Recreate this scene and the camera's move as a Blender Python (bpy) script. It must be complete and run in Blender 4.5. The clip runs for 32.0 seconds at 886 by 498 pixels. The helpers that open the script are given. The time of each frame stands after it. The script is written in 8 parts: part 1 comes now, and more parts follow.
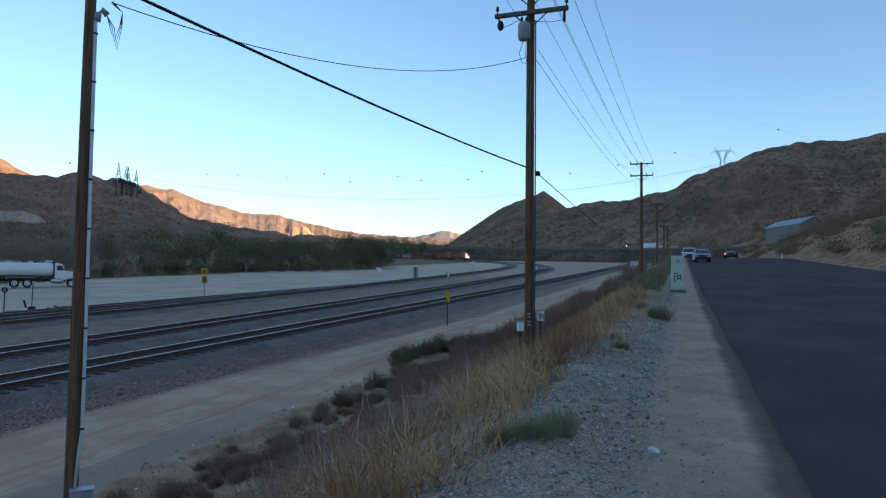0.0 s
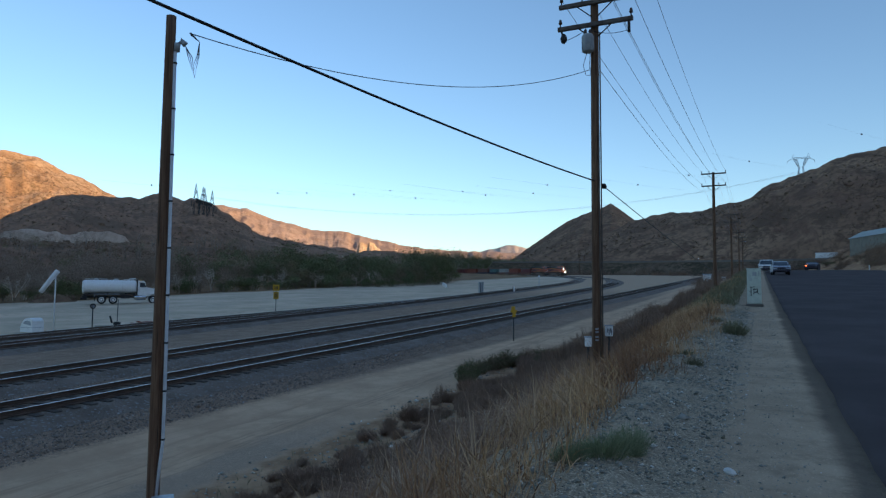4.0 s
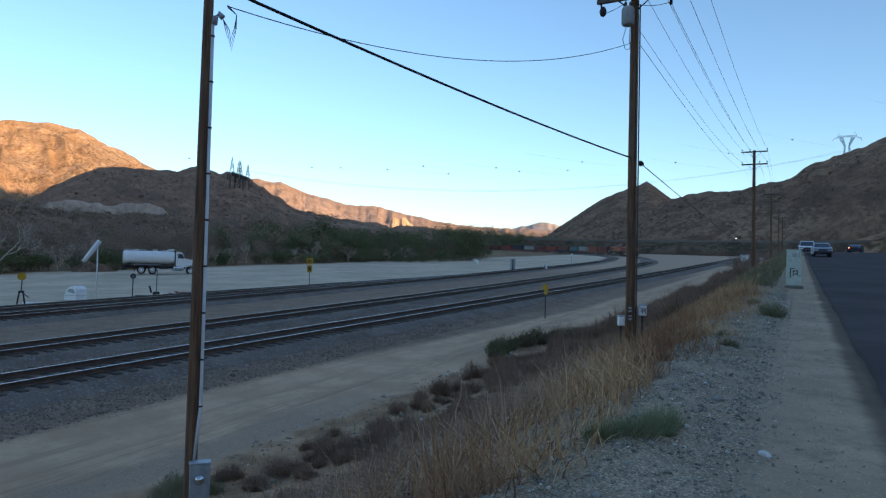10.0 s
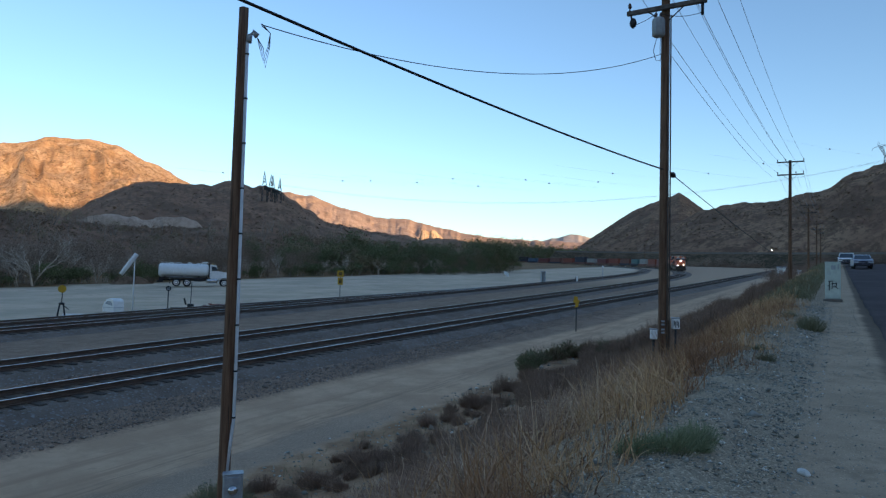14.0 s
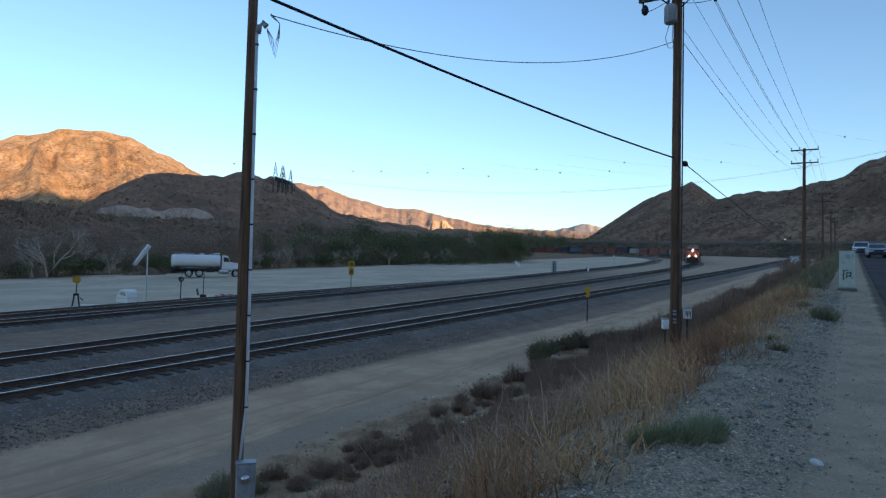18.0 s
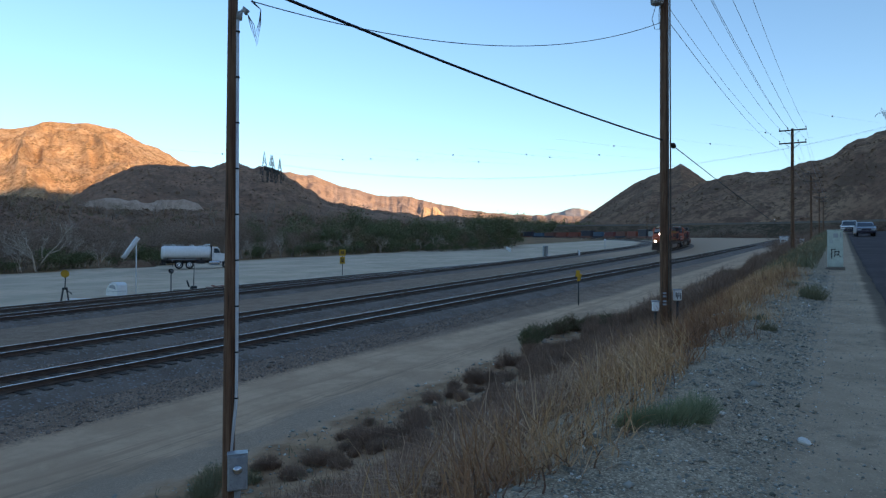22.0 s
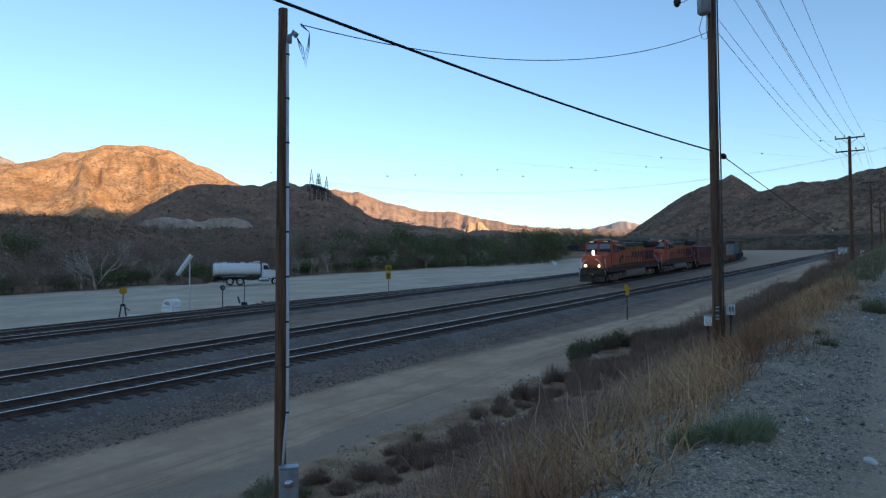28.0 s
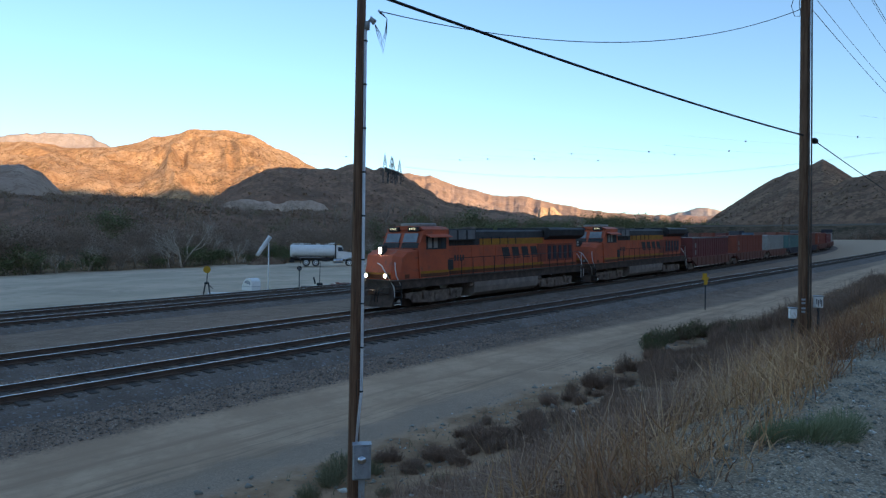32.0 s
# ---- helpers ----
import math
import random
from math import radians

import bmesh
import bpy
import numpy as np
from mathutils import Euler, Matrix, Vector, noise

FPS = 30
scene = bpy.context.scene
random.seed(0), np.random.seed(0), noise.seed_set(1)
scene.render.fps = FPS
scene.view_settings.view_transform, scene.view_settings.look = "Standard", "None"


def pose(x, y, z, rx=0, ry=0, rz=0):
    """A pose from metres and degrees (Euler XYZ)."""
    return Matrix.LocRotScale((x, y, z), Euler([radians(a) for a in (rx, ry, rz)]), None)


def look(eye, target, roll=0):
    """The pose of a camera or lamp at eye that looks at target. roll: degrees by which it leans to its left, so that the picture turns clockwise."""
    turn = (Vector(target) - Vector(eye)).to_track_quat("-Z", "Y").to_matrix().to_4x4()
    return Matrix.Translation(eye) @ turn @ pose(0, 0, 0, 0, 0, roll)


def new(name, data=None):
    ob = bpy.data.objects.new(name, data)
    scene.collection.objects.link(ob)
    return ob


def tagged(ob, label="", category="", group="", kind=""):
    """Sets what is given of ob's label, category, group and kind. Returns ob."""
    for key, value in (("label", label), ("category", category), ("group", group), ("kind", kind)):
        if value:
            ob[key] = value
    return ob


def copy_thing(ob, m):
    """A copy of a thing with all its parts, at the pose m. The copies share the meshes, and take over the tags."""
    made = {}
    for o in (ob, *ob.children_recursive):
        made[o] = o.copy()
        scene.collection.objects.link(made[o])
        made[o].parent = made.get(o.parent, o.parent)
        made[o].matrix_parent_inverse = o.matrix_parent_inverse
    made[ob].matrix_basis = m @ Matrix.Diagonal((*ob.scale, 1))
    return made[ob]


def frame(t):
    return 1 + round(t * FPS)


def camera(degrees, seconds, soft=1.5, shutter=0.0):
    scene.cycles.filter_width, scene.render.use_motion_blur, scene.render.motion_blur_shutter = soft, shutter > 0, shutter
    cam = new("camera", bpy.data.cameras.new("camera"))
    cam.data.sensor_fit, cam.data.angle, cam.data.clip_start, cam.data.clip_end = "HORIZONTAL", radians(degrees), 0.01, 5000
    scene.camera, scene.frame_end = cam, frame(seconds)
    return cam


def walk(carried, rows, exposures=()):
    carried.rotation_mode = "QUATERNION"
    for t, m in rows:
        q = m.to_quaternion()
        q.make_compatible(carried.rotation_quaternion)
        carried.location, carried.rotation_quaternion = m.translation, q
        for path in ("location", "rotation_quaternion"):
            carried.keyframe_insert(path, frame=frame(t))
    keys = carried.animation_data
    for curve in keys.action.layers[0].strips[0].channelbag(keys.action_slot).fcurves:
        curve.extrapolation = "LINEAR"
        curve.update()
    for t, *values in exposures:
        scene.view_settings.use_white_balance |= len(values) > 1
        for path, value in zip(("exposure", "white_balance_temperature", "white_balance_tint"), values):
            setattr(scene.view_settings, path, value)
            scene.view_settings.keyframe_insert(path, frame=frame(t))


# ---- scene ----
# ------------------------------------------------------------ camera
cam = camera(67.5, 32.0, soft=1.3)
EXPOSURES = [(0, 1.16), (1, 1.1), (2, 1.06), (3, 0.95), (4.5, 0.88), (7, 0.98), (9, 1.16), (14, 1.05), (20, 1.06), (22, 1.14), (23.5, 1.28), (25, 1.26), (26, 1.07), (29, 1.05), (30, 1.12), (32, 1.18)]
PATH = [
    (0, 0.010, 0.012, 1.593, 92.41, -0.70, -11.71),
    (0.5, 0.014, 0.012, 1.592, 92.52, -0.79, -11.66),
    (1, 0.010, 0.010, 1.590, 92.59, -1.07, -10.83),
    (1.5, 0.009, 0.007, 1.590, 92.60, -1.24, -9.40),
    (2, 0.035, -0.036, 1.598, 92.92, -0.47, -3.55),
    (2.5, 0.015, -0.037, 1.596, 93.31, -0.18, -3.53),
    (3, 0.013, -0.031, 1.600, 93.57, -0.24, -3.92),
    (3.5, 0.011, -0.024, 1.596, 93.68, -0.52, -4.43),
    (4, 0.013, -0.016, 1.601, 93.63, -0.39, -6.05),
    (4.5, 0.015, -0.006, 1.597, 93.45, -0.35, -7.22),
    (6.5, 0.015, 0.000, 1.593, 92.26, -0.49, -8.39),
    (7, 0.013, 0.009, 1.597, 92.13, -0.59, -6.54),
    (7.5, 0.019, 0.019, 1.594, 91.90, -0.53, -5.53),
    (8, 0.014, 0.027, 1.593, 91.68, -0.85, -4.90),
    (8.5, 0.010, 0.024, 1.593, 91.43, -0.98, -4.47),
    (9, 0.003, 0.006, 1.599, 91.24, -1.10, -4.11),
    (9.5, 0.001, 0.004, 1.598, 91.30, -1.20, -3.75),
    (10, -0.002, -0.001, 1.594, 91.52, -1.39, -3.32),
    (10.5, -0.002, -0.001, 1.595, 91.70, -1.35, -2.95),
    (11, -0.002, 0.005, 1.598, 91.83, -1.50, -2.56),
    (11.5, -0.006, -0.002, 1.595, 91.95, -1.51, -2.20),
    (12, -0.005, -0.016, 1.598, 92.06, -1.40, -1.81),
    (12.5, -0.010, -0.025, 1.601, 92.21, -1.40, -1.42),
    (13, -0.001, -0.023, 1.598, 92.35, -1.21, -1.15),
    (13.5, -0.007, -0.017, 1.598, 92.48, -1.34, -0.96),
    (14, -0.009, -0.026, 1.601, 92.53, -1.38, -0.76),
    (14.5, -0.013, -0.033, 1.605, 92.52, -1.30, -0.61),
    (16.5, -0.003, -0.010, 1.604, 92.22, -1.10, 0.13),
    (17, -0.006, -0.006, 1.605, 91.96, -1.13, 0.19),
    (17.5, -0.003, -0.011, 1.601, 91.74, -1.18, 0.18),
    (18, -0.004, -0.017, 1.602, 91.66, -1.24, 0.17),
    (18.5, -0.007, -0.024, 1.602, 91.69, -1.27, 0.08),
    (19, 0.000, 0.000, 1.600, 91.70, -1.20, 0.00),
    (19.5, -0.001, 0.004, 1.597, 91.62, -1.13, -0.15),
    (20, 0.000, -0.004, 1.600, 91.51, -1.08, -0.27),
    (20.5, -0.006, -0.018, 1.602, 91.51, -1.18, -0.39),
    (21, -0.015, -0.017, 1.606, 91.52, -1.37, -0.54),
    (21.5, -0.000, 0.001, 1.609, 91.20, -1.33, -0.80),
    (22, 0.049, 0.039, 1.599, 90.52, -0.12, -0.54),
    (22.5, 0.034, 0.042, 1.599, 90.02, 0.35, -0.70),
    (23, 0.036, 0.018, 1.598, 89.75, 0.44, -0.81),
    (23.5, 0.036, -0.009, 1.603, 90.06, 0.27, -0.64),
    (24, 0.028, -0.006, 1.604, 90.55, 0.14, 0.89),
    (24.5, 0.028, 0.005, 1.600, 90.92, 0.02, 1.76),
    (25, 0.029, 0.003, 1.597, 91.24, -0.24, 2.36),
    (25.5, 0.038, -0.001, 1.598, 91.49, -0.06, 2.68),
    (26, 0.053, -0.009, 1.598, 91.65, 0.58, 2.72),
    (26.5, 0.042, -0.016, 1.598, 91.92, 0.76, 2.73),
    (28.5, 0.024, 0.009, 1.601, 91.71, 0.10, 3.60),
    (29, 0.024, 0.002, 1.602, 91.20, -0.08, 3.70),
    (29.5, 0.011, -0.009, 1.603, 90.92, -0.22, 3.71),
    (30, -0.004, -0.015, 1.605, 90.76, -0.98, 3.72),
    (30.5, 0.001, -0.003, 1.605, 90.68, -1.14, 3.79),
    (31, -0.011, -0.007, 1.605, 90.54, -1.38, 4.02),
    (31.5, -0.014, -0.006, 1.607, 90.49, -1.47, 4.39),
    (32, -0.001, -0.041, 1.617, 90.44, -0.69, 9.47),
]
walk(cam, [(r[0], pose(*r[1:])) for r in PATH], EXPOSURES)

# ------------------------------------------------------------ light
SUN_AZ, SUN_EL = 143.0, 9.0          # bearing of the sun, clockwise from +y, and its height
world = bpy.data.worlds.new("world")
scene.world = world
world.use_nodes = True
wn = world.node_tree.nodes
sky = wn.new("ShaderNodeTexSky")
sky.sky_type = "NISHITA"
sky.sun_disc = False
sky.sun_elevation = radians(SUN_EL)
sky.sun_rotation = radians(SUN_AZ)
sky.altitude = 800.0
sky.air_density, sky.dust_density, sky.ozone_density = 1.0, 0.9, 2.5
wn["Background"].inputs["Strength"].default_value = 0.15
world.node_tree.links.new(sky.outputs[0], wn["Background"].inputs["Color"])

sun_data = bpy.data.lights.new("sun", "SUN")
sun_data.energy, sun_data.angle, sun_data.color = 4.8, radians(0.5), (1.0, 0.66, 0.36)
sun = new("sun", sun_data)
sun_dir = Vector((math.sin(radians(SUN_AZ)) * math.cos(radians(SUN_EL)), math.cos(radians(SUN_AZ)) * math.cos(radians(SUN_EL)), math.sin(radians(SUN_EL))))
sun.matrix_world = look(sun_dir * 100, (0, 0, 0))
scene.view_settings.exposure = 1.1

# ------------------------------------------------------------ plan
# a runs along the road and the tracks, b across them towards the river; z = 0 is the road's edge beside the camera.
U, N = (0.5225, 0.8526), (-0.8526, 0.5225)
EYE = 1.6


def xy(a, b):
    return a * U[0] + b * N[0], a * U[1] + b * N[1]


def ab(x, y):
    return x * U[0] + y * U[1], x * N[0] + y * N[1]


def smooth(lo, hi, v):
    t = np.clip((v - lo) / (hi - lo), 0, 1)
    return t * t * (3 - 2 * t)


def hashed(i, j, seed):
    n = (i.astype(np.int64) * 374761393 + j.astype(np.int64) * 668265263 + seed * 974711) & 0x7FFFFFFF
    n = ((n ^ (n >> 13)) * 1274126177) & 0x7FFFFFFF
    return ((n ^ (n >> 16)) & 0xFFFF) / 65535.0


def vnoise(x, y, seed=0):
    """Smooth noise, 0 to 1, over arrays."""
    i, j = np.floor(x), np.floor(y)
    fx, fy = x - i, y - j
    fx, fy = fx * fx * (3 - 2 * fx), fy * fy * (3 - 2 * fy)
    n00, n10, n01, n11 = hashed(i, j, seed), hashed(i + 1, j, seed), hashed(i, j + 1, seed), hashed(i + 1, j + 1, seed)
    return (n00 * (1 - fx) + n10 * fx) * (1 - fy) + (n01 * (1 - fx) + n11 * fx) * fy


def fbm(x, y, seed=0, octaves=4):
    total, amp = 0.0, 0.5
    for k in range(octaves):
        total = total + amp * vnoise(x * 2 ** k, y * 2 ** k, seed + k * 17)
        amp *= 0.5
    return total


def road_z(a):
    a = np.asarray(a, float)
    return np.where(a < 0, 0.034 * np.maximum(a, -150), np.where(a < 110, 0.034 * a + 0.0001 * a * a, 4.95 + 0.012 * np.minimum(a - 110, 600)))


def rail_z(a):
    a = np.asarray(a, float)
    return -2.28 + np.where(a < 420, 0.0375 * np.maximum(a, -150), 15.75 + 0.02 * np.minimum(a - 420, 1500))


BANK_B = (-60, -40, -30, -22, -18, -15.6)
BANK_Z = (11.2, 9.8, 6.9, 2.8, 0.85, 0.0)
PROFILE_B = (-15.6, -0.8, 0.25, 1.0, 1.6, 2.3, 3.3, 4.4, 6.0, 8.2, 10.4)
PROFILE_Z = (-0.03, -0.04, -0.03, 0.07, 0.04, -0.28, -0.85, -1.32, -1.95, -2.5, -2.85)


def ground_z(a, b):
    """Height of the ground."""
    a, b = np.asarray(a, float), np.asarray(b, float)
    low = rail_z(a) - 0.42 - 0.22 * (1 - smooth(14.4, 16.6, b)) + 0.10 * smooth(40, 48, b)
    low = low + 0.012 * np.maximum(b - 95, 0) * (b < 4000)
    side = np.interp(b, PROFILE_B, PROFILE_Z)
    high = road_z(a) + side
    w = smooth(5.5, 10.6, b)
    z = high * (1 - w) + low * w
    far = smooth(130, 260, a) * (1 - w)
    z = z * (1 - far) + (rail_z(a) + 2.0) * far
    z = z + np.interp(b, BANK_B, BANK_Z) * (b < -15.6) * (0.25 + 0.75 * smooth(25, 70, a))
    rough = (fbm(a * 0.9, b * 0.9, 3) - 0.47) * 0.34 * smooth(0.3, 1.4, b) * (1 - smooth(9.5, 11, b))
    rough = rough + (fbm(a * 0.35, b * 1.3, 9) - 0.47) * 0.10 * smooth(9.5, 11, b) * (1 - smooth(14, 15.5, b))
    rough = rough + (fbm(a * 0.15, b * 0.15, 5) - 0.47) * 0.22 * smooth(44, 52, b)
    rough = rough + (fbm(a * 0.5, b * 0.5, 6) - 0.47) * 1.5 * (1 - smooth(-19, -16, b))
    rough = rough + (fbm(a * 2.5, b * 2.5, 4, 3) - 0.43) * 0.05 * smooth(-0.7, 0.4, b) * (1 - smooth(14.5, 15.5, b))
    rough = rough + (fbm(a * 5.5, b * 5.5, 14, 3) - 0.43) * 0.035 * smooth(0.3, 0.7, b) * (1 - smooth(3.2, 4.5, b))
    return z + rough


def gz(a, b):
    return float(ground_z(np.array([a]), np.array([b]))[0])


# ------------------------------------------------------------ materials
class Nodes:
    """A node material in short lines of code."""

    def __init__(self, name, rough=0.8, metal=0.0, spec=0.3):
        self.mat = bpy.data.materials.new(name)
        self.mat.use_nodes = True
        self.t = self.mat.node_tree
        self.bsdf = self.t.nodes["Principled BSDF"]
        self.bsdf.inputs["Roughness"].default_value = rough
        self.bsdf.inputs["Metallic"].default_value = metal
        self.bsdf.inputs["Specular IOR Level"].default_value = spec

    def node(self, kind, **props):
        n = self.t.nodes.new("ShaderNode" + kind)
        for k, v in props.items():
            if k == "operation":
                n.operation = v
            elif k == "blend":
                n.data_type, n.blend_type = "RGBA", v
            elif k == "feature":
                n.feature = v
        return n

    def link(self, a, b):
        self.t.links.new(a, b)

    def put(self, socket, value):
        if isinstance(value, bpy.types.NodeSocket):
            self.link(value, socket)
        else:
            socket.default_value = value

    def pos(self, world_space=True):
        if world_space:
            return self.node("NewGeometry").outputs["Position"]
        return self.node("TexCoord").outputs["Object"]

    def scaled(self, vec, s):
        n = self.node("VectorMath", operation="MULTIPLY")
        self.put(n.inputs[0], vec)
        n.inputs[1].default_value = s if isinstance(s, tuple) else (s, s, s)
        return n.outputs[0]

    def noise(self, vec, scale, detail=4.0, rough=0.6, distort=0.0):
        n = self.node("TexNoise")
        self.put(n.inputs["Vector"], vec)
        n.inputs["Scale"].default_value, n.inputs["Detail"].default_value = scale, detail
        n.inputs["Roughness"].default_value, n.inputs["Distortion"].default_value = rough, distort
        return n.outputs[0]

    def voronoi(self, vec, scale, out="Distance", feature="F1"):
        n = self.node("TexVoronoi", feature=feature)
        self.put(n.inputs["Vector"], vec)
        n.inputs["Scale"].default_value = scale
        return n.outputs[out]

    def math(self, op, x, y=0.0):
        n = self.node("Math", operation=op)
        self.put(n.inputs[0], x)
        self.put(n.inputs[1], y)
        return n.outputs[0]

    def ramp(self, v, lo, hi, out0=0.0, out1=1.0):
        n = self.node("MapRange")
        n.interpolation_type = "SMOOTHSTEP"
        self.put(n.inputs[0], v)
        for k, x in zip((1, 2, 3, 4), (lo, hi, out0, out1)):
            n.inputs[k].default_value = x
        return n.outputs[0]

    def mix(self, fac, c0, c1, blend="MIX"):
        n = self.node("Mix", blend=blend)
        self.put(n.inputs[0], fac)
        for k, c in ((6, c0), (7, c1)):
            self.put(n.inputs[k], c if isinstance(c, bpy.types.NodeSocket) else (*c, 1.0))
        return n.outputs[2]

    def color(self, c):
        self.put(self.bsdf.inputs["Base Color"], c if isinstance(c, bpy.types.NodeSocket) else (*c, 1.0))
        return self

    def bump(self, height, strength=0.4, distance=0.02):
        n = self.node("Bump")
        n.inputs["Strength"].default_value, n.inputs["Distance"].default_value = strength, distance
        self.put(n.inputs["Height"], height)
        self.link(n.outputs[0], self.bsdf.inputs["Normal"])
        return self

    def random(self):
        return self.node("ObjectInfo").outputs["Random"]

    def island(self):
        return self.node("NewGeometry").outputs["Random Per Island"]


def worn(name, c0, c1, scale=3.0, rough=0.6, metal=0.0, bump=0.15, spec=0.3, grime=None):
    """Paint, metal or wood with blotches of a second colour and a fine grain."""
    m = Nodes(name, rough, metal, spec)
    p = m.pos(False)
    n = m.noise(p, scale, 5.0, 0.65)
    c = m.mix(m.ramp(n, 0.35, 0.7), c0, c1)
    if grime:
        c = m.mix(m.ramp(m.noise(p, scale * 4.3, 4.0), 0.55, 0.75), c, grime)
    m.color(c)
    m.bump(m.noise(p, scale * 14, 3.0), bump, 0.01)
    return m.mat


def glow(name, c, strength):
    m = Nodes(name, 0.4)
    m.color(c)
    m.bsdf.inputs["Emission Color"].default_value = (*c, 1)
    m.bsdf.inputs["Emission Strength"].default_value = strength
    return m.mat


def leafy(name, c0, c1, c2, rough=0.75):
    m = Nodes(name, rough, 0.0, 0.15)
    r = m.island()
    c = m.mix(r, c0, c1)
    c = m.mix(m.ramp(m.noise(m.pos(), 0.35, 2.0), 0.45, 0.65), c, c2)
    m.color(c)
    return m.mat


def ground_material():
    m = Nodes("earth", 0.95, 0.0, 0.1)
    p = m.pos()

    def dot(v):
        n = m.node("VectorMath", operation="DOT_PRODUCT")
        m.put(n.inputs[0], p)
        n.inputs[1].default_value = (*v, 0)
        return n.outputs["Value"]
    a, b = dot(U), dot(N)
    big, mid, fine = m.noise(p, 0.12, 4.0), m.noise(p, 0.9, 5.0, 0.65), m.noise(p, 9.0, 4.0, 0.7)
    grit = m.voronoi(p, 30.0, "Color")
    gritv = m.node("SeparateColor")
    m.link(grit, gritv.inputs[0])
    gritv = gritv.outputs[0]
    wob = m.math("ADD", b, m.math("MULTIPLY", m.math("SUBTRACT", mid, 0.5), 1.6))
    wob = m.math("ADD", wob, m.math("MULTIPLY", m.math("SUBTRACT", fine, 0.5), 0.5))

    wobb = m.math("ADD", b, m.math("MULTIPLY", m.math("SUBTRACT", fine, 0.5), 1.2))

    def speckle(c0, c1, amount=0.5):
        return m.mix(m.math("MULTIPLY", gritv, amount), m.mix(m.ramp(mid, 0.3, 0.7), c0, c1), (0.5, 0.48, 0.45), "OVERLAY")
    shoulder = speckle((0.265, 0.255, 0.228), (0.345, 0.33, 0.297))
    rubble = m.node("SeparateColor")
    m.link(m.voronoi(p, 75.0, "Color"), rubble.inputs[0])
    rubble = rubble.outputs[0]
    shoulder = m.mix(m.ramp(m.noise(p, 2.4, 6.0, 0.75), 0.48, 0.68, 0.0, 0.7), shoulder, (0.20, 0.19, 0.168))
    shoulder = m.mix(m.ramp(rubble, 0.93, 0.98, 0.0, 0.5), shoulder, (0.46, 0.43, 0.38))
    rocky = speckle((0.165, 0.168, 0.152), (0.265, 0.268, 0.245), 0.3)
    rocky = m.mix(m.ramp(rubble, 0.62, 0.95), rocky, (0.40, 0.41, 0.38))
    rocky = m.mix(m.ramp(rubble, 0.04, 0.2, 0.6, 0.0), rocky, (0.10, 0.093, 0.075))
    soil = speckle((0.17, 0.13, 0.098), (0.32, 0.262, 0.205), 0.6)
    rut = m.node("CombineXYZ")
    m.put(rut.inputs[0], m.math("MULTIPLY", a, 0.05))
    m.put(rut.inputs[1], m.math("MULTIPLY", b, 1.1))
    stretched = m.noise(rut.outputs[0], 1.4, 5.0, 0.65)
    dirt = m.mix(m.ramp(m.noise(p, 0.55, 5.0, 0.7), 0.35, 0.68), (0.325, 0.275, 0.228), (0.42, 0.362, 0.305))
    dirt = m.mix(m.ramp(stretched, 0.5, 0.68), dirt, (0.30, 0.25, 0.206))
    ballast = m.mix(m.ramp(mid, 0.3, 0.75), (0.155, 0.135, 0.122), (0.225, 0.20, 0.183))
    ballast = m.mix(m.ramp(gritv, 0.86, 0.97), ballast, (0.30, 0.285, 0.27))
    lot = m.mix(m.ramp(big, 0.35, 0.65), (0.355, 0.36, 0.335), (0.455, 0.455, 0.425))
    lot = m.mix(m.ramp(m.noise(p, 0.35, 4.0), 0.6, 0.75), lot, (0.31, 0.31, 0.285))
    lot = m.mix(m.ramp(m.noise(p, 0.9, 6.0, 0.75, 0.6), 0.52, 0.7, 0.0, 0.5), lot, (0.28, 0.275, 0.25))
    lot = m.mix(m.ramp(m.noise(p, 0.22, 6.0, 0.7, 1.0), 0.5, 0.62, 0.0, 0.55), lot, (0.30, 0.295, 0.272))
    brush = m.mix(m.ramp(big, 0.35, 0.65), (0.13, 0.10, 0.07), (0.2, 0.155, 0.105))
    c = m.mix(m.ramp(wob, -15.9, -15.2), m.mix(m.ramp(mid, 0.4, 0.6), (0.17, 0.112, 0.076), (0.31, 0.235, 0.17)), shoulder)
    seam = m.math("ADD", b, m.math("MULTIPLY", m.math("SUBTRACT", mid, 0.5), 0.25))
    c = m.mix(m.math("MULTIPLY", m.ramp(seam, -0.68, -0.5, 0.7, 0.0), m.ramp(b, -1.6, -1.4)), c, (0.042, 0.042, 0.045))
    c = m.mix(m.ramp(wob, 0.1, 0.55), c, rocky)
    c = m.mix(m.ramp(wob, 2.1, 3.0), c, soil)
    c = m.mix(m.ramp(wob, 10.1, 10.9), c, dirt)
    # a strip of grey gravel and churned wheel marks along the dirt road
    strip = m.math("MULTIPLY", m.ramp(m.math("ABSOLUTE", m.math("SUBTRACT", wob, 11.3)), 0.35, 0.95, 1.0, 0.0), m.ramp(a, 13.0, 19.0, 0.75, 0.0))
    c = m.mix(strip, c, m.mix(m.ramp(rubble, 0.3, 0.95), (0.16, 0.155, 0.15), (0.34, 0.325, 0.305)))
    track_marks = m.math("MULTIPLY", m.ramp(m.math("ABSOLUTE", m.math("SUBTRACT", wob, 12.2)), 0.15, 0.8, 1.0, 0.0), m.ramp(m.noise(rut.outputs[0], 5.0, 5.0, 0.7, 0.6), 0.46, 0.6, 0.0, 0.75))
    c = m.mix(track_marks, c, (0.225, 0.195, 0.165))
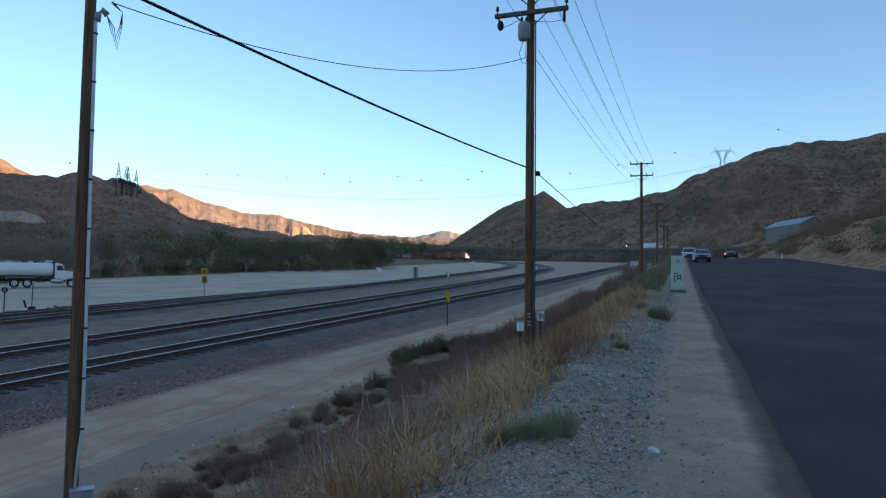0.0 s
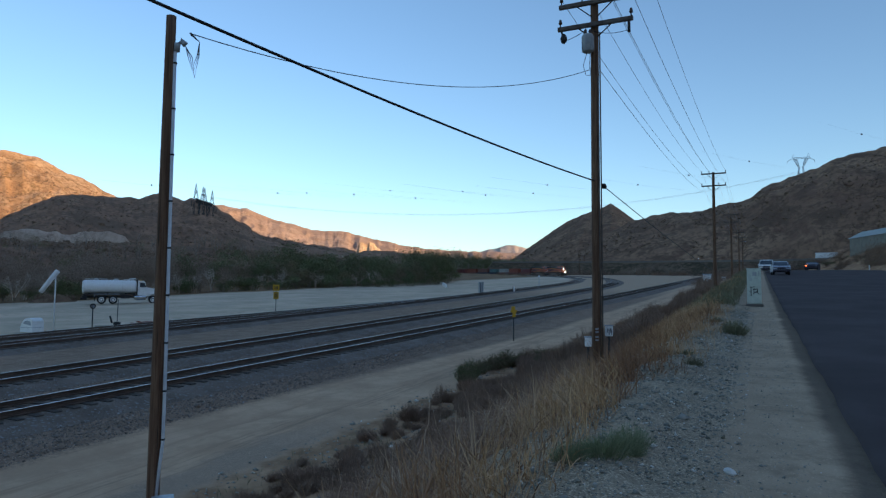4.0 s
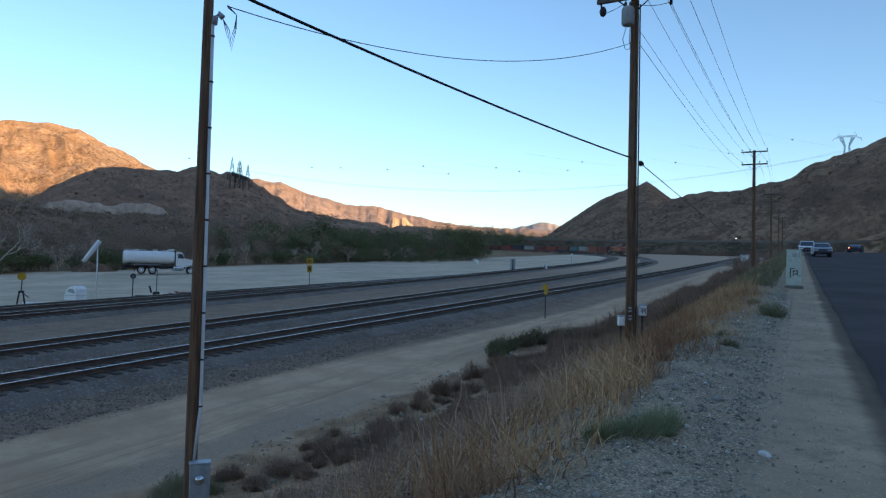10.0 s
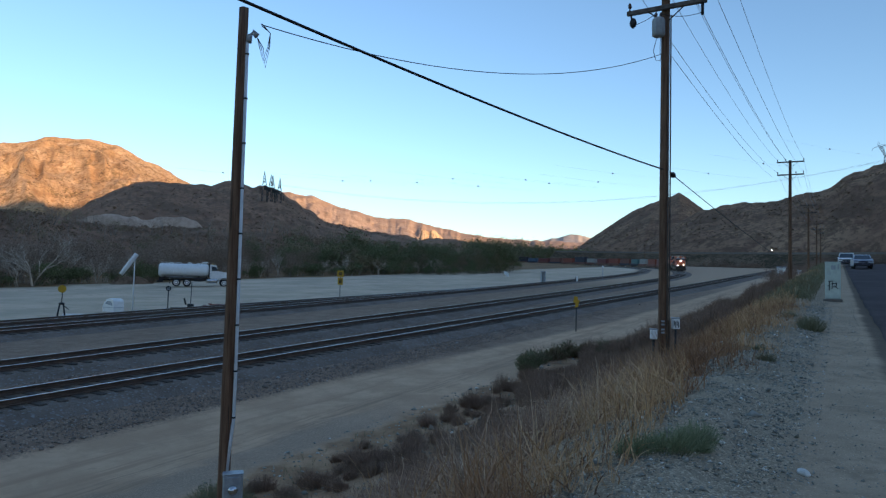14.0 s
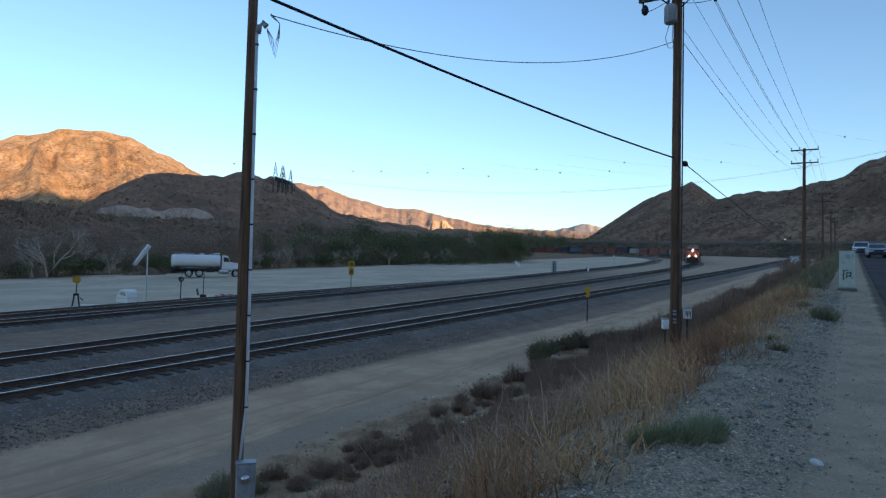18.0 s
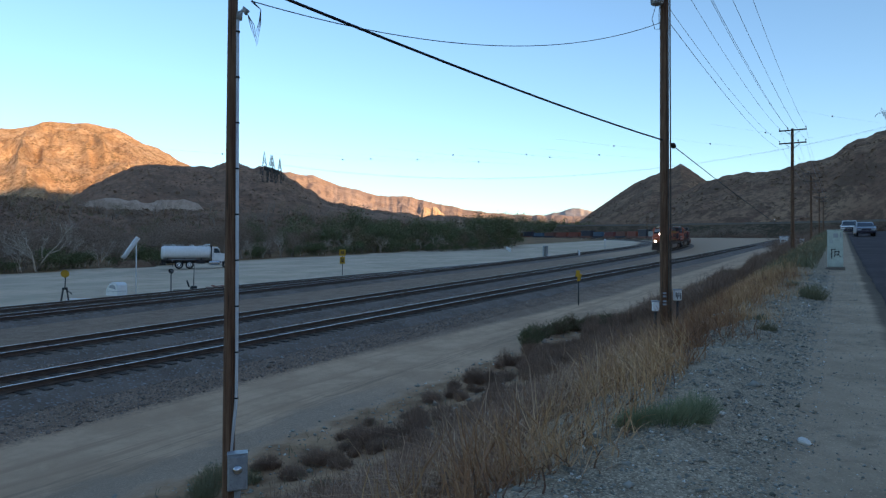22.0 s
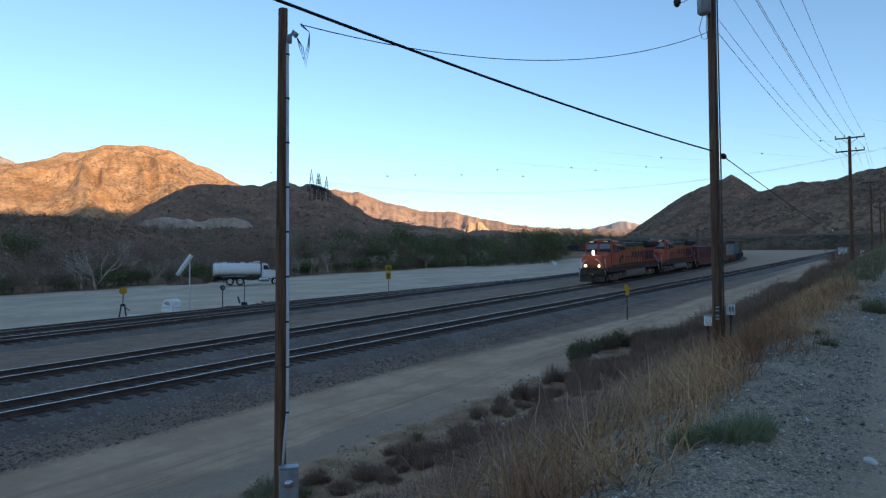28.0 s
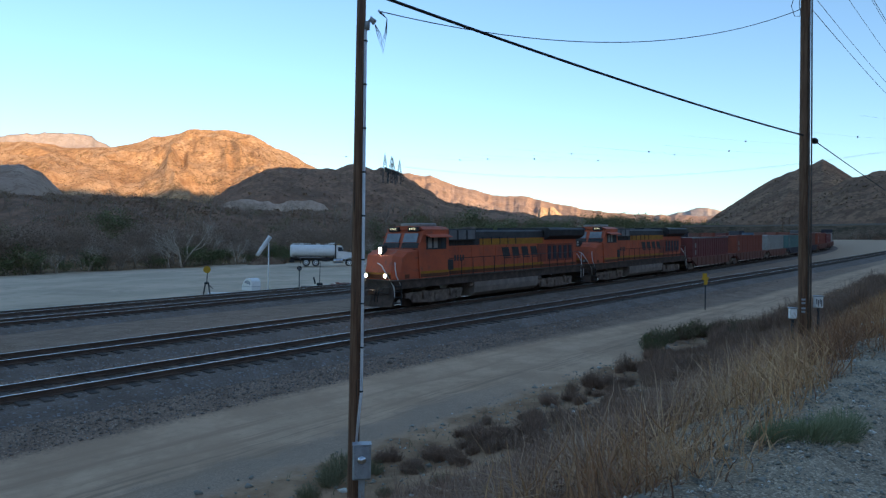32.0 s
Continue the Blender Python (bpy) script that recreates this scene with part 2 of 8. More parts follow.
    c = m.mix(m.math("MULTIPLY", m.math("MULTIPLY", m.ramp(b, 10.8, 11.4), m.ramp(b, 15.0, 14.4)), m.ramp(m.noise(p, 2.6, 5.0, 0.75), 0.56, 0.72, 0.0, 0.6)), c, (0.27, 0.235, 0.2))
    # ballast reaches from the near track's shoulder to the yard track, which bends away
    inner = m.math("ADD", wobb, m.math("MULTIPLY", m.math("MAXIMUM", m.math("SUBTRACT", m.math("MINIMUM", a, 46.0), 18.0), 0.0), 0.065))
    bend = m.math("MAXIMUM", m.math("SUBTRACT", a, 80.0), 0.0)
    outer = m.math("SUBTRACT", wob, m.math("MULTIPLY", m.math("MULTIPLY", bend, bend), 0.00085))
    c = m.mix(m.ramp(inner, 15.2, 15.8), c, m.mix(m.ramp(a, 85.0, 135.0, 0.0, 0.9), ballast, (0.34, 0.305, 0.265)))
    c = m.mix(m.ramp(outer, 39.8, 41.6), c, lot)
    c = m.mix(m.ramp(m.math("ADD", wob, m.math("MULTIPLY", m.math("SUBTRACT", big, 0.5), 22.0)), 88.0, 94.0), c, brush)
    m.color(m.mix(1.0, c, (1.52, 1.17, 0.90), "MULTIPLY"))
    h = m.math("ADD", m.math("MULTIPLY", m.voronoi(p, 30.0), 0.22), m.math("ADD", m.math("MULTIPLY", m.voronoi(p, 75.0), 0.3), m.math("MULTIPLY", fine, 0.8)))
    m.bump(h, 0.6, 0.05)
    return m.mat


def hill_material(name, c0, c1, c2, scrub, cover=0.5, scale=1.0, relief=0.8, fine=0.7, fall=-24.0):
    """Dry slopes: bare earth in streaks, darker brush in the hollows and along the drainage lines."""
    m = Nodes(name, 0.95, 0.0, 0.05)
    p = m.pos()
    turned = m.node("VectorRotate")
    turned.rotation_type = "Z_AXIS"
    m.put(turned.inputs["Vector"], p)
    turned.inputs["Angle"].default_value = radians(fall)
    flat = m.scaled(turned.outputs[0], (1.0, 0.42, 0.8))          # stretched down the slope's fall
    big = m.noise(flat, 0.006 * scale, 6.0, 0.62, 0.8)
    mid = m.noise(flat, 0.026 * scale, 7.0, 0.68, 0.7)
    small = m.noise(flat, 0.13 * scale, 6.0, 0.72, 0.4)
    c = m.mix(m.ramp(big, 0.36, 0.62), c0, c1)
    c = m.mix(m.ramp(mid, 0.47, 0.64), c, c2)
    c = m.mix(m.ramp(small, 0.42, 0.68, 0.0, fine), c, c2)
    thick = m.math("ADD", m.math("MULTIPLY", small, 0.62), m.math("MULTIPLY", m.noise(flat, 0.017 * scale, 5.0, 0.6, 1.0), 0.55))
    c = m.mix(m.ramp(thick, 0.70 - 0.2 * cover, 0.78 - 0.2 * cover, 0.0, 0.8), c, scrub)
    line = m.math("ABSOLUTE", m.math("SUBTRACT", m.noise(flat, 0.012 * scale, 5.0, 0.6, 1.2), 0.5))
    c = m.mix(m.ramp(line, 0.0, 0.022, 0.55, 0.0), c, scrub)
    m.color(c)
    m.bump(m.math("ADD", mid, m.math("MULTIPLY", small, 0.45)), relief, 6.0 / scale)
    return m.mat


MAT = {}


def mats():
    M = MAT
    M["earth"] = ground_material()
    m = Nodes("asphalt", 0.95, 0, 0.08)
    p = m.pos()
    m.color(m.mix(m.ramp(m.noise(p, 0.4, 5.0), 0.35, 0.7), (0.074, 0.057, 0.056), (0.10, 0.08, 0.078)))
    m.bump(m.noise(p, 60.0, 3.0), 0.5, 0.01)
    M["asphalt"] = m.mat
    m = Nodes("ballast", 0.95, 0, 0.15)
    p = m.pos()
    v = m.node("SeparateColor")
    m.link(m.voronoi(p, 15.0, "Color"), v.inputs[0])
    c = m.mix(m.ramp(m.noise(p, 0.7, 5.0), 0.3, 0.7), (0.17, 0.128, 0.10), (0.25, 0.195, 0.157))
    m.color(m.mix(m.ramp(v.outputs[0], 0.85, 0.97), c, (0.28, 0.265, 0.25)))
    m.bump(m.voronoi(p, 15.0), 0.9, 0.06)
    M["ballast"] = m.mat
    m = Nodes("stone", 0.9, 0, 0.2)
    r = m.island()
    c = m.mix(r, (0.215, 0.20, 0.165), (0.39, 0.37, 0.315))
    m.color(m.mix(m.ramp(r, 0.90, 0.95), c, (0.72, 0.69, 0.62)))
    M["stone"] = m.mat
    m = Nodes("clod", 0.95, 0, 0.1)
    m.color(m.mix(m.island(), (0.13, 0.118, 0.092), (0.23, 0.21, 0.165)))
    M["clod"] = m.mat
    m = Nodes("ballast_stone", 0.9, 0, 0.2)
    r = m.island()
    c = m.mix(r, (0.175, 0.138, 0.113), (0.30, 0.245, 0.205))
    m.color(m.mix(m.ramp(r, 0.96, 0.98), c, (0.4, 0.38, 0.35)))
    M["ballast_stone"] = m.mat
    M["pale_rock"] = worn("pale_rock", (0.62, 0.6, 0.56), (0.75, 0.74, 0.7), 6, 0.85)
    # metal and timber
    M["rail_side"] = worn("rail_side", (0.085, 0.056, 0.042), (0.125, 0.082, 0.06), 2, 0.8)
    M["rail_head"] = worn("rail_head", (0.68, 0.67, 0.67), (0.54, 0.53, 0.53), 3, 0.33, 1.0, 0.05)
    m = Nodes("tie", 0.9, 0, 0.15)
    r = m.random()
    p = m.pos(False)
    c = m.mix(r, (0.075, 0.06, 0.05), (0.13, 0.108, 0.09))
    m.color(m.mix(m.ramp(m.noise(m.scaled(p, (1, 12, 1)), 2.0), 0.45, 0.7), c, (0.13, 0.115, 0.1)))
    m.bump(m.noise(m.scaled(p, (1, 14, 14)), 2.0), 0.5, 0.02)
    M["tie"] = m.mat
    m = Nodes("pole_wood", 0.85, 0, 0.2)
    p = m.pos(False)
    g = m.noise(m.scaled(p, (9, 9, 0.5)), 2.0, 6.0, 0.7)
    c = m.mix(m.ramp(g, 0.35, 0.68), (0.115, 0.06, 0.037), (0.235, 0.138, 0.085))
    m.color(m.mix(m.ramp(m.noise(m.scaled(p, (25, 25, 0.35)), 2.0, 3.0), 0.62, 0.68), c, (0.05, 0.036, 0.028)))
    m.bump(g, 0.7, 0.03)
    M["pole_wood"] = m.mat
    M["arm_wood"] = worn("arm_wood", (0.10, 0.08, 0.07), (0.17, 0.14, 0.12), 5, 0.85, bump=0.4)
    M["dark_steel"] = worn("dark_steel", (0.03, 0.03, 0.032), (0.055, 0.05, 0.048), 6, 0.6, 0.3)
    M["cable"] = worn("cable", (0.018, 0.018, 0.02), (0.03, 0.03, 0.03), 8, 0.6)
    M["wire"] = worn("wire", (0.34, 0.34, 0.36), (0.42, 0.42, 0.44), 8, 0.5, 0.0)
    M["galvanised"] = worn("galvanised", (0.42, 0.45, 0.48), (0.30, 0.33, 0.36), 7, 0.5, 0.5, grime=(0.24, 0.25, 0.26))
    M["can_grey"] = worn("can_grey", (0.42, 0.44, 0.45), (0.33, 0.35, 0.36), 5, 0.5)
    M["pvc"] = worn("pvc", (0.70, 0.71, 0.72), (0.58, 0.60, 0.62), 4, 0.5)
    M["porcelain"] = worn("porcelain", (0.07, 0.04, 0.03), (0.10, 0.06, 0.05), 5, 0.25)
    M["white_paint"] = worn("white_paint", (0.86, 0.86, 0.84), (0.78, 0.78, 0.75), 3, 0.45, grime=(0.62, 0.61, 0.57))
    M["sign_yellow"] = worn("sign_yellow", (0.62, 0.36, 0.03), (0.5, 0.28, 0.03), 5, 0.5)
    M["sign_ink"] = worn("sign_ink", (0.03, 0.03, 0.03), (0.05, 0.05, 0.05), 6, 0.6)
    M["tyre"] = worn("tyre", (0.018, 0.018, 0.019), (0.04, 0.038, 0.035), 6, 0.85)
    M["chrome"] = worn("chrome", (0.65, 0.66, 0.68), (0.5, 0.5, 0.52), 4, 0.25, 1.0)
    M["glass_dark"] = worn("glass_dark", (0.05, 0.06, 0.075), (0.07, 0.085, 0.10), 2, 0.08, 0.0, 0.0, 0.6)
    # train
    M["loco_orange"] = worn("loco_orange", (0.56, 0.122, 0.052), (0.42, 0.098, 0.05), 0.7, 0.55, grime=(0.26, 0.095, 0.062))
    M["loco_black"] = worn("loco_black", (0.036, 0.033, 0.033), (0.06, 0.055, 0.053), 2, 0.6)
    M["loco_yellow"] = worn("loco_yellow", (0.44, 0.20, 0.02), (0.32, 0.14, 0.02), 2, 0.55, grime=(0.17, 0.08, 0.03))
    M["loco_frame"] = worn("loco_frame", (0.13, 0.095, 0.075), (0.25, 0.19, 0.15), 2.5, 0.9)
    M["loco_tank"] = worn("loco_tank", (0.19, 0.152, 0.125), (0.28, 0.225, 0.19), 1.5, 0.75)
    M["headlight"] = glow("headlight", (1.0, 0.80, 0.58), 40.0)
    M["number_lit"] = glow("number_lit", (0.95, 0.85, 0.5), 0.45)
    M["tail_red"] = glow("tail_red", (1.0, 0.16, 0.05), 2.5)
    M["car_light"] = glow("car_light", (1.0, 0.95, 0.85), 12.0)
    for n, c in (("maroon", (0.19, 0.05, 0.045)), ("rust_red", (0.27, 0.07, 0.042)), ("cream", (0.36, 0.35, 0.32)), ("teal", (0.12, 0.21, 0.20)), ("brown_red", (0.20, 0.08, 0.056)),
                 ("steel_blue", (0.09, 0.14, 0.20)), ("car_dark", (0.05, 0.045, 0.06)), ("car_grey", (0.2, 0.2, 0.2))):
        M[n] = worn(n, c, tuple(v * 0.72 for v in c), 1.0, 0.6, grime=tuple(v * 0.45 + 0.02 for v in c))
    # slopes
    # low sun brightens the first slope's base colour, shade deepens the browns below
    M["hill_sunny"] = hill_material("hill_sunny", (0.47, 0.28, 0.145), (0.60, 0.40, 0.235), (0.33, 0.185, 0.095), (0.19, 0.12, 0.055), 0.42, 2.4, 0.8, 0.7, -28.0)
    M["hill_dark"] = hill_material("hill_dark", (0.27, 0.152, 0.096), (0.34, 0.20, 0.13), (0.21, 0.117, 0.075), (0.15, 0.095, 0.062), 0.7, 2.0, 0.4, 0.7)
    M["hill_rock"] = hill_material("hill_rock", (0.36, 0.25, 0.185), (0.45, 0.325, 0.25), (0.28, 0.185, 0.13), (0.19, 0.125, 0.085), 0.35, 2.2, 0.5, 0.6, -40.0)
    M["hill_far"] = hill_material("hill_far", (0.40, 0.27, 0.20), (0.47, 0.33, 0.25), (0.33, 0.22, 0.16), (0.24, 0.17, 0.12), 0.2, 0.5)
    # distance haze is mixed into this colour, so it is whiter than bare earth
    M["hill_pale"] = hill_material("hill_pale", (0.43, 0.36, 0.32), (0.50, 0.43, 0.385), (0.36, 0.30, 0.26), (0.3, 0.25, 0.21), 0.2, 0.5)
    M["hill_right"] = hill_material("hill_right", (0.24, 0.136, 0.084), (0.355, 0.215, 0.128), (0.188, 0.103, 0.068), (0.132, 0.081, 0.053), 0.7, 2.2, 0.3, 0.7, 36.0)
    M["bank_pale"] = hill_material("bank_pale", (0.46, 0.34, 0.255), (0.54, 0.41, 0.315), (0.38, 0.275, 0.205), (0.32, 0.225, 0.165), 0.1, 4.0)
    M["cliff"] = hill_material("cliff", (0.50, 0.34, 0.21), (0.60, 0.43, 0.28), (0.36, 0.24, 0.15), (0.26, 0.18, 0.11), 0.1, 3.0)
    # plants
    M["grass_straw"] = leafy("grass_straw", (0.44, 0.24, 0.115), (0.72, 0.47, 0.26), (0.31, 0.155, 0.08))
    M["stalk"] = leafy("stalk", (0.36, 0.21, 0.12), (0.70, 0.50, 0.33), (0.32, 0.18, 0.11))
    M["twig_dark"] = leafy("twig_dark", (0.19, 0.125, 0.092), (0.31, 0.21, 0.155), (0.24, 0.155, 0.112))
    M["scrub_green"] = leafy("scrub_green", (0.095, 0.11, 0.055), (0.155, 0.17, 0.08), (0.13, 0.115, 0.06))
    M["herb_green"] = leafy("herb_green", (0.21, 0.235, 0.125), (0.31, 0.33, 0.19), (0.25, 0.25, 0.15))
    M["sage"] = leafy("sage", (0.17, 0.165, 0.095), (0.25, 0.235, 0.145), (0.19, 0.16, 0.095))
    M["leaf_green"] = leafy("leaf_green", (0.12, 0.14, 0.068), (0.205, 0.225, 0.105), (0.185, 0.165, 0.09))
    M["leaf_olive"] = leafy("leaf_olive", (0.18, 0.16, 0.088), (0.28, 0.24, 0.135), (0.25, 0.195, 0.12))
    M["leaf_brown"] = leafy("leaf_brown", (0.27, 0.195, 0.145), (0.36, 0.265, 0.20), (0.29, 0.21, 0.15))
    M["litter"] = leafy("litter", (0.20, 0.115, 0.075), (0.36, 0.22, 0.135), (0.18, 0.10, 0.068))
    M["russet"] = leafy("russet", (0.25, 0.15, 0.105), (0.40, 0.26, 0.18), (0.24, 0.155, 0.11))
    M["hill_brush"] = leafy("hill_brush", (0.19, 0.122, 0.08), (0.27, 0.175, 0.115), (0.21, 0.135, 0.088))
    M["cabinet_paint"] = worn("cabinet_paint", (0.60, 0.66, 0.58), (0.50, 0.55, 0.48), 4, 0.5, grime=(0.42, 0.45, 0.39))
    M["concrete"] = worn("concrete", (0.23, 0.195, 0.165), (0.17, 0.142, 0.118), 2.0, 0.9, bump=0.3)
    M["bark"] = worn("bark", (0.24, 0.195, 0.155), (0.36, 0.30, 0.25), 4, 0.9, bump=0.5)
    M["bark_pale"] = worn("bark_pale", (0.62, 0.52, 0.42), (0.46, 0.38, 0.30), 3, 0.9, bump=0.5)


mats()


# ------------------------------------------------------------ mesh tools
class Mesh:
    """Collects vertices and faces of one part."""

    def __init__(self):
        self.v, self.f, self.s = [], [], []

    def add(self, verts, faces, smooth_faces=False):
        k = len(self.v)
        self.v += [tuple(map(float, p)) for p in verts]
        self.f += [tuple(i + k for i in face) for face in faces]
        self.s += [smooth_faces] * len(faces)
        return self

    def box(self, c, size, ch=0.02, m=None):
        """A box with chamfered edges, centre c."""
        hx, hy, hz = (s / 2 for s in size)
        ch = min(ch, hx * 0.6, hy * 0.6, hz * 0.6)
        pts, idx = [], {}
        for sx in (-1, 1):
            for sy in (-1, 1):
                for sz in (-1, 1):
                    for k in range(3):
                        p = [sx * (hx - ch), sy * (hy - ch), sz * (hz - ch)]
                        p[k] = (sx * hx, sy * hy, sz * hz)[k]
                        idx[(sx, sy, sz, k)] = len(pts)
                        pts.append(Vector(p))
        faces = []
        for k in range(3):
            i, j = (k + 1) % 3, (k + 2) % 3
            for s in (-1, 1):
                quad = []
                for q, r in ((-1, -1), (1, -1), (1, 1), (-1, 1)):
                    key = [0, 0, 0]
                    key[k], key[i], key[j] = s, q, r
                    quad.append(idx[(*key, k)])
                faces.append(quad if s > 0 else quad[::-1])
            for q in (-1, 1):
                for r in (-1, 1):
                    lo, hi = [0, 0, 0], [0, 0, 0]
                    lo[k], lo[i], lo[j] = -1, q, r
                    hi[k], hi[i], hi[j] = 1, q, r
                    faces.append([idx[(*lo, i)], idx[(*hi, i)], idx[(*hi, j)], idx[(*lo, j)]][:: (1 if q * r > 0 else -1)])
        for sx in (-1, 1):
            for sy in (-1, 1):
                for sz in (-1, 1):
                    tri = [idx[(sx, sy, sz, k)] for k in range(3)]
                    faces.append(tri if sx * sy * sz > 0 else tri[::-1])
        m = m or Matrix.Identity(4)
        return self.add([m @ p + Vector(c) if m.translation.length == 0 else m @ (p + Vector(c)) for p in pts], faces)

    def tube(self, p0, p1, r0, r1=None, n=8, cap=True):
        p0, p1 = Vector(p0), Vector(p1)
        r1 = r0 if r1 is None else r1
        d = (p1 - p0).normalized()
        e = d.orthogonal().normalized()
        g = d.cross(e)
        ring = [e * math.cos(2 * math.pi * k / n) + g * math.sin(2 * math.pi * k / n) for k in range(n)]
        verts = [p0 + q * r0 for q in ring] + [p1 + q * r1 for q in ring]
        self.add(verts, [(k, (k + 1) % n, n + (k + 1) % n, n + k) for k in range(n)], True)
        if cap:
            k0 = len(self.v) - 2 * n
            self.f += [tuple(range(k0 + n - 1, k0 - 1, -1)), tuple(range(k0 + n, k0 + 2 * n))]
            self.s += [False, False]
        return self

    def pipe(self, pts, r, n=6, r_end=None):
        """A tube along a line of points."""
        pts = [Vector(p) for p in pts]
        r_end = r if r_end is None else r_end
        k0, rings = len(self.v), []
        for i, p in enumerate(pts):
            d = (pts[min(i + 1, len(pts) - 1)] - pts[max(i - 1, 0)]).normalized()
            ref = Vector((0, 0, 1)) if abs(d.z) < 0.9 else Vector((1, 0, 0))
            e = d.cross(ref).normalized()
            g = d.cross(e)
            rr = r + (r_end - r) * i / max(len(pts) - 1, 1)
            rings += [tuple(p + (e * math.cos(2 * math.pi * k / n) + g * math.sin(2 * math.pi * k / n)) * rr) for k in range(n)]
        faces = [(i * n + k, i * n + (k + 1) % n, (i + 1) * n + (k + 1) % n, (i + 1) * n + k) for i in range(len(pts) - 1) for k in range(n)]
        faces += [tuple(range(n - 1, -1, -1)), tuple(range((len(pts) - 1) * n, len(pts) * n))]
        return self.add(rings, faces, True)

    def prism(self, outline, x0, x1, axis=0):
        """A closed outline of (u, w) pushed along an axis from x0 to x1."""
        n = len(outline)

        def place(x, u, w):
            return ((x, u, w), (u, x, w), (u, w, x))[axis]
        verts = [place(x0, *p) for p in outline] + [place(x1, *p) for p in outline]
        faces = [(k, (k + 1) % n, n + (k + 1) % n, n + k) for k in range(n)] + [tuple(range(n - 1, -1, -1)), tuple(range(n, 2 * n))]
        return self.add(verts, faces)

    def lathe(self, profile, n=16, m=None):
        """Rings of (radius, height) round z."""
        m = m or Matrix.Identity(4)
        verts = [m @ Vector((r * math.cos(2 * math.pi * k / n), r * math.sin(2 * math.pi * k / n), z)) for r, z in profile for k in range(n)]
        faces = [(i * n + k, i * n + (k + 1) % n, (i + 1) * n + (k + 1) % n, (i + 1) * n + k) for i in range(len(profile) - 1) for k in range(n)]
        self.add(verts, faces, True)
        self.f += [tuple(range(len(self.v) - len(verts) + n - 1, len(self.v) - len(verts) - 1, -1)), tuple(range(len(self.v) - n, len(self.v)))]
        self.s += [False, False]
        return self

    def data(self, name, material):
        me = bpy.data.meshes.new(name)
        me.from_pydata(self.v, [], self.f)
        me.polygons.foreach_set("use_smooth", self.s)
        me.materials.append(material)
        me.update()
        if len(self.f) < 60000:
            bm = bmesh.new()
            bm.from_mesh(me)
            bmesh.ops.recalc_face_normals(bm, faces=bm.faces)
            bm.to_mesh(me)
            bm.free()
        return me


def part(name, mesh, material, parent=None, label=""):
    """Links a Mesh as one object, under a thing or a part."""
    ob = new(name, mesh.data(name, MAT[material]) if isinstance(mesh, Mesh) else mesh)
    ob.parent = parent
    return tagged(ob, label)


def thing(name, label, category, m=None, group="", kind=""):
    ob = new(name)
    ob.empty_display_size = 0.2
    if m is not None:
        ob.matrix_basis = m
    return tagged(ob, label, category, group, kind)


def solo(name, mesh, material, label, category="", group="", kind="", m=None):
    ob = part(name, mesh, material)
    if m is not None:
        ob.matrix_basis = m
    return tagged(ob, label, category, group, kind)


def grid_mesh(name, X, Y, Z, material, smooth_faces=True):
    """A sheet over arrays of places."""
    r, c = X.shape
    me = bpy.data.meshes.new(name)
    co = np.stack([X, Y, Z], -1).reshape(-1, 3)
    i = np.arange(r - 1)[:, None] * c + np.arange(c - 1)[None, :]
    quads = np.stack([i, i + 1, i + c + 1, i + c], -1).reshape(-1, 4)
    me.vertices.add(len(co))
    me.vertices.foreach_set("co", co.ravel())
    me.loops.add(quads.size)
    me.loops.foreach_set("vertex_index", quads.ravel())
    me.polygons.add(len(quads))
    me.polygons.foreach_set("loop_start", np.arange(len(quads)) * 4)
    me.polygons.foreach_set("use_smooth", np.full(len(quads), smooth_faces))
    me.materials.append(MAT[material])
    me.update(calc_edges=True)
    me.validate()
    return me


# ------------------------------------------------------------ ground
def spaced(marks):
    out = []
    for (lo, step), (hi, _) in zip(marks, marks[1:]):
        out += list(np.arange(lo, hi, step))
    return np.array(out + [marks[-1][0]])


def build_ground():
    A = spaced([(-4600, 400), (-600, 60), (-120, 12), (-12, 0.35), (45, 0.8), (110, 3), (260, 12), (600, 80), (1400, 400), (4600, 0)])
    B = spaced([(-4600, 400), (-600, 60), (-120, 8), (-34, 1.4), (-16, 0.5), (-1.2, 0.22), (16.5, 0.8), (46, 2.5), (130, 10), (300, 60), (900, 400), (4600, 0)])
    AA, BB = np.meshgrid(A, B, indexing="ij")
    Z = ground_z(AA, BB)
    X, Y = xy(AA, BB)
    # normals face up
    ob = new("ground", grid_mesh("ground", X[:, ::-1], Y[:, ::-1], Z[:, ::-1], "earth"))
    tagged(ob, "pale dirt, gravel and dry soil of the valley floor", "ground", kind="structure")
    # asphalt road with a slightly raised, ragged edge
    A = spaced([(-60, 4), (-8, 0.4), (40, 1.2), (150, 8), (420, 0)])
    B = np.array([-15.4, -12, -9, -6, -3, -1.6, -1.05, -0.86, -0.80])
    AA, BB = np.meshgrid(A, B, indexing="ij")
    edge = (fbm(AA * 0.8, AA * 0, 21) - 0.47) * 0.12
    BB = BB + np.where(BB > -1.1, edge, 0)
    Z = road_z(AA) + np.array([0.0, 0.05, 0.07, 0.07, 0.05, 0.035, 0.03, 0.02, -0.1])[None, :]
    far = smooth(130, 260, AA)
    Z = Z * (1 - far) + (rail_z(AA) + 2.03) * far
    X, Y = xy(AA, BB)
    ob = new("road", grid_mesh("road", X[:, ::-1], Y[:, ::-1], Z[:, ::-1], "asphalt"))
    tagged(ob, "dark fresh asphalt road with a worn edge", "road", kind="structure")


build_ground()


# ------------------------------------------------------------ hills
SLOPES = {}


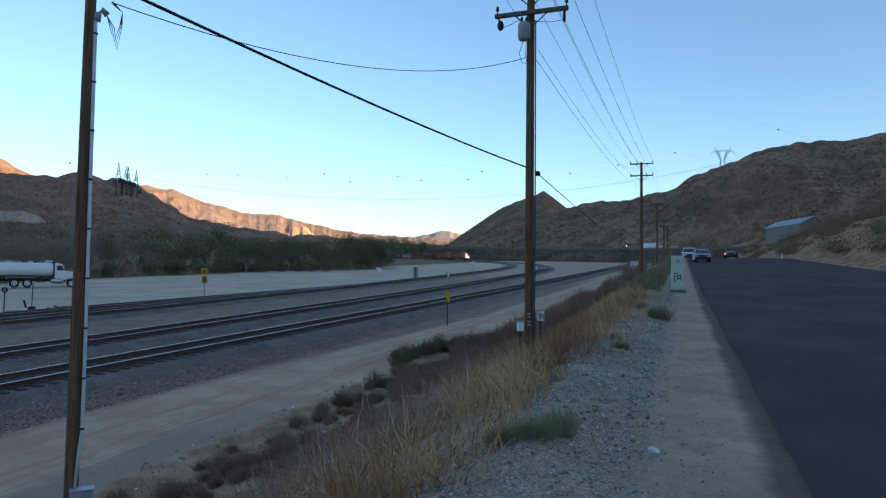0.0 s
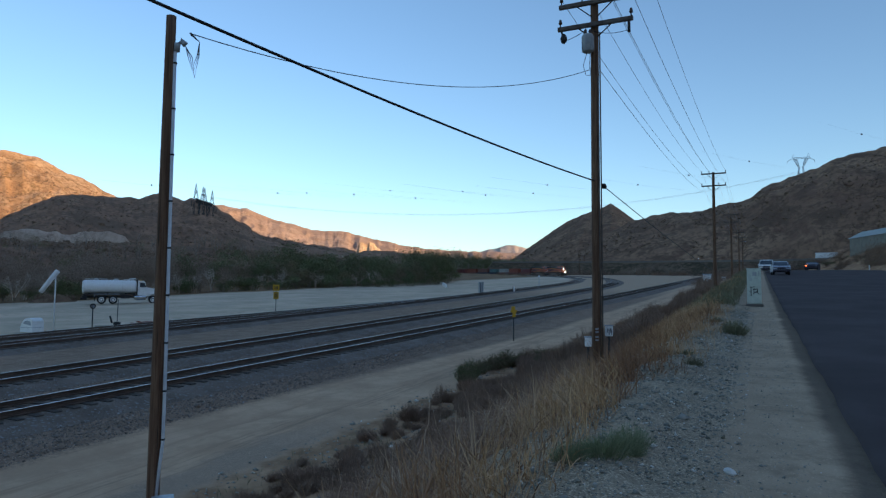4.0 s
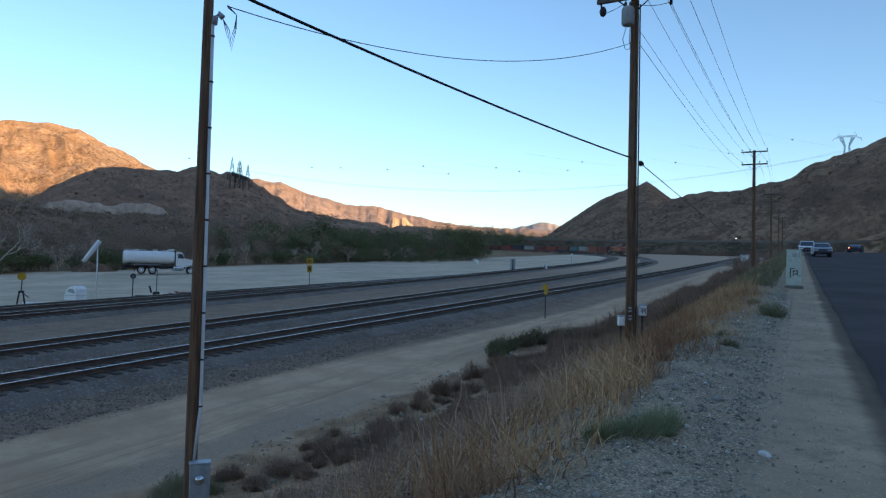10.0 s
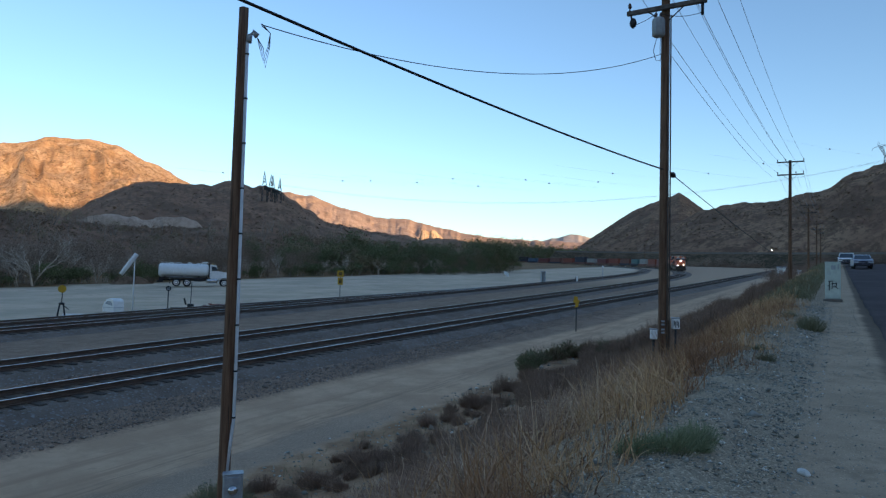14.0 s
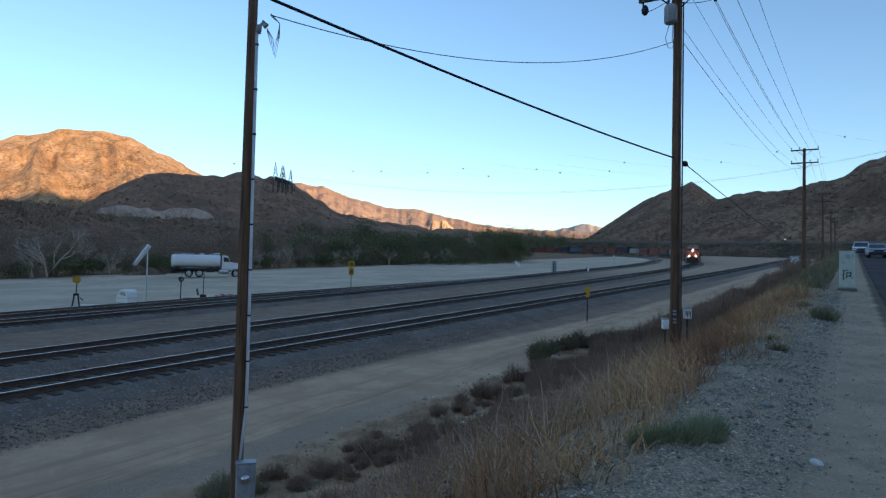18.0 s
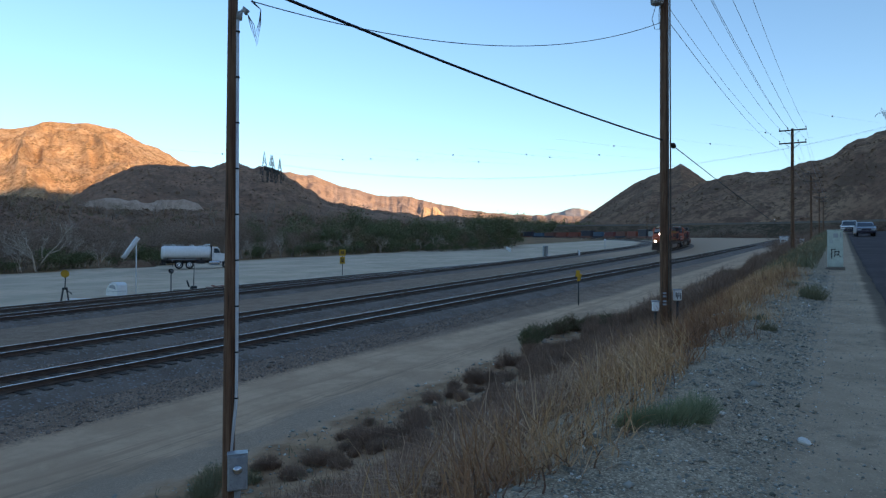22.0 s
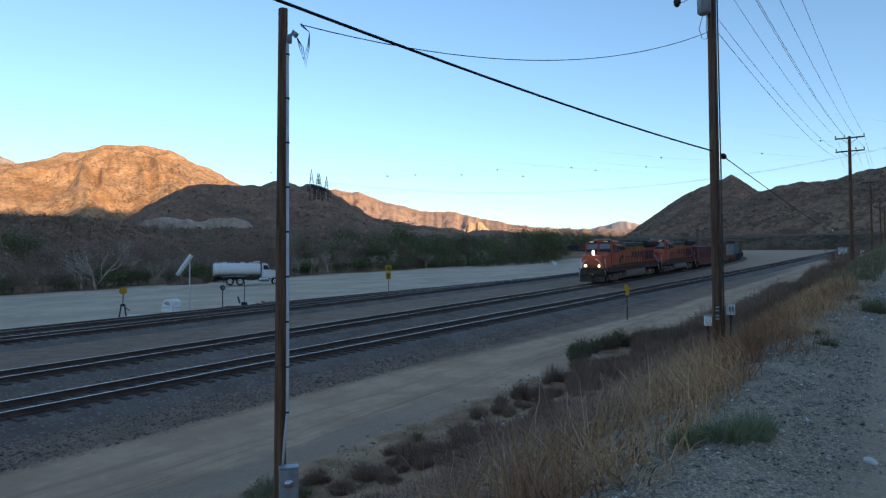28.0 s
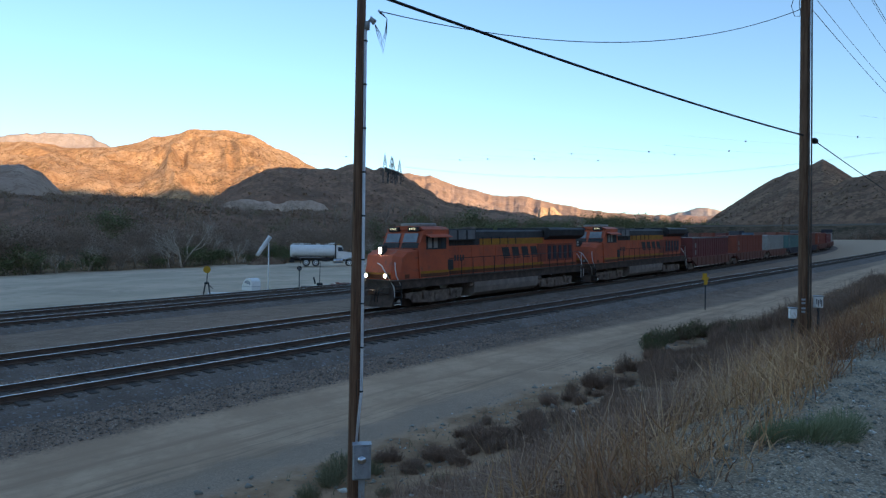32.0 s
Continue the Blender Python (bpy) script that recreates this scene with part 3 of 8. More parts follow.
def hill(name, label, knots, r0, r1, material, r2=None, rough=0.09, gully=10.0, seed=1, n=260, m=46, foot=None, bulge=0.8, jag=0.35):
    """A range seen over bearings: knots give (bearing, height angle of its crest); it climbs from r0 to r1 metres out and falls to r2."""
    r2 = r2 or r1 * 1.35
    kaz, kel = zip(*knots)
    az = np.linspace(kaz[0], kaz[-1], n)
    el = np.interp(az, kaz, kel)
    k = np.exp(-np.linspace(-2, 2, 9) ** 2)
    el = np.convolve(np.pad(el, 4, "edge"), k / k.sum(), "valid")
    el = el + (fbm(az * 1.6, az * 0 + 3, seed + 5) - 0.47) * jag
    crest = EYE + r1 * np.tan(np.radians(el))
    u = np.concatenate([np.linspace(0, 1, m), np.linspace(1, 2, 10)[1:]])
    AZ, UU = np.meshgrid(az, u, indexing="ij")
    R = np.where(UU <= 1, r0 + (r1 - r0) * UU, r1 + (r2 - r1) * (UU - 1))
    x, y = R * np.sin(np.radians(AZ)), R * np.cos(np.radians(AZ))
    a, b = ab(x, y)
    base = ground_z(a, b) - 3.0 if foot is None else np.full_like(a, foot)
    up = np.where(UU <= 1, UU ** bulge, np.cos((UU - 1) * math.pi / 2) ** 0.8)
    Z = base + (crest[:, None] - base) * up
    side, deep = AZ * math.pi / 180 * r1 / 100, (R - r0) / (r1 - r0) * (crest.max() - base.min()) / 100 * 1.6
    f = gully / 10
    wx, wy = fbm(side * f * 0.5, deep * f * 0.5, seed + 1) - 0.47, fbm(side * f * 0.5, deep * f * 0.5, seed + 2) - 0.47
    ridges, amp = 0.0, 0.55
    for k in range(5):
        ridges = ridges + amp * (1 - np.abs(2 * vnoise(side * f + wx * 2.6 + k * 7.3, deep * f * 0.34 + wy * 2.6, seed + 40 + k) - 1))
        f, amp = f * 2.0, amp * 0.52
    env = np.clip(UU, 0, 1) ** 0.7 * np.clip(1.0 - UU, 0, 1) ** 0.6 * 1.7
    Z = Z + (ridges - 0.92) * 1.5 * rough * (crest[:, None] - base) * np.where(UU <= 1, env, 0)
    SLOPES[name] = (x[:, :m], y[:, :m], Z[:, :m])
    ob = new(name, grid_mesh(name, x[:, ::-1].T, y[:, ::-1].T, Z[:, ::-1].T, material))
    return tagged(ob, label, "hill", kind="structure")


def build_hills():
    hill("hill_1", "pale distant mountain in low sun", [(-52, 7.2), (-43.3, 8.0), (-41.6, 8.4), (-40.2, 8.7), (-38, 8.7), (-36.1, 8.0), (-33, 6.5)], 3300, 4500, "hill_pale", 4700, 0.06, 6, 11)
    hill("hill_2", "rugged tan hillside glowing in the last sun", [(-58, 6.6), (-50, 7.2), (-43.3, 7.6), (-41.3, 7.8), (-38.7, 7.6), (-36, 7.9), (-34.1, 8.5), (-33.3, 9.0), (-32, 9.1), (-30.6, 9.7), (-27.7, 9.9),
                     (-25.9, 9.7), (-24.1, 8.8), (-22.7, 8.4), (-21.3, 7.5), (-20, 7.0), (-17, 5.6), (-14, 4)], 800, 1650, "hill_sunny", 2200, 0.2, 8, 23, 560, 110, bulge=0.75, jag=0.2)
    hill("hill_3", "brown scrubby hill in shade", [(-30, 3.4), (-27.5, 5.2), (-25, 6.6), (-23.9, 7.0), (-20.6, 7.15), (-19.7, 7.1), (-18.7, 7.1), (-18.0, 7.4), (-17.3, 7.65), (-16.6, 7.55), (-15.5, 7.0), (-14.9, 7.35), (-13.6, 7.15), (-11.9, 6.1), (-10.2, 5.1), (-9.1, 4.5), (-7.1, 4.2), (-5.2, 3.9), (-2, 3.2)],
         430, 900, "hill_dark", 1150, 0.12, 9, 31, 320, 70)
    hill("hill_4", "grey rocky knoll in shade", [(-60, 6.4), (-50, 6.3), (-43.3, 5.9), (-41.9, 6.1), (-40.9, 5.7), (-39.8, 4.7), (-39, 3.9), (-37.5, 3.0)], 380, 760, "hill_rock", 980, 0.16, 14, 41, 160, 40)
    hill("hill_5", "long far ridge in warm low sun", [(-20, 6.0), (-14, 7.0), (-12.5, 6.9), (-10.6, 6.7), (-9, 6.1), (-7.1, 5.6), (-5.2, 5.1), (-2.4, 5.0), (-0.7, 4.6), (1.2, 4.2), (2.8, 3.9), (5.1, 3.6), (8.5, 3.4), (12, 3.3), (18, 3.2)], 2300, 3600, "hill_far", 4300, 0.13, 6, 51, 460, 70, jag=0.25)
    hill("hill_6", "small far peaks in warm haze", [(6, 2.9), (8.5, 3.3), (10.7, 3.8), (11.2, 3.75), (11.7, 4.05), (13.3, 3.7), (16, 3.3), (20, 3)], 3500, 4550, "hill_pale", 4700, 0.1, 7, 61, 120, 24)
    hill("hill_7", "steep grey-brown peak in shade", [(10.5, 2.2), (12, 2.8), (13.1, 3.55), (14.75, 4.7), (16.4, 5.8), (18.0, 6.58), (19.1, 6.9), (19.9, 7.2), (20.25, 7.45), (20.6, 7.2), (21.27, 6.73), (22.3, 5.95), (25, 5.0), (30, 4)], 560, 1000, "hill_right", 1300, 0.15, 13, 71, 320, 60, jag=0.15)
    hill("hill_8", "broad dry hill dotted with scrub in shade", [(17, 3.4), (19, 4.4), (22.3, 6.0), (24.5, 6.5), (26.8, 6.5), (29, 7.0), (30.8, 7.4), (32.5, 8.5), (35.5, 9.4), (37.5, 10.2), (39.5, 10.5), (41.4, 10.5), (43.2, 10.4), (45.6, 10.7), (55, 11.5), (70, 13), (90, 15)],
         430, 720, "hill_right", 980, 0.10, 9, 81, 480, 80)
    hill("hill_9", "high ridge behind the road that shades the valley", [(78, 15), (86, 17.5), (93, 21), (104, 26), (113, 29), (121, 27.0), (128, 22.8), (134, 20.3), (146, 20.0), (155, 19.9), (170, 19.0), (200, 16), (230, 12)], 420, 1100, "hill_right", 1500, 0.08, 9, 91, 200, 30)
    hill("earth_bank", "long pale cut bank below the shaded hill", [(-29.2, 2.4), (-28.3, 3.75), (-27.2, 4.1), (-25.6, 4.35), (-24.0, 4.1), (-23.4, 4.1), (-22, 4.38), (-20.9, 4.45), (-19.7, 4.1), (-19.0, 3.4), (-18.6, 2.5)], 395, 425, "bank_pale", 470, 0.15, 40, 101, 120, 16)
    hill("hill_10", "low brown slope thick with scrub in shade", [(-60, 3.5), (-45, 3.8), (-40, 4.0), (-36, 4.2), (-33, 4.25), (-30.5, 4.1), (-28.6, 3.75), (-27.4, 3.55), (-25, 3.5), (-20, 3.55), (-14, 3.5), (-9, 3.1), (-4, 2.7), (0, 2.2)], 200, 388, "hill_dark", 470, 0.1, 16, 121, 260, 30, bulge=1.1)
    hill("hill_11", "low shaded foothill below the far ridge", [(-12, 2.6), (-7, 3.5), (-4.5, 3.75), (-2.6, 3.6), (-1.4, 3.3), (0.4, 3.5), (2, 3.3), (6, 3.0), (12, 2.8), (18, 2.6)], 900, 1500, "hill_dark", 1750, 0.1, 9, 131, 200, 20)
    hill("cliff", "bright ochre cliff in full sun", [(-1.5, 2.9), (-1.3, 3.7), (-1.2, 4.1), (-0.9, 4.15), (-0.6, 4.0), (-0.3, 4.1), (0.1, 3.95), (0.4, 3.6), (0.8, 3.3), (1.2, 2.9)], 2050, 2300, "cliff", 2420, 0.34, 22, 111, 180, 40, jag=0.5)


build_hills()


# ------------------------------------------------------------ tracks
# The running line: its bearing at distances along it, from beside the camera round the far curve.
LINE_S = (-160, 0, 25, 50, 75, 100, 130, 160, 190, 220, 260, 300, 340, 380, 480, 900)
LINE_TH = (31.7, 31.5, 30.8, 29.6, 29.2, 28.5, 25.2, 21.0, 16.7, 11.3, 3.1, -4.1, -10.9, -17.0, -22.0, -24.0)
_s = np.arange(-160.0, 900.0, 1.0)
_th = np.radians(np.interp(_s, LINE_S, LINE_TH))
_x, _y = np.cumsum(np.sin(_th)), np.cumsum(np.cos(_th))
_x, _y = _x - np.interp(0, _s, _x) - 9.27, _y - np.interp(0, _s, _y) + 34.12


def line_place(s):
    """Place on the running line, at rail height, s metres along."""
    x, y = float(np.interp(s, _s, _x)), float(np.interp(s, _s, _y))
    return Vector((x, y, float(rail_z(x * U[0] + y * U[1]))))


def curve_ab(knots):
    a = np.arange(knots[0][0], knots[-1][0], 1.0)
    b = np.interp(a, *zip(*knots))
    k = np.hanning(31)
    b = np.convolve(np.pad(b, 15, "edge"), k / k.sum(), "valid")
    x, y = xy(a, b)
    return x, y, rail_z(a)


RAIL_SIDE = [(-0.07, -0.18), (0.07, -0.18), (0.07, -0.155), (0.012, -0.13), (0.012, -0.045), (0.036, -0.03), (0.036, -0.006), (-0.036, -0.006), (-0.036, -0.03), (-0.012, -0.045), (-0.012, -0.13), (-0.07, -0.155)]
RAIL_HEAD = [(-0.024, -0.006), (0.024, -0.006), (0.021, 0.0), (-0.021, 0.0)]


def sweep(x, y, z, outline, shift, closed=True):
    """An outline of (across, up) swept along a line, shifted sideways."""
    dx, dy = np.gradient(x), np.gradient(y)
    ln = np.hypot(dx, dy)
    nx, ny = -dy / ln, dx / ln
    n = len(outline)
    verts = np.zeros((len(x), n, 3))
    for k, (u, w) in enumerate(outline):
        verts[:, k, 0], verts[:, k, 1], verts[:, k, 2] = x + nx * (u + shift), y + ny * (u + shift), z + w
    m = Mesh()
    m.v = [tuple(p) for p in verts.reshape(-1, 3)]
    m.f = [(i * n + k, i * n + (k + 1) % n, (i + 1) * n + (k + 1) % n, (i + 1) * n + k) for i in range(len(x) - 1) for k in range(n if closed else n - 1)]
    if closed:
        m.f += [tuple(range(n - 1, -1, -1)), tuple(range((len(x) - 1) * n, len(x) * n))]
    m.s = [False] * len(m.f)
    return m


TIE_MESH = []
TIES = []


def track(label, x, y, z, a_near, bed=True):
    """A railway track: bed, two rails and the ties, those of the near stretch one by one later."""
    t = thing("railway_track", label, "railway track", group="railway tracks", kind="structure")
    if bed:
        part("ballast_bed", sweep(x, y, z, [(-3.1, -0.62), (-1.75, -0.235), (-0.9, -0.21), (0.9, -0.21), (1.75, -0.235), (3.1, -0.62)], 0, False), "ballast", t)
    for side in (-0.753, 0.753):
        r = part("rail", sweep(x, y, z, RAIL_SIDE, side), "rail_side", t)
        part("railhead", sweep(x, y, z + 0.001, RAIL_HEAD, side), "rail_head", r, "worn shiny steel running surface")
    s = np.concatenate([[0], np.cumsum(np.hypot(np.diff(x), np.diff(y)))])
    rest = Mesh()
    for d in np.arange(0.3, s[-1] - 1, 0.56):
        px, py, pz = (float(np.interp(d, s, q)) for q in (x, y, z))
        a, b = ab(px, py)
        if a < -8 or a > 170:
            continue
        qx, qy = float(np.interp(d + 0.5, s, x)), float(np.interp(d + 0.5, s, y))
        yaw = math.degrees(math.atan2(qy - py, qx - px))
        m = pose(px, py, pz - 0.265 + random.uniform(-0.012, 0.012), 0, 0, yaw + random.uniform(-1, 1))
        if a_near[0] < a < a_near[1]:
            TIES.append((t, m))
        else:
            rest.box((0, 0, 0), (0.23, 2.6, 0.17), 0.015, m)
    if rest.v:
        tagged(part("far_ties", rest, "tie", t, "dark timber ties"), kind="stuff")
    return t


def build_tracks():
    keep = (_s > -75) & (_s < 760)
    track("double-rail main line curving away to the left", _x[keep], _y[keep], rail_z(_x[keep] * U[0] + _y[keep] * U[1]), (6, 72))
    x, y, z = curve_ab([(-40, 20.2), (10, 19.9), (40, 19.3), (80, 18.4), (110, 18.1), (300, 18.0), (420, 17.0)])
    track("near track on dark ballast beside the dirt road", x, y, z, (2, 60))
    x, y, z = curve_ab([(-50, 37.2), (40, 37.6), (80, 38.4), (119, 40.5), (150, 42.5), (184, 46.6), (234, 57), (271, 73), (298, 89), (331, 113), (380, 146)])
    track("yard track on the edge of the gravel lot", x, y, z, (14, 64))
    x, y, z = curve_ab([(-50, 42.4), (30, 41.8), (44, 41.0), (62, 39.4), (78, 38.5)])
    track("siding that joins the yard track at a switch", x, y, z, (500, 501))


build_tracks()

# ------------------------------------------------------------ train
TRUE = 0.95          # the locomotives are a short type


def bogie(parent, y, axles, r, wide=1.05, name="bogie"):
    """A wheel truck: side frames with springs, wheels and axles."""
    span = (axles[-1] - axles[0]) / 2 + 0.45
    frame_mesh = Mesh()
    for sx in (-1, 1):
        out = [(y - span, r + 0.1), (y - span, r + 0.36), (y + span, r + 0.36), (y + span, r + 0.05), (y + span * 0.7, r - 0.24), (y + span * 0.2, r - 0.3), (y - span * 0.2, r - 0.3), (y - span * 0.7, r - 0.24)]
        x0 = sx * wide
        frame_mesh.prism(out, min(x0, x0 + sx * 0.16), max(x0, x0 + sx * 0.16))
        for k in axles:
            frame_mesh.box((sx * (wide + 0.17), y + k, r), (0.18, 0.46, 0.46), 0.06)
            frame_mesh.box((sx * (wide + 0.1), y + k + 0.55, r + 0.2), (0.2, 0.34, 0.3), 0.05)
        for k in (-0.5, 0.5):
            frame_mesh.tube((sx * (wide + 0.2), y + span * k, r - 0.05), (sx * (wide + 0.2), y + span * k, r + 0.42), 0.09, n=8)
    frame_mesh.box((0, y, r + 0.25), (2 * wide, span * 0.9, 0.24), 0.03)
    b = part(name, frame_mesh, "loco_frame", parent)
    for k in axles:
        w = Mesh()
        for sx in (-1, 1):
            w.lathe([(0.12, -0.07), (r * 0.72, -0.06), (r * 0.78, -0.02), (r, -0.03), (r, 0.06), (r + 0.025, 0.07), (r + 0.02, 0.09), (0.14, 0.09)], 18, Matrix.Translation((sx * 0.72, y + k, r)) @ pose(0, 0, 0, 0, -90 * sx, 0))
        w.tube((-0.7, y + k, r), (0.7, y + k, r), 0.08, n=8)
        part("wheelset", w, "rail_side", b)
    return b


def stroke(mesh, x, pts, th, y0, z0, sx, depth=0.012):
    """A painted bar between two points of a side wall."""
    (u0, v0), (u1, v1) = pts
    d = Vector((u1 - u0, v1 - v0)).normalized() * th / 2
    n = Vector((-d.y, d.x))
    quad = [(u0 + n.x, v0 + n.y), (u0 - n.x, v0 - n.y), (u1 - n.x, v1 - n.y), (u1 + n.x, v1 + n.y)]
    mesh.prism([(y0 + u, z0 + v) for u, v in quad], min(x, x + sx * depth), max(x, x + sx * depth))


def locomotive(label, lens):
    t = thing("locomotive", label, "locomotive", group="locomotives")
    # underframe, tank and pilots
    m = Mesh()
    m.box((0, 0, 1.38), (2.9, 21.0, 0.44), 0.03)
    m.box((0, 0, 1.63), (3.06, 21.2, 0.09), 0.02)
    part("underframe", m, "loco_sill", t, "grimy dark underframe and walkway")
    m = Mesh().prism([(-1.05, 0.26), (1.05, 0.26), (1.4, 0.5), (1.46, 0.85), (1.42, 1.28), (-1.42, 1.28), (-1.46, 0.85), (-1.4, 0.5)], -3.9, 3.4, axis=1)
    part("fuel_tank", m, "loco_tank", t, "dusty grey fuel tank")
    for y in (-4.2, 3.1):
        for sx in (-1, 1):
            part("air_reservoir", Mesh().tube((sx * 1.15, y - 0.3, 1.05), (sx * 1.15, y + 0.6, 1.05), 0.2, n=10), "loco_frame", t)
    for y in (-6.7, 6.7):
        bogie(t, y, (-1.95, 0, 1.95), 0.53)
    for end in (-1, 1):
        m = Mesh()
        m.prism([(end * 10.42, 1.4), (end * 10.52, 1.4), (end * 10.56, 0.72), (end * 10.46, 0.72)], -1.4, 1.4)
        for sx in (-1, 1):
            blade = [(end * 10.52, 0.78), (end * 10.62, 0.78), (end * 10.86, 0.24), (end * 10.68, 0.2)]
            m.add([(sx * 0.02, y + end * 0.16, z) for y, z in blade] + [(sx * 1.4, y - end * 0.16, z) for y, z in blade], [(0, 1, 5, 4), (1, 2, 6, 5), (2, 3, 7, 6), (3, 0, 4, 7), (0, 3, 2, 1), (4, 5, 6, 7)])
            m.box((sx * 0.95, end * 10.58, 1.1), (0.5, 0.14, 0.42), 0.04)
        m.box((0, end * 10.95, 1.0), (0.34, 0.7, 0.3), 0.05)
        part("pilot", m, "loco_sill", t, "dark snow plough and coupler")
        for k in range(4):
            u = (-0.75, -0.5, 0.5, 0.75)[k]
            part("air_hose", Mesh().pipe([(u, end * 10.68, 1.25), (u + 0.03, end * 10.95, 1.05), (u + 0.05, end * 11.02, 0.7), (u + 0.1, end * 10.98, 0.5)], 0.03, 6), "tyre", t)
        part("cut_lever", Mesh().pipe([(-1.3, end * 10.78, 1.0), (-0.4, end * 10.9, 1.02), (0.0, end * 11.1, 1.2), (0.4, end * 10.9, 1.02), (1.3, end * 10.78, 1.0)], 0.022, 6), "dark_steel", t)
        for sx in (-1, 1):
            s = Mesh()
            for k in range(4):
                s.box((sx * 1.3, end * (10.3 - 0.04 * k), 0.42 + 0.31 * k), (0.5, 0.5, 0.05), 0.01)
            s.box((sx * 1.53, end * 10.02, 0.9), (0.05, 0.06, 1.3), 0.01)
            part("steps", s, "dark_steel", t)
            h = Mesh()
            h.pipe([(sx * 1.45, end * 10.45, 0.7), (sx * 1.45, end * 10.5, 1.3), (sx * 1.1, end * 10.7, 2.0), (sx * 0.75, end * 10.74, 2.5), (sx * 0.45, end * 10.74, 2.62)], 0.026)
            h.pipe([(sx * 1.5, end * 9.95, 0.7), (sx * 1.5, end * 10.0, 1.35), (sx * 1.4, end * 10.25, 1.9), (sx * 1.36, end * 10.3, 2.3), (sx * 1.36, end * 10.3, 2.65)], 0.026)
            part("grab_rail", h, "white_paint", t, "white-painted corner handrail")
    # nose
    m = Mesh()
    nose = [(8.35, 1.68), (10.25, 1.68), (10.3, 2.1), (10.12, 3.02), (9.7, 3.3), (8.35, 3.36)]
    m.prism(nose, -1.0, 1.0)
    for sx in (-1, 1):
        m.add([(sx * 1.0, y, z) for y, z in nose] + [(sx * 1.42, y - 0.36 * (y > 9), z - 0.12 * (z > 2.5)) for y, z in nose], [(k, (k + 1) % 6, 6 + (k + 1) % 6, 6 + k) for k in range(6)] + [tuple(range(6, 12))])
    part("nose", m, "loco_orange", t, "orange short nose")
    for sx in (-1, 1):
        part("nose_stripe", Mesh().prism([(9.25, 1.72), (9.6, 1.72), (9.6, 1.95), (9.25, 1.95)], sx * 1.43 - 0.01, sx * 1.43 + 0.01), "loco_grime", t)
    part("nose_stripe", Mesh().prism([(10.2, 1.72), (10.275, 1.72), (10.31, 1.95), (10.28, 1.95)], -1.0, 1.0), "loco_grime", t)
    part("nose_stripe", Mesh().prism([(10.26, 1.955), (10.29, 1.955), (10.305, 2.06), (10.28, 2.06)], -1.0, 1.0), "loco_yellow", t)
    # cab with sloped windscreen
    m = Mesh()
    cab = [(5.9, 1.68), (8.45, 1.68), (8.55, 3.3), (8.15, 4.28), (7.95, 4.45), (5.9, 4.45)]
    m.prism(cab, -1.5, 1.5)
    c = part("cab", m, "loco_orange", t, "orange crew cab")
    roof = Mesh().prism([(-1.5, 4.45), (1.5, 4.45), (1.2, 4.6), (0.6, 4.66), (-0.6, 4.66), (-1.2, 4.6)], 5.85, 8.1, axis=1)
    part("cab_roof", roof, "loco_orange", c)
    part("air_conditioner", Mesh().box((0, 6.9, 4.74), (1.6, 1.5, 0.2), 0.05), "cream", c, "pale roof unit")
    part("windscreen", Mesh().prism([(8.41, 3.72), (8.465, 3.72), (8.255, 4.24), (8.2, 4.24)], 0.16, 1.24), "windscreen_glass", c)
    part("windscreen", Mesh().prism([(8.41, 3.72), (8.465, 3.72), (8.255, 4.24), (8.2, 4.24)], -1.24, -0.16), "windscreen_glass", c)
    m = Mesh()
    for sx in (-1, 1):
        m.prism([(8.5, 3.4), (8.55, 3.4), (8.44, 3.69), (8.39, 3.69)], min(sx * 0.1, sx * 1.4), max(sx * 0.1, sx * 1.4))
        m.add([(sx * 0.1, 8.565, 3.02), (sx * 0.1, 8.575, 3.36), (sx * 1.38, 8.575, 3.36), (sx * 0.1, 8.5, 3.02), (sx * 0.1, 8.5, 3.36), (sx * 1.38, 8.5, 3.36)], [(0, 1, 2), (5, 4, 3), (0, 2, 5, 3), (0, 3, 4, 1), (1, 4, 5, 2)])
    part("windscreen_surround", m, "loco_black", c)
    for sx in (-1, 1):
        x = sx * 1.5
        lo, hi = min(x, x + sx * 0.025), max(x, x + sx * 0.025)
        w = part("side_window", Mesh().prism([(6.15, 3.3), (7.9, 3.3), (7.9, 4.05), (6.15, 4.05)], lo, hi), "loco_black", c, "dark side window opening")
        x2 = sx * 1.53
        for y0 in (6.3, 6.95, 7.45):
            part("pane", Mesh().prism([(y0, 3.38), (y0 + 0.32, 3.38), (y0 + 0.32, 3.98), (y0, 3.98)], min(x2, x2 + sx * 0.012), max(x2, x2 + sx * 0.012)), "glass_dark" if y0 < 6.9 else "cream", w)
        part("sunshade", Mesh().prism([(sx * 1.5, 4.14), (sx * 1.5, 4.2), (sx * 1.95, 4.02), (sx * 1.95, 3.98)], 6.05, 8.0, axis=1), "loco_orange", c)
        for k in range(4):
            n = Mesh()
            stroke(n, sx * 1.502, [(0.26 * k, 0), (0.26 * k, 0.36)], 0.15, 4.55, 2.55, sx)
            part("number_bar", n, "loco_black", t, "dark bar of the road number")
        board = part("number_board", Mesh().box((sx * 0.78, 8.1, 4.48), (0.8, 0.34, 0.28), 0.04), "loco_black", c, "black number board")
        for k in range(4):
            part("lit_bar", Mesh().box((sx * 0.78 - 0.195 + 0.13 * k, 8.28, 4.5), (0.05, 0.02, 0.1), 0.004), "number_lit", board, "lit yellow bar")
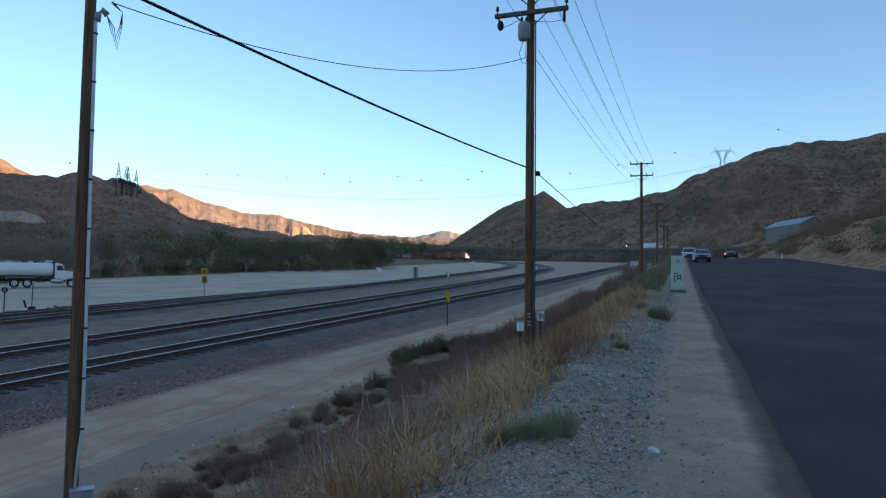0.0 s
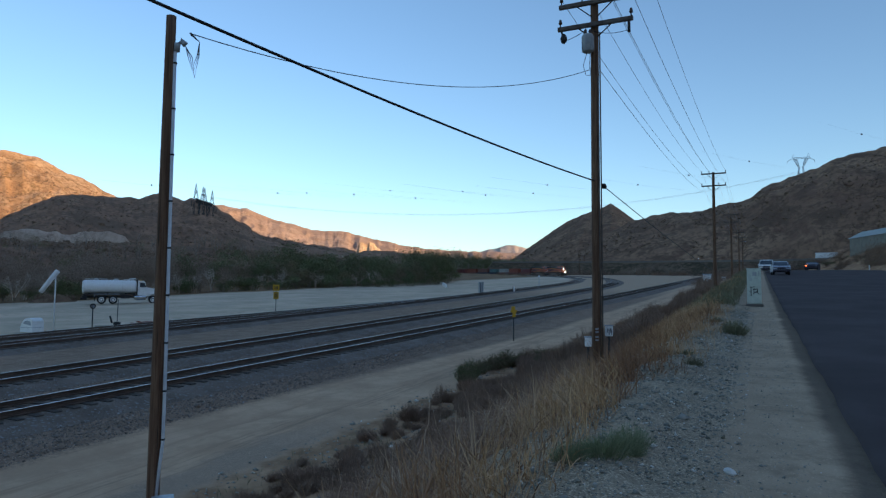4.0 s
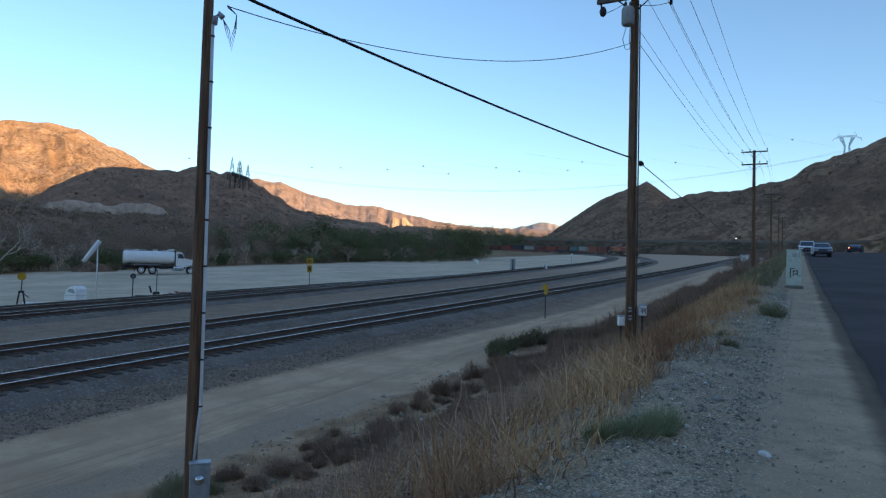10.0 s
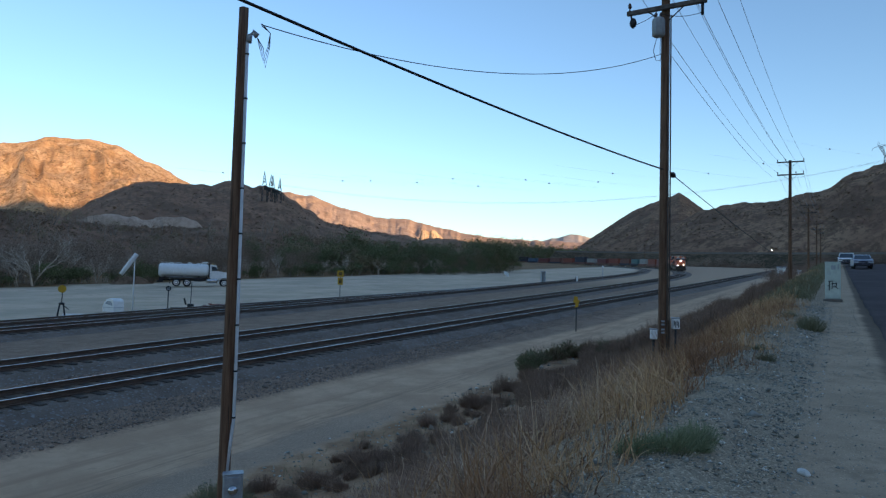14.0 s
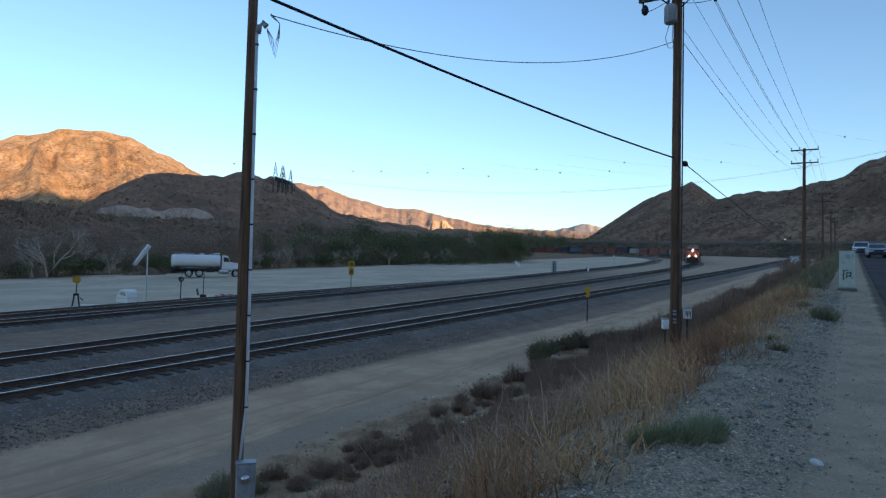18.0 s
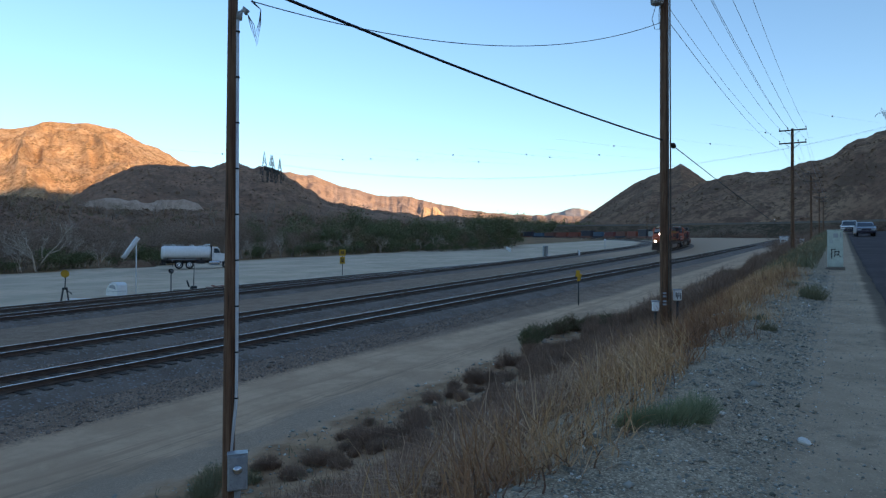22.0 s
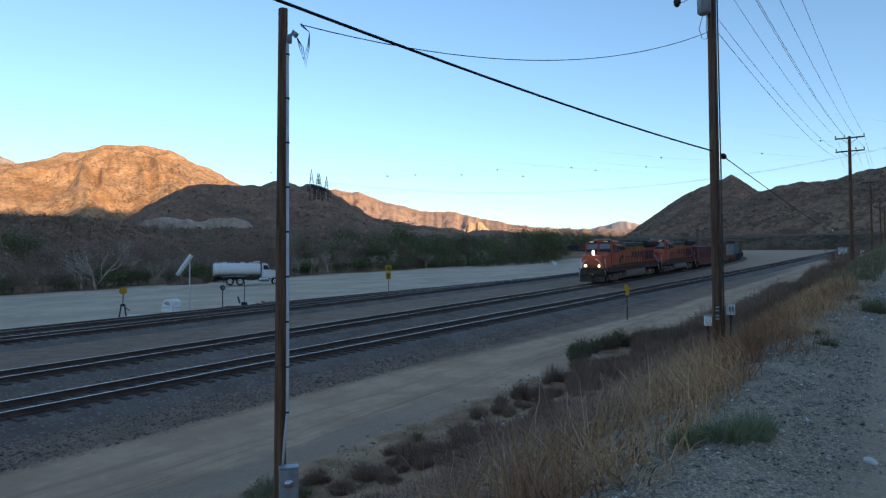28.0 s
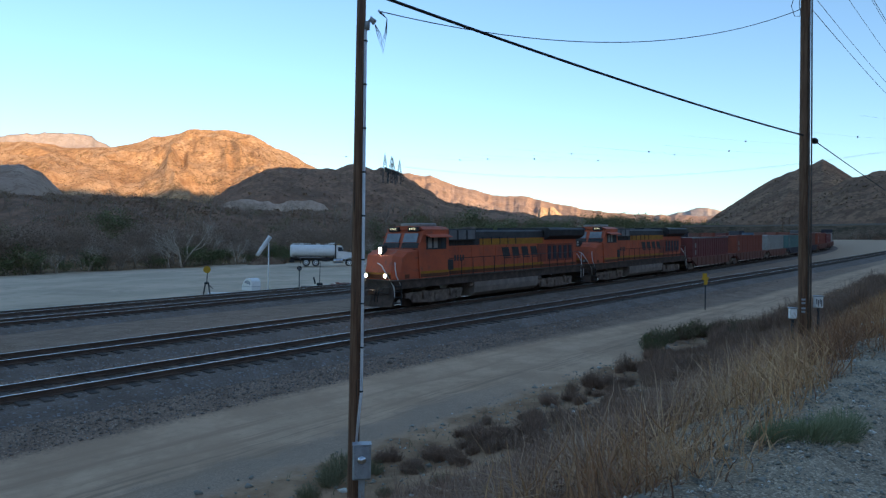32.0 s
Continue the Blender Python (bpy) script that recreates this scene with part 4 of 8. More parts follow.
        m = Mesh().tube((sx * 0.76, 10.35, 1.9), (sx * 0.76, 10.5, 1.9), 0.13, n=14)
        ditch = part("ditch_light", m, "loco_black", t)
        part("lens", Mesh().tube((sx * 0.76, 10.49, 1.9), (sx * 0.76, 10.53, 1.9), 0.09, n=14), lens, ditch, "lamp lens")
    box = part("headlight_box", Mesh().box((0, 9.9, 3.3), (0.42, 0.4, 0.62), 0.05), "loco_black", t)
    for z in (3.2, 3.4):
        part("lens", Mesh().tube((0, 10.08, z), (0, 10.13, z), 0.085, n=14), lens, box, "lamp lens")
    # long hood
    m = Mesh().prism([(-0.98, 1.68), (0.98, 1.68), (0.98, 3.86), (-0.98, 3.86)], -10.2, 5.9, axis=1)
    hood = part("hood", m, "loco_orange", t, "orange engine hood")
    m = Mesh().prism([(-1.0, 3.86), (1.0, 3.86), (0.94, 4.3), (0.7, 4.42), (-0.7, 4.42), (-0.94, 4.3)], -5.6, 5.9, axis=1)
    m.box((0, 0.6, 4.46), (0.9, 1.2, 0.16), 0.03)
    m.box((0, -2.6, 4.47), (1.1, 1.6, 0.18), 0.03)
    part("hood_roof", m, "loco_black", t, "black hood roof")
    m = Mesh().box((0, 4.35, 4.12), (2.55, 2.9, 0.75), 0.05)
    dyn = part("brake_box", m, "loco_black", t, "black louvred brake box")
    for sx in (-1, 1):
        for k in range(3):
            part("grille", Mesh().box((sx * 1.29, 3.45 + 0.9 * k, 4.12), (0.03, 0.72, 0.56), 0.01), "car_grey", dyn)
    m = Mesh().prism([(-1.0, 3.7), (1.0, 3.7), (1.5, 3.98), (1.55, 4.42), (1.3, 4.55), (-1.3, 4.55), (-1.55, 4.42), (-1.5, 3.98)], -10.6, -5.5, axis=1)
    rad = part("radiator", m, "loco_black", t, "wide black radiator wings")
    part("radiator_top", Mesh().box((0, -7.4, 4.57), (1.8, 2.6, 0.04), 0.01), "car_grey", rad)
    part("exhaust", Mesh().box((0.1, 2.0, 4.5), (0.8, 0.5, 0.24), 0.05), "loco_frame", t)
    for sx in (-1, 1):
        x = sx * 0.985
        lo, hi = min(x, x + sx * 0.012), max(x, x + sx * 0.012)
        part("yellow_band", Mesh().prism([(-5.3, 3.44), (2.2, 3.44), (2.2, 3.84), (-5.3, 3.84)], lo, hi), "loco_yellow", t)
        part("lower_band", Mesh().prism([(-10.1, 1.72), (5.8, 1.72), (5.8, 1.92), (-10.1, 1.92)], lo, hi), "loco_grime", t, "grimy dark orange band")
        part("yellow_band", Mesh().prism([(-5.3, 1.925), (5.8, 1.925), (5.8, 2.09), (-5.3, 2.09)], lo, hi), "loco_yellow", t)
        x = sx * 1.502
        part("lower_band", Mesh().prism([(5.95, 1.72), (8.4, 1.72), (8.4, 1.92), (5.95, 1.92)], min(x, x + sx * 0.01), max(x, x + sx * 0.01)), "loco_grime", t)
        part("yellow_band", Mesh().prism([(5.95, 1.925), (8.4, 1.925), (8.4, 2.07), (5.95, 2.07)], min(x, x + sx * 0.01), max(x, x + sx * 0.01)), "loco_yellow", t)
        lo2, hi2 = min(sx * 0.985, sx * 1.004), max(sx * 0.985, sx * 1.004)
        logo = Mesh()
        for k in range(4):
            y0 = -4.6 + 1.15 * k
            logo.prism([(y0, 2.62), (y0 + 0.8, 2.62), (y0 + 0.98, 3.26), (y0 + 0.18, 3.26)], min(sx * 1.0, sx * 1.012), max(sx * 1.0, sx * 1.012))
            logo.prism([(y0 - 0.12, 2.5), (y0 + 0.72, 2.5), (y0 + 0.74, 2.57), (y0 - 0.1, 2.57)], min(sx * 1.0, sx * 1.012), max(sx * 1.0, sx * 1.012))
        part("upper_band", Mesh().prism([(2.25, 3.46), (5.85, 3.46), (5.85, 3.85), (2.25, 3.85)], lo2, hi2), "loco_black", t, "black panel under the brake box")
        part("emblem", logo, "loco_black", t, "dark painted emblem shapes")
        for k in range(12):
            y0 = -9.6 + 1.28 * k
            d = Mesh().prism([(y0, 2.1), (y0 + 1.16, 2.1), (y0 + 1.16, 3.38), (y0, 3.38)], min(sx * 0.984, sx * 0.999), max(sx * 0.984, sx * 0.999))
            part("hood_door", d, "loco_orange" if k > 3 else "rust_red", hood)
        g = Mesh()
        for k in range(5):
            g.box((sx * 1.0, -9.2 + 0.75 * k, 2.75), (0.06, 0.42, 1.0), 0.01)
        part("louvre", g, "car_dark", hood)
        for k in range(15):
            y0 = -9.9 + 1.12 * k
            part("stanchion", Mesh().tube((sx * 1.47, y0, 1.66), (sx * 1.47, y0, 2.72), 0.022, n=6), "loco_black", t)
        part("handrail", Mesh().pipe([(sx * 1.47, -9.9, 2.72), (sx * 1.47, 5.8, 2.72)], 0.022), "loco_black", t)
        door = Mesh().box((sx * 1.5, 5.75, 2.35), (0.04, 0.5, 0.62), 0.02)
        part("battery_box", door, "loco_black", t)
        for k in range(9):
            part("hood_seam", Mesh().box((sx * 1.0, 5.6 - 0.93 * k, 3.72), (0.05, 0.06, 0.5), 0.01), "loco_black", hood)
    return t


# reflected sky is painted into the glass as a light grey base
MAT["windscreen_glass"] = worn("windscreen_glass", (0.20, 0.215, 0.23), (0.28, 0.29, 0.30), 2, 0.12, 0.0, 0.0, 0.6)
MAT["loco_sill"] = worn("loco_sill", (0.07, 0.05, 0.039), (0.12, 0.085, 0.066), 2.5, 0.9)
MAT["loco_grime"] = worn("loco_grime", (0.17, 0.055, 0.025), (0.11, 0.05, 0.03), 1.5, 0.7)
MAT["lamp_out"] = worn("lamp_out", (0.5, 0.5, 0.48), (0.4, 0.4, 0.4), 4, 0.2)


def freight_car(body, well, long_=16.0, tall=3.55, name="container_car", label=""):
    """A low well car with one box in it."""
    t = thing(name, label, "freight car", group="freight cars")
    h = long_ / 2
    m = Mesh()
    for sx in (-1, 1):
        m.prism([(-h + 0.9, 1.2), (-h + 2.6, 0.45), (h - 2.6, 0.45), (h - 0.9, 1.2), (h - 0.9, 1.42), (-h + 0.9, 1.42)], sx * 1.42 - 0.06, sx * 1.42 + 0.06)
    m.box((0, 0, 0.5), (2.7, long_ - 5.0, 0.12), 0.02)
    for e in (-1, 1):
        m.box((0, e * (h - 1.5), 1.18), (2.7, 2.6, 0.36), 0.04)
        m.box((0, e * (h - 0.1), 0.95), (0.3, 0.9, 0.3), 0.05)
    frame_ = part("well_frame", m, well, t)
    rib = Mesh().box((0, 0, 0.95), (0.07, 0.1, 0.85), 0.01).data("side_rib", MAT[well])
    for sx in (-1, 1):
        for k in range(9):
            piece = new("side_rib", rib)
            piece.parent, piece.location = frame_, (sx * 1.5, -h + 2.6 + (long_ - 5.2) * k / 8, 0)
    box = Mesh().box((0, 0, (0.62 + tall) / 2), (2.44, long_ - 3.6, tall - 0.62), 0.04)
    b = part("container", box, body, t)
    for sx in (-1, 1):
        rib = Mesh().box((0, 0, (0.8 + tall) / 2), (0.05, 0.4, tall - 1.0), 0.015).data("corrugation", MAT[body])
        for k in range(int((long_ - 4) / 0.8)):
            piece = new("corrugation", rib)
            piece.parent, piece.location = b, (sx * 1.235, -h + 2.2 + 0.8 * k, 0)
        part("top_rail", Mesh().box((sx * 1.2, 0, tall - 0.03), (0.1, long_ - 3.6, 0.12), 0.02), "car_grey" if body in ("maroon", "car_dark") else body, b)
        for k in (0, 1):
            part("marking_plate", Mesh().box((sx * 1.262, -sx * (h - 2.7), 1.9 + 0.75 * k), (0.02, 0.28, 0.5), 0.005), "cream", b)
    for e in (-1, 1):
        bogie(t, e * (h - 1.6), (-0.9, 0.9), 0.42, 0.98)
    return t


TRAIN = []


def build_train():
    lead = locomotive("orange, black and yellow diesel freight locomotive with lit lamps", "headlight")
    second = locomotive("trailing orange, black and yellow diesel freight locomotive, lamps out", "lamp_out")
    for ob, back in ((lead, 10.1), (second, 10.1 + 22.3)):
        ob.scale = (TRUE, TRUE, TRUE)
        TRAIN.append((ob, back * TRUE, 6.7 * TRUE))
    at = (10.1 + 22.3 + 11.2) * TRUE
    look_ = [("maroon", "brown_red", 16.5, 3.5, "maroon container in a rusty low well car"), ("rust_red", "brown_red", 16.5, 3.6, "orange-red container in a rusty low well car"), ("cream", "brown_red", 13.5, 3.5, "dirty white container in a low well car"),
             ("teal", "car_dark", 13.0, 3.4, "faded teal container in a low well car"), ("brown_red", "car_dark", 16.5, 3.6, "brown-red container in a dark well car"), ("steel_blue", "car_dark", 15.0, 3.5, "blue container in a dark well car"),
             ("car_dark", "brown_red", 16.5, 4.4, "dark tall container in a rusty well car")]
    order = [0, 1, 2, 3, 4, 1, 0, 2, 6, 1, 4, 0, 5, 6, 1, 1, 4, 5, 6, 0, 1, 4, 6, 0, 4, 1]
    made = {}
    for k in order:
        body, well, long_, tall, label = look_[k]
        if k in made:
            car = copy_thing(made[k], pose(0, 0, 0))
        else:
            car = made[k] = freight_car(body, well, long_, tall, label=label)
        car.scale = (TRUE, TRUE, TRUE)
        TRAIN.append((car, at + long_ / 2 * TRUE, (long_ / 2 - 1.6) * TRUE))
        at += long_ * TRUE


build_train()


def head_at(t):
    """How far along the line the lead locomotive's lamp is after t seconds."""
    return 0.35 + 9.99 * (32 - t) + 0.01 * (32 - t) ** 2


def vehicle_pose(s, reach):
    front, rear = line_place(s - reach), line_place(s + reach)
    d = front - rear
    mid = (front + rear) / 2
    yaw = math.degrees(math.atan2(-d.x, d.y))
    return pose(mid.x, mid.y, mid.z, 0, 0, 0) @ pose(0, 0, 0, 0, 0, yaw) @ pose(0, 0, 0, math.degrees(math.atan2(d.z, math.hypot(d.x, d.y))), 0, 0)


# ------------------------------------------------------------ poles and wires
def sagged(p0, p1, sag, n=24):
    p0, p1 = Vector(p0), Vector(p1)
    return [p0.lerp(p1, k / n) - Vector((0, 0, sag * 4 * (k / n) * (1 - k / n))) for k in range(n + 1)]


ACROSS = Vector((N[0], N[1], 0))
ALONG = Vector((U[0], U[1], 0))


def pole_shaft(x, y, z0, z1, r0, r1, seed, lean=0.0):
    """A slightly crooked, checked timber shaft."""
    rnd = random.Random(seed)
    m, n, rows = Mesh(), 16, 14
    verts = []
    bend = [rnd.uniform(-0.012, 0.012) for _ in range(4)]
    for i in range(rows + 1):
        f = i / rows
        z = z0 + (z1 - z0) * f
        r = r0 + (r1 - r0) * f
        ox, oy = bend[0] * math.sin(f * 3 + bend[2] * 90) + lean * f, bend[1] * math.sin(f * 4 + bend[3] * 90)
        for k in range(n):
            rr = r * (1 + (-0.05 if (k * 7 + seed) % 5 == 0 else 0.01))
            verts.append((x + ox + rr * math.cos(2 * math.pi * k / n), y + oy + rr * math.sin(2 * math.pi * k / n), z))
    faces = [(i * n + k, i * n + (k + 1) % n, (i + 1) * n + (k + 1) % n, (i + 1) * n + k) for i in range(rows) for k in range(n)]
    faces += [tuple(range(n - 1, -1, -1)), tuple(range(rows * n, rows * n + n))]
    return m.add(verts, faces, True)


def crossarm(parent, c, half, pins, brace=0.55, drop=0.55):
    """A timber arm with pin insulators and two flat braces."""
    c = Vector(c)
    m = Mesh()
    turn = pose(0, 0, 0, 0, 0, math.degrees(math.atan2(N[1], N[0])))
    m.box((0, 0, 0), (2 * half, 0.11, 0.13), 0.012, Matrix.Translation(c) @ turn)
    arm = part("crossarm", m, "arm_wood", parent, "weathered timber crossarm")
    for s in (-1, 1):
        part("brace", Mesh().tube(c + ACROSS * s * brace * half - Vector((0, 0, 0.05)), c + ACROSS * s * 0.08 - Vector((0, 0, drop)), 0.018, n=6), "dark_steel", arm)
    for p in pins:
        q = c + ACROSS * p * half + Vector((0, 0, 0.06))
        part("insulator", Mesh().lathe([(0.02, 0), (0.02, 0.1), (0.055, 0.11), (0.06, 0.15), (0.035, 0.17), (0.05, 0.19), (0.03, 0.24), (0.02, 0.25)], 10, Matrix.Translation(q)), "porcelain", arm)
    return arm


def build_poles():
    # short pole with a meter box
    x, y = -3.22, 10.52
    g = gz(*ab(x, y))
    p = thing("utility_pole", "short dark timber pole with white conduit beside the dirt road", "utility pole", group="utility poles")
    part("shaft", pole_shaft(x, y, g - 0.3, 5.87, 0.098, 0.075, 3, 0.045), "pole_wood", p)
    right = Vector((0.957, 0.293, 0))
    cx = Vector((x, y, 0)) + right * 0.13 + Vector((0.02, -0.07, 0))
    c = part("conduit", Mesh().pipe([cx - right * 0.09 + Vector((0, 0, -1.5)), cx - right * 0.05 + Vector((0, 0, -1.05)), cx - right * 0.015 + Vector((0, 0, -0.7)), cx - right * 0.01, cx - right * 0.02 + Vector((0, 0, 5.3))], 0.026, 8), "pvc", p, "white plastic conduit")
    for k in range(9):
        z = -0.65 + 0.72 * k
        part("strap", Mesh().tube(cx - right * 0.015 + Vector((0.0, 0.0, z - 0.013)), cx - right * 0.015 + Vector((0.0, 0.0, z + 0.013)), 0.033, n=8), "dark_steel", c)
    top = cx + Vector((0, 0, 5.3))
    part("weatherhead", Mesh().pipe([top, top + Vector((0.01, 0, 0.12)), top + right * 0.06 + Vector((0, 0, 0.18)), top + right * 0.13 + Vector((0, 0, 0.12))], 0.05, 8), "can_grey", c)
    m = Mesh()
    for k in range(3):
        s = top + right * 0.13 + Vector((0, 0, 0.1))
        m.pipe([s, s + right * (0.04 + 0.03 * k) + Vector((0, 0, -0.16)), s + right * (0.10 + 0.02 * k) + Vector((0, 0, -0.36 - 0.06 * k)), s + right * (0.17 + 0.015 * k) + Vector((0, 0, -0.12)), s + right * 0.20 + Vector((0, 0, 0.1)), s + right * 0.06 + Vector((0, 0, 0.2 + 0.02 * k))], 0.006, 5)
    part("drip_loop", m, "cable", c)
    b = Vector((x, y, 0)) + right * 0.155 + Vector((0.03, -0.16, -0.05))
    turn = pose(0, 0, 0, 0, 0, 17)
    box = part("meter_box", Mesh().box((0, 0, -1.72), (0.3, 0.18, 0.56), 0.02, Matrix.Translation(b) @ turn), "galvanised", p, "grey metal meter box")
    part("lid", Mesh().box((0, -0.004, -1.43), (0.31, 0.2, 0.02), 0.006, Matrix.Translation(b) @ turn), "galvanised", box)
    part("door", Mesh().box((0, -0.098, -1.72), (0.26, 0.02, 0.5), 0.008, Matrix.Translation(b) @ turn), "galvanised", box)
    part("meter_ring", Mesh().lathe([(0.075, 0), (0.075, 0.03), (0.06, 0.05), (0.03, 0.08), (0.01, 0.085)], 16, Matrix.Translation(b) @ turn @ pose(0.0, -0.105, -1.66, 90, 0, 0)), "chrome", box, "glass and metal electricity meter")
    part("leg", Mesh().box((0, 0, -2.25), (0.1, 0.08, 0.55), 0.01, Matrix.Translation(b) @ turn), "galvanised", box)

    # tall pole with crossarms and a transformer
    x, y = 6.56, 18.91
    g = gz(*ab(x, y))
    p2 = thing("utility_pole", "tall timber power pole with crossarms and a transformer", "utility pole", group="utility poles")
    part("shaft", pole_shaft(x, y, g - 0.3, 12.6, 0.137, 0.11, 8), "pole_wood", p2)
    c2 = Vector((x, y, 0))
    front = Vector((-0.33, -0.94, 0))
    crossarm(p2, c2 + front * 0.2 + Vector((0, 0, 9.58)), 1.12, (-0.95, 0.93), 0.45, 0.4)
    crossarm(p2, c2 + front * 0.2 + Vector((0, 0, 10.26)), 1.08, (-0.95, 0.35, 0.93), 0.5, 0.45)
    crossarm(p2, c2 + front * 0.2 + Vector((0, 0, 12.1)), 1.15, (-0.95, 0.35, 0.95))
    m = Mesh().lathe([(0.13, 0), (0.17, 0.03), (0.17, 0.46), (0.16, 0.52), (0.10, 0.56)], 18, Matrix.Translation(c2 + Vector((-0.27, -0.16, 8.72))))
    can = part("transformer", m, "can_grey", p2, "grey transformer can")
    for k in range(8):
        q = c2 + Vector((-0.27, -0.16, 8.78)) + Vector((math.cos(k * 0.8) * 0.175, math.sin(k * 0.8) * 0.175, 0))
        part("cooling_fin", Mesh().box(q + Vector((0, 0, 0.2)), (0.03, 0.03, 0.4), 0.006), "can_grey", can)
    for k in (-1, 1):
        q = c2 + Vector((-0.27 + 0.07 * k, -0.16, 9.26))
        part("bushing", Mesh().lathe([(0.035, 0), (0.05, 0.04), (0.03, 0.07), (0.05, 0.1), (0.02, 0.17)], 10, Matrix.Translation(q)), "porcelain", can)
    q = c2 + front * 0.2 + ACROSS * 1.0 + Vector((0, 0, 9.5))
    part("fuse_cutout", Mesh().tube(q, q + Vector((0.02, 0, -0.12)), 0.03, n=8).lathe([(0.03, 0), (0.09, 0.06), (0.11, 0.16), (0.07, 0.26), (0.03, 0.3)], 10, Matrix.Translation(q + Vector((0.06, 0, -0.36)))), "dark_steel", p2)
    q = c2 + front * 0.2 - ACROSS * 1.0 + Vector((0, 0, 9.5))
    part("lightning_arrester", Mesh().tube(q, q + Vector((0, 0, -0.32)), 0.045, n=8), "dark_steel", p2)
    m = Mesh()
    q0 = c2 + Vector((-0.27, -0.16, 9.4))
    m.pipe(sagged(q0 + Vector((-0.07, 0, 0)), c2 + front * 0.2 + ACROSS * 1.0 + Vector((0, 0, 9.2)), 0.05, 8), 0.009, 5)
    m.pipe(sagged(q0 + Vector((0.07, 0, 0)), c2 + front * 0.2 - ACROSS * 1.0 + Vector((0, 0, 9.25)), 0.1, 8), 0.009, 5)
    m.pipe([c2 + Vector((-0.3, -0.16, 8.72)), c2 + Vector((-0.42, -0.18, 8.3)), c2 + Vector((-0.34, -0.18, 8.02)), c2 + Vector((-0.2, -0.16, 8.02)), c2 + Vector((-0.17, -0.12, 8.25))], 0.009, 5)
    m.pipe([c2 + Vector((-0.2, -0.16, 8.72)), c2 + Vector((-0.22, -0.17, 8.4)), c2 + Vector((-0.2, -0.12, 8.2))], 0.009, 5)
    part("jumper_wires", m, "cable", p2)
    m = Mesh()
    m.pipe([c2 + Vector((0.145, -0.08, g + 0.2)), c2 + Vector((0.14, -0.08, 4.0)), c2 + Vector((0.13, -0.07, 8.0)), c2 + Vector((0.125, -0.07, 9.4))], 0.02, 6)
    m.pipe([c2 + Vector((0.06, -0.15, g + 0.1)), c2 + Vector((0.055, -0.14, 4.0)), c2 + Vector((0.05, -0.13, 8.0))], 0.018, 6)
    part("ground_moulding", m, "arm_wood", p2, "grey-brown moulding strip")
    for z in (0.8, 0.89, 1.03, 1.12):
        part("number_tag", Mesh().box(c2 + Vector((-0.06, -0.16, g + z)), (0.1, 0.01, 0.05), 0.003), "galvanised", p2, "small pale tag bar")
    for name, off, size, label in (("terminal_box", (-0.30, -0.1, 0.74), (0.18, 0.15, 0.27), "small pale grey box on a post at the pole"), ("terminal_box", (0.36, 0.0, 1.05), (0.21, 0.13, 0.3), "small white box with dark marks at the pole")):
        q = c2 + Vector(off) + Vector((0, 0, g))
        tb = thing(name, label, "utility box", group="boxes at the pole")
        part("body", Mesh().box(q, size, 0.02), "white_paint", tb)
        part("cap", Mesh().box(q + Vector((0, 0, size[2] / 2 + 0.012)), (size[0] + 0.03, size[1] + 0.03, 0.03), 0.01), "galvanised", tb)
        part("post", Mesh().tube((q.x, q.y, g - 0.15), (q.x, q.y, q.z - size[2] / 2), 0.035, n=8), "dark_steel", tb)
        if off[0] > 0:
            mk = Mesh()
            for k in range(4):
                mk.box(q + Vector((-0.06 + 0.04 * k, -0.067, 0.02 * (-1) ** k)), (0.022, 0.012, 0.14 + 0.03 * (k % 2)), 0.003)
            part("marks", mk, "sign_ink", tb)

    # the poles further along the road
    tops = []
    for a, b, h, lab in ((73.9, 4.05, 12.3, "timber power pole with two crossarms by the road"), (126, 4.2, 11.5, "distant timber power pole with crossarms"), (176, 4.2, 11.5, "distant timber power pole with crossarms"), (232, 4.5, 11.5, "distant timber power pole with crossarms")):
        x, y = xy(a, b)
        z0 = gz(a, b)
        pz = thing("utility_pole", lab, "utility pole", group="utility poles")
        part("shaft", pole_shaft(x, y, z0 - 0.3, z0 + h, 0.19, 0.13, int(a)), "pole_wood", pz)
        c = Vector((x, y, z0 + h))
        for dz, hf, pins in ((-0.18, 1.22, (-0.95, 0.35, 0.95)), (-1.45, 1.2, (-0.95, -0.4, 0.95))):
            crossarm(pz, c + front * 0.16 + Vector((0, 0, dz)), hf, pins)
        tops.append(c + front * 0.16)
    # two bare poles by the far curve
    for x, y in ((112.0, 352.0), (119.0, 364.0)):
        z0 = gz(*ab(x, y))
        pz = thing("utility_pole", "far timber pole by the curve of the line", "utility pole", group="utility poles")
        part("shaft", pole_shaft(x, y, z0 - 0.3, z0 + 11.5, 0.22, 0.16, int(x)), "pole_wood", pz)
        part("crossarm", Mesh().box((x, y - 0.2, z0 + 11.0), (2.4, 0.14, 0.16), 0.02), "arm_wood", pz)

    # conductors
    h2 = c2 + front * 0.2
    runs = []
    for (dz2, half2, dz3, half3, offs) in ((12.36, 1.15, 0.08, 1.22, (-0.95, 0.35, 0.95)), (10.52, 1.08, -1.19, 1.2, (-0.95, -0.4, 0.95))):
        for o in offs:
            runs.append((h2 + ACROSS * o * half2 + Vector((0, 0, dz2)), tops[0] + ACROSS * o * half3 + Vector((0, 0, dz3)), 0.7))
            for k in range(len(tops) - 1):
                runs.append((tops[k] + ACROSS * o * half3 + Vector((0, 0, dz3)), tops[k + 1] + ACROSS * o * half3 + Vector((0, 0, dz3)), 0.7))
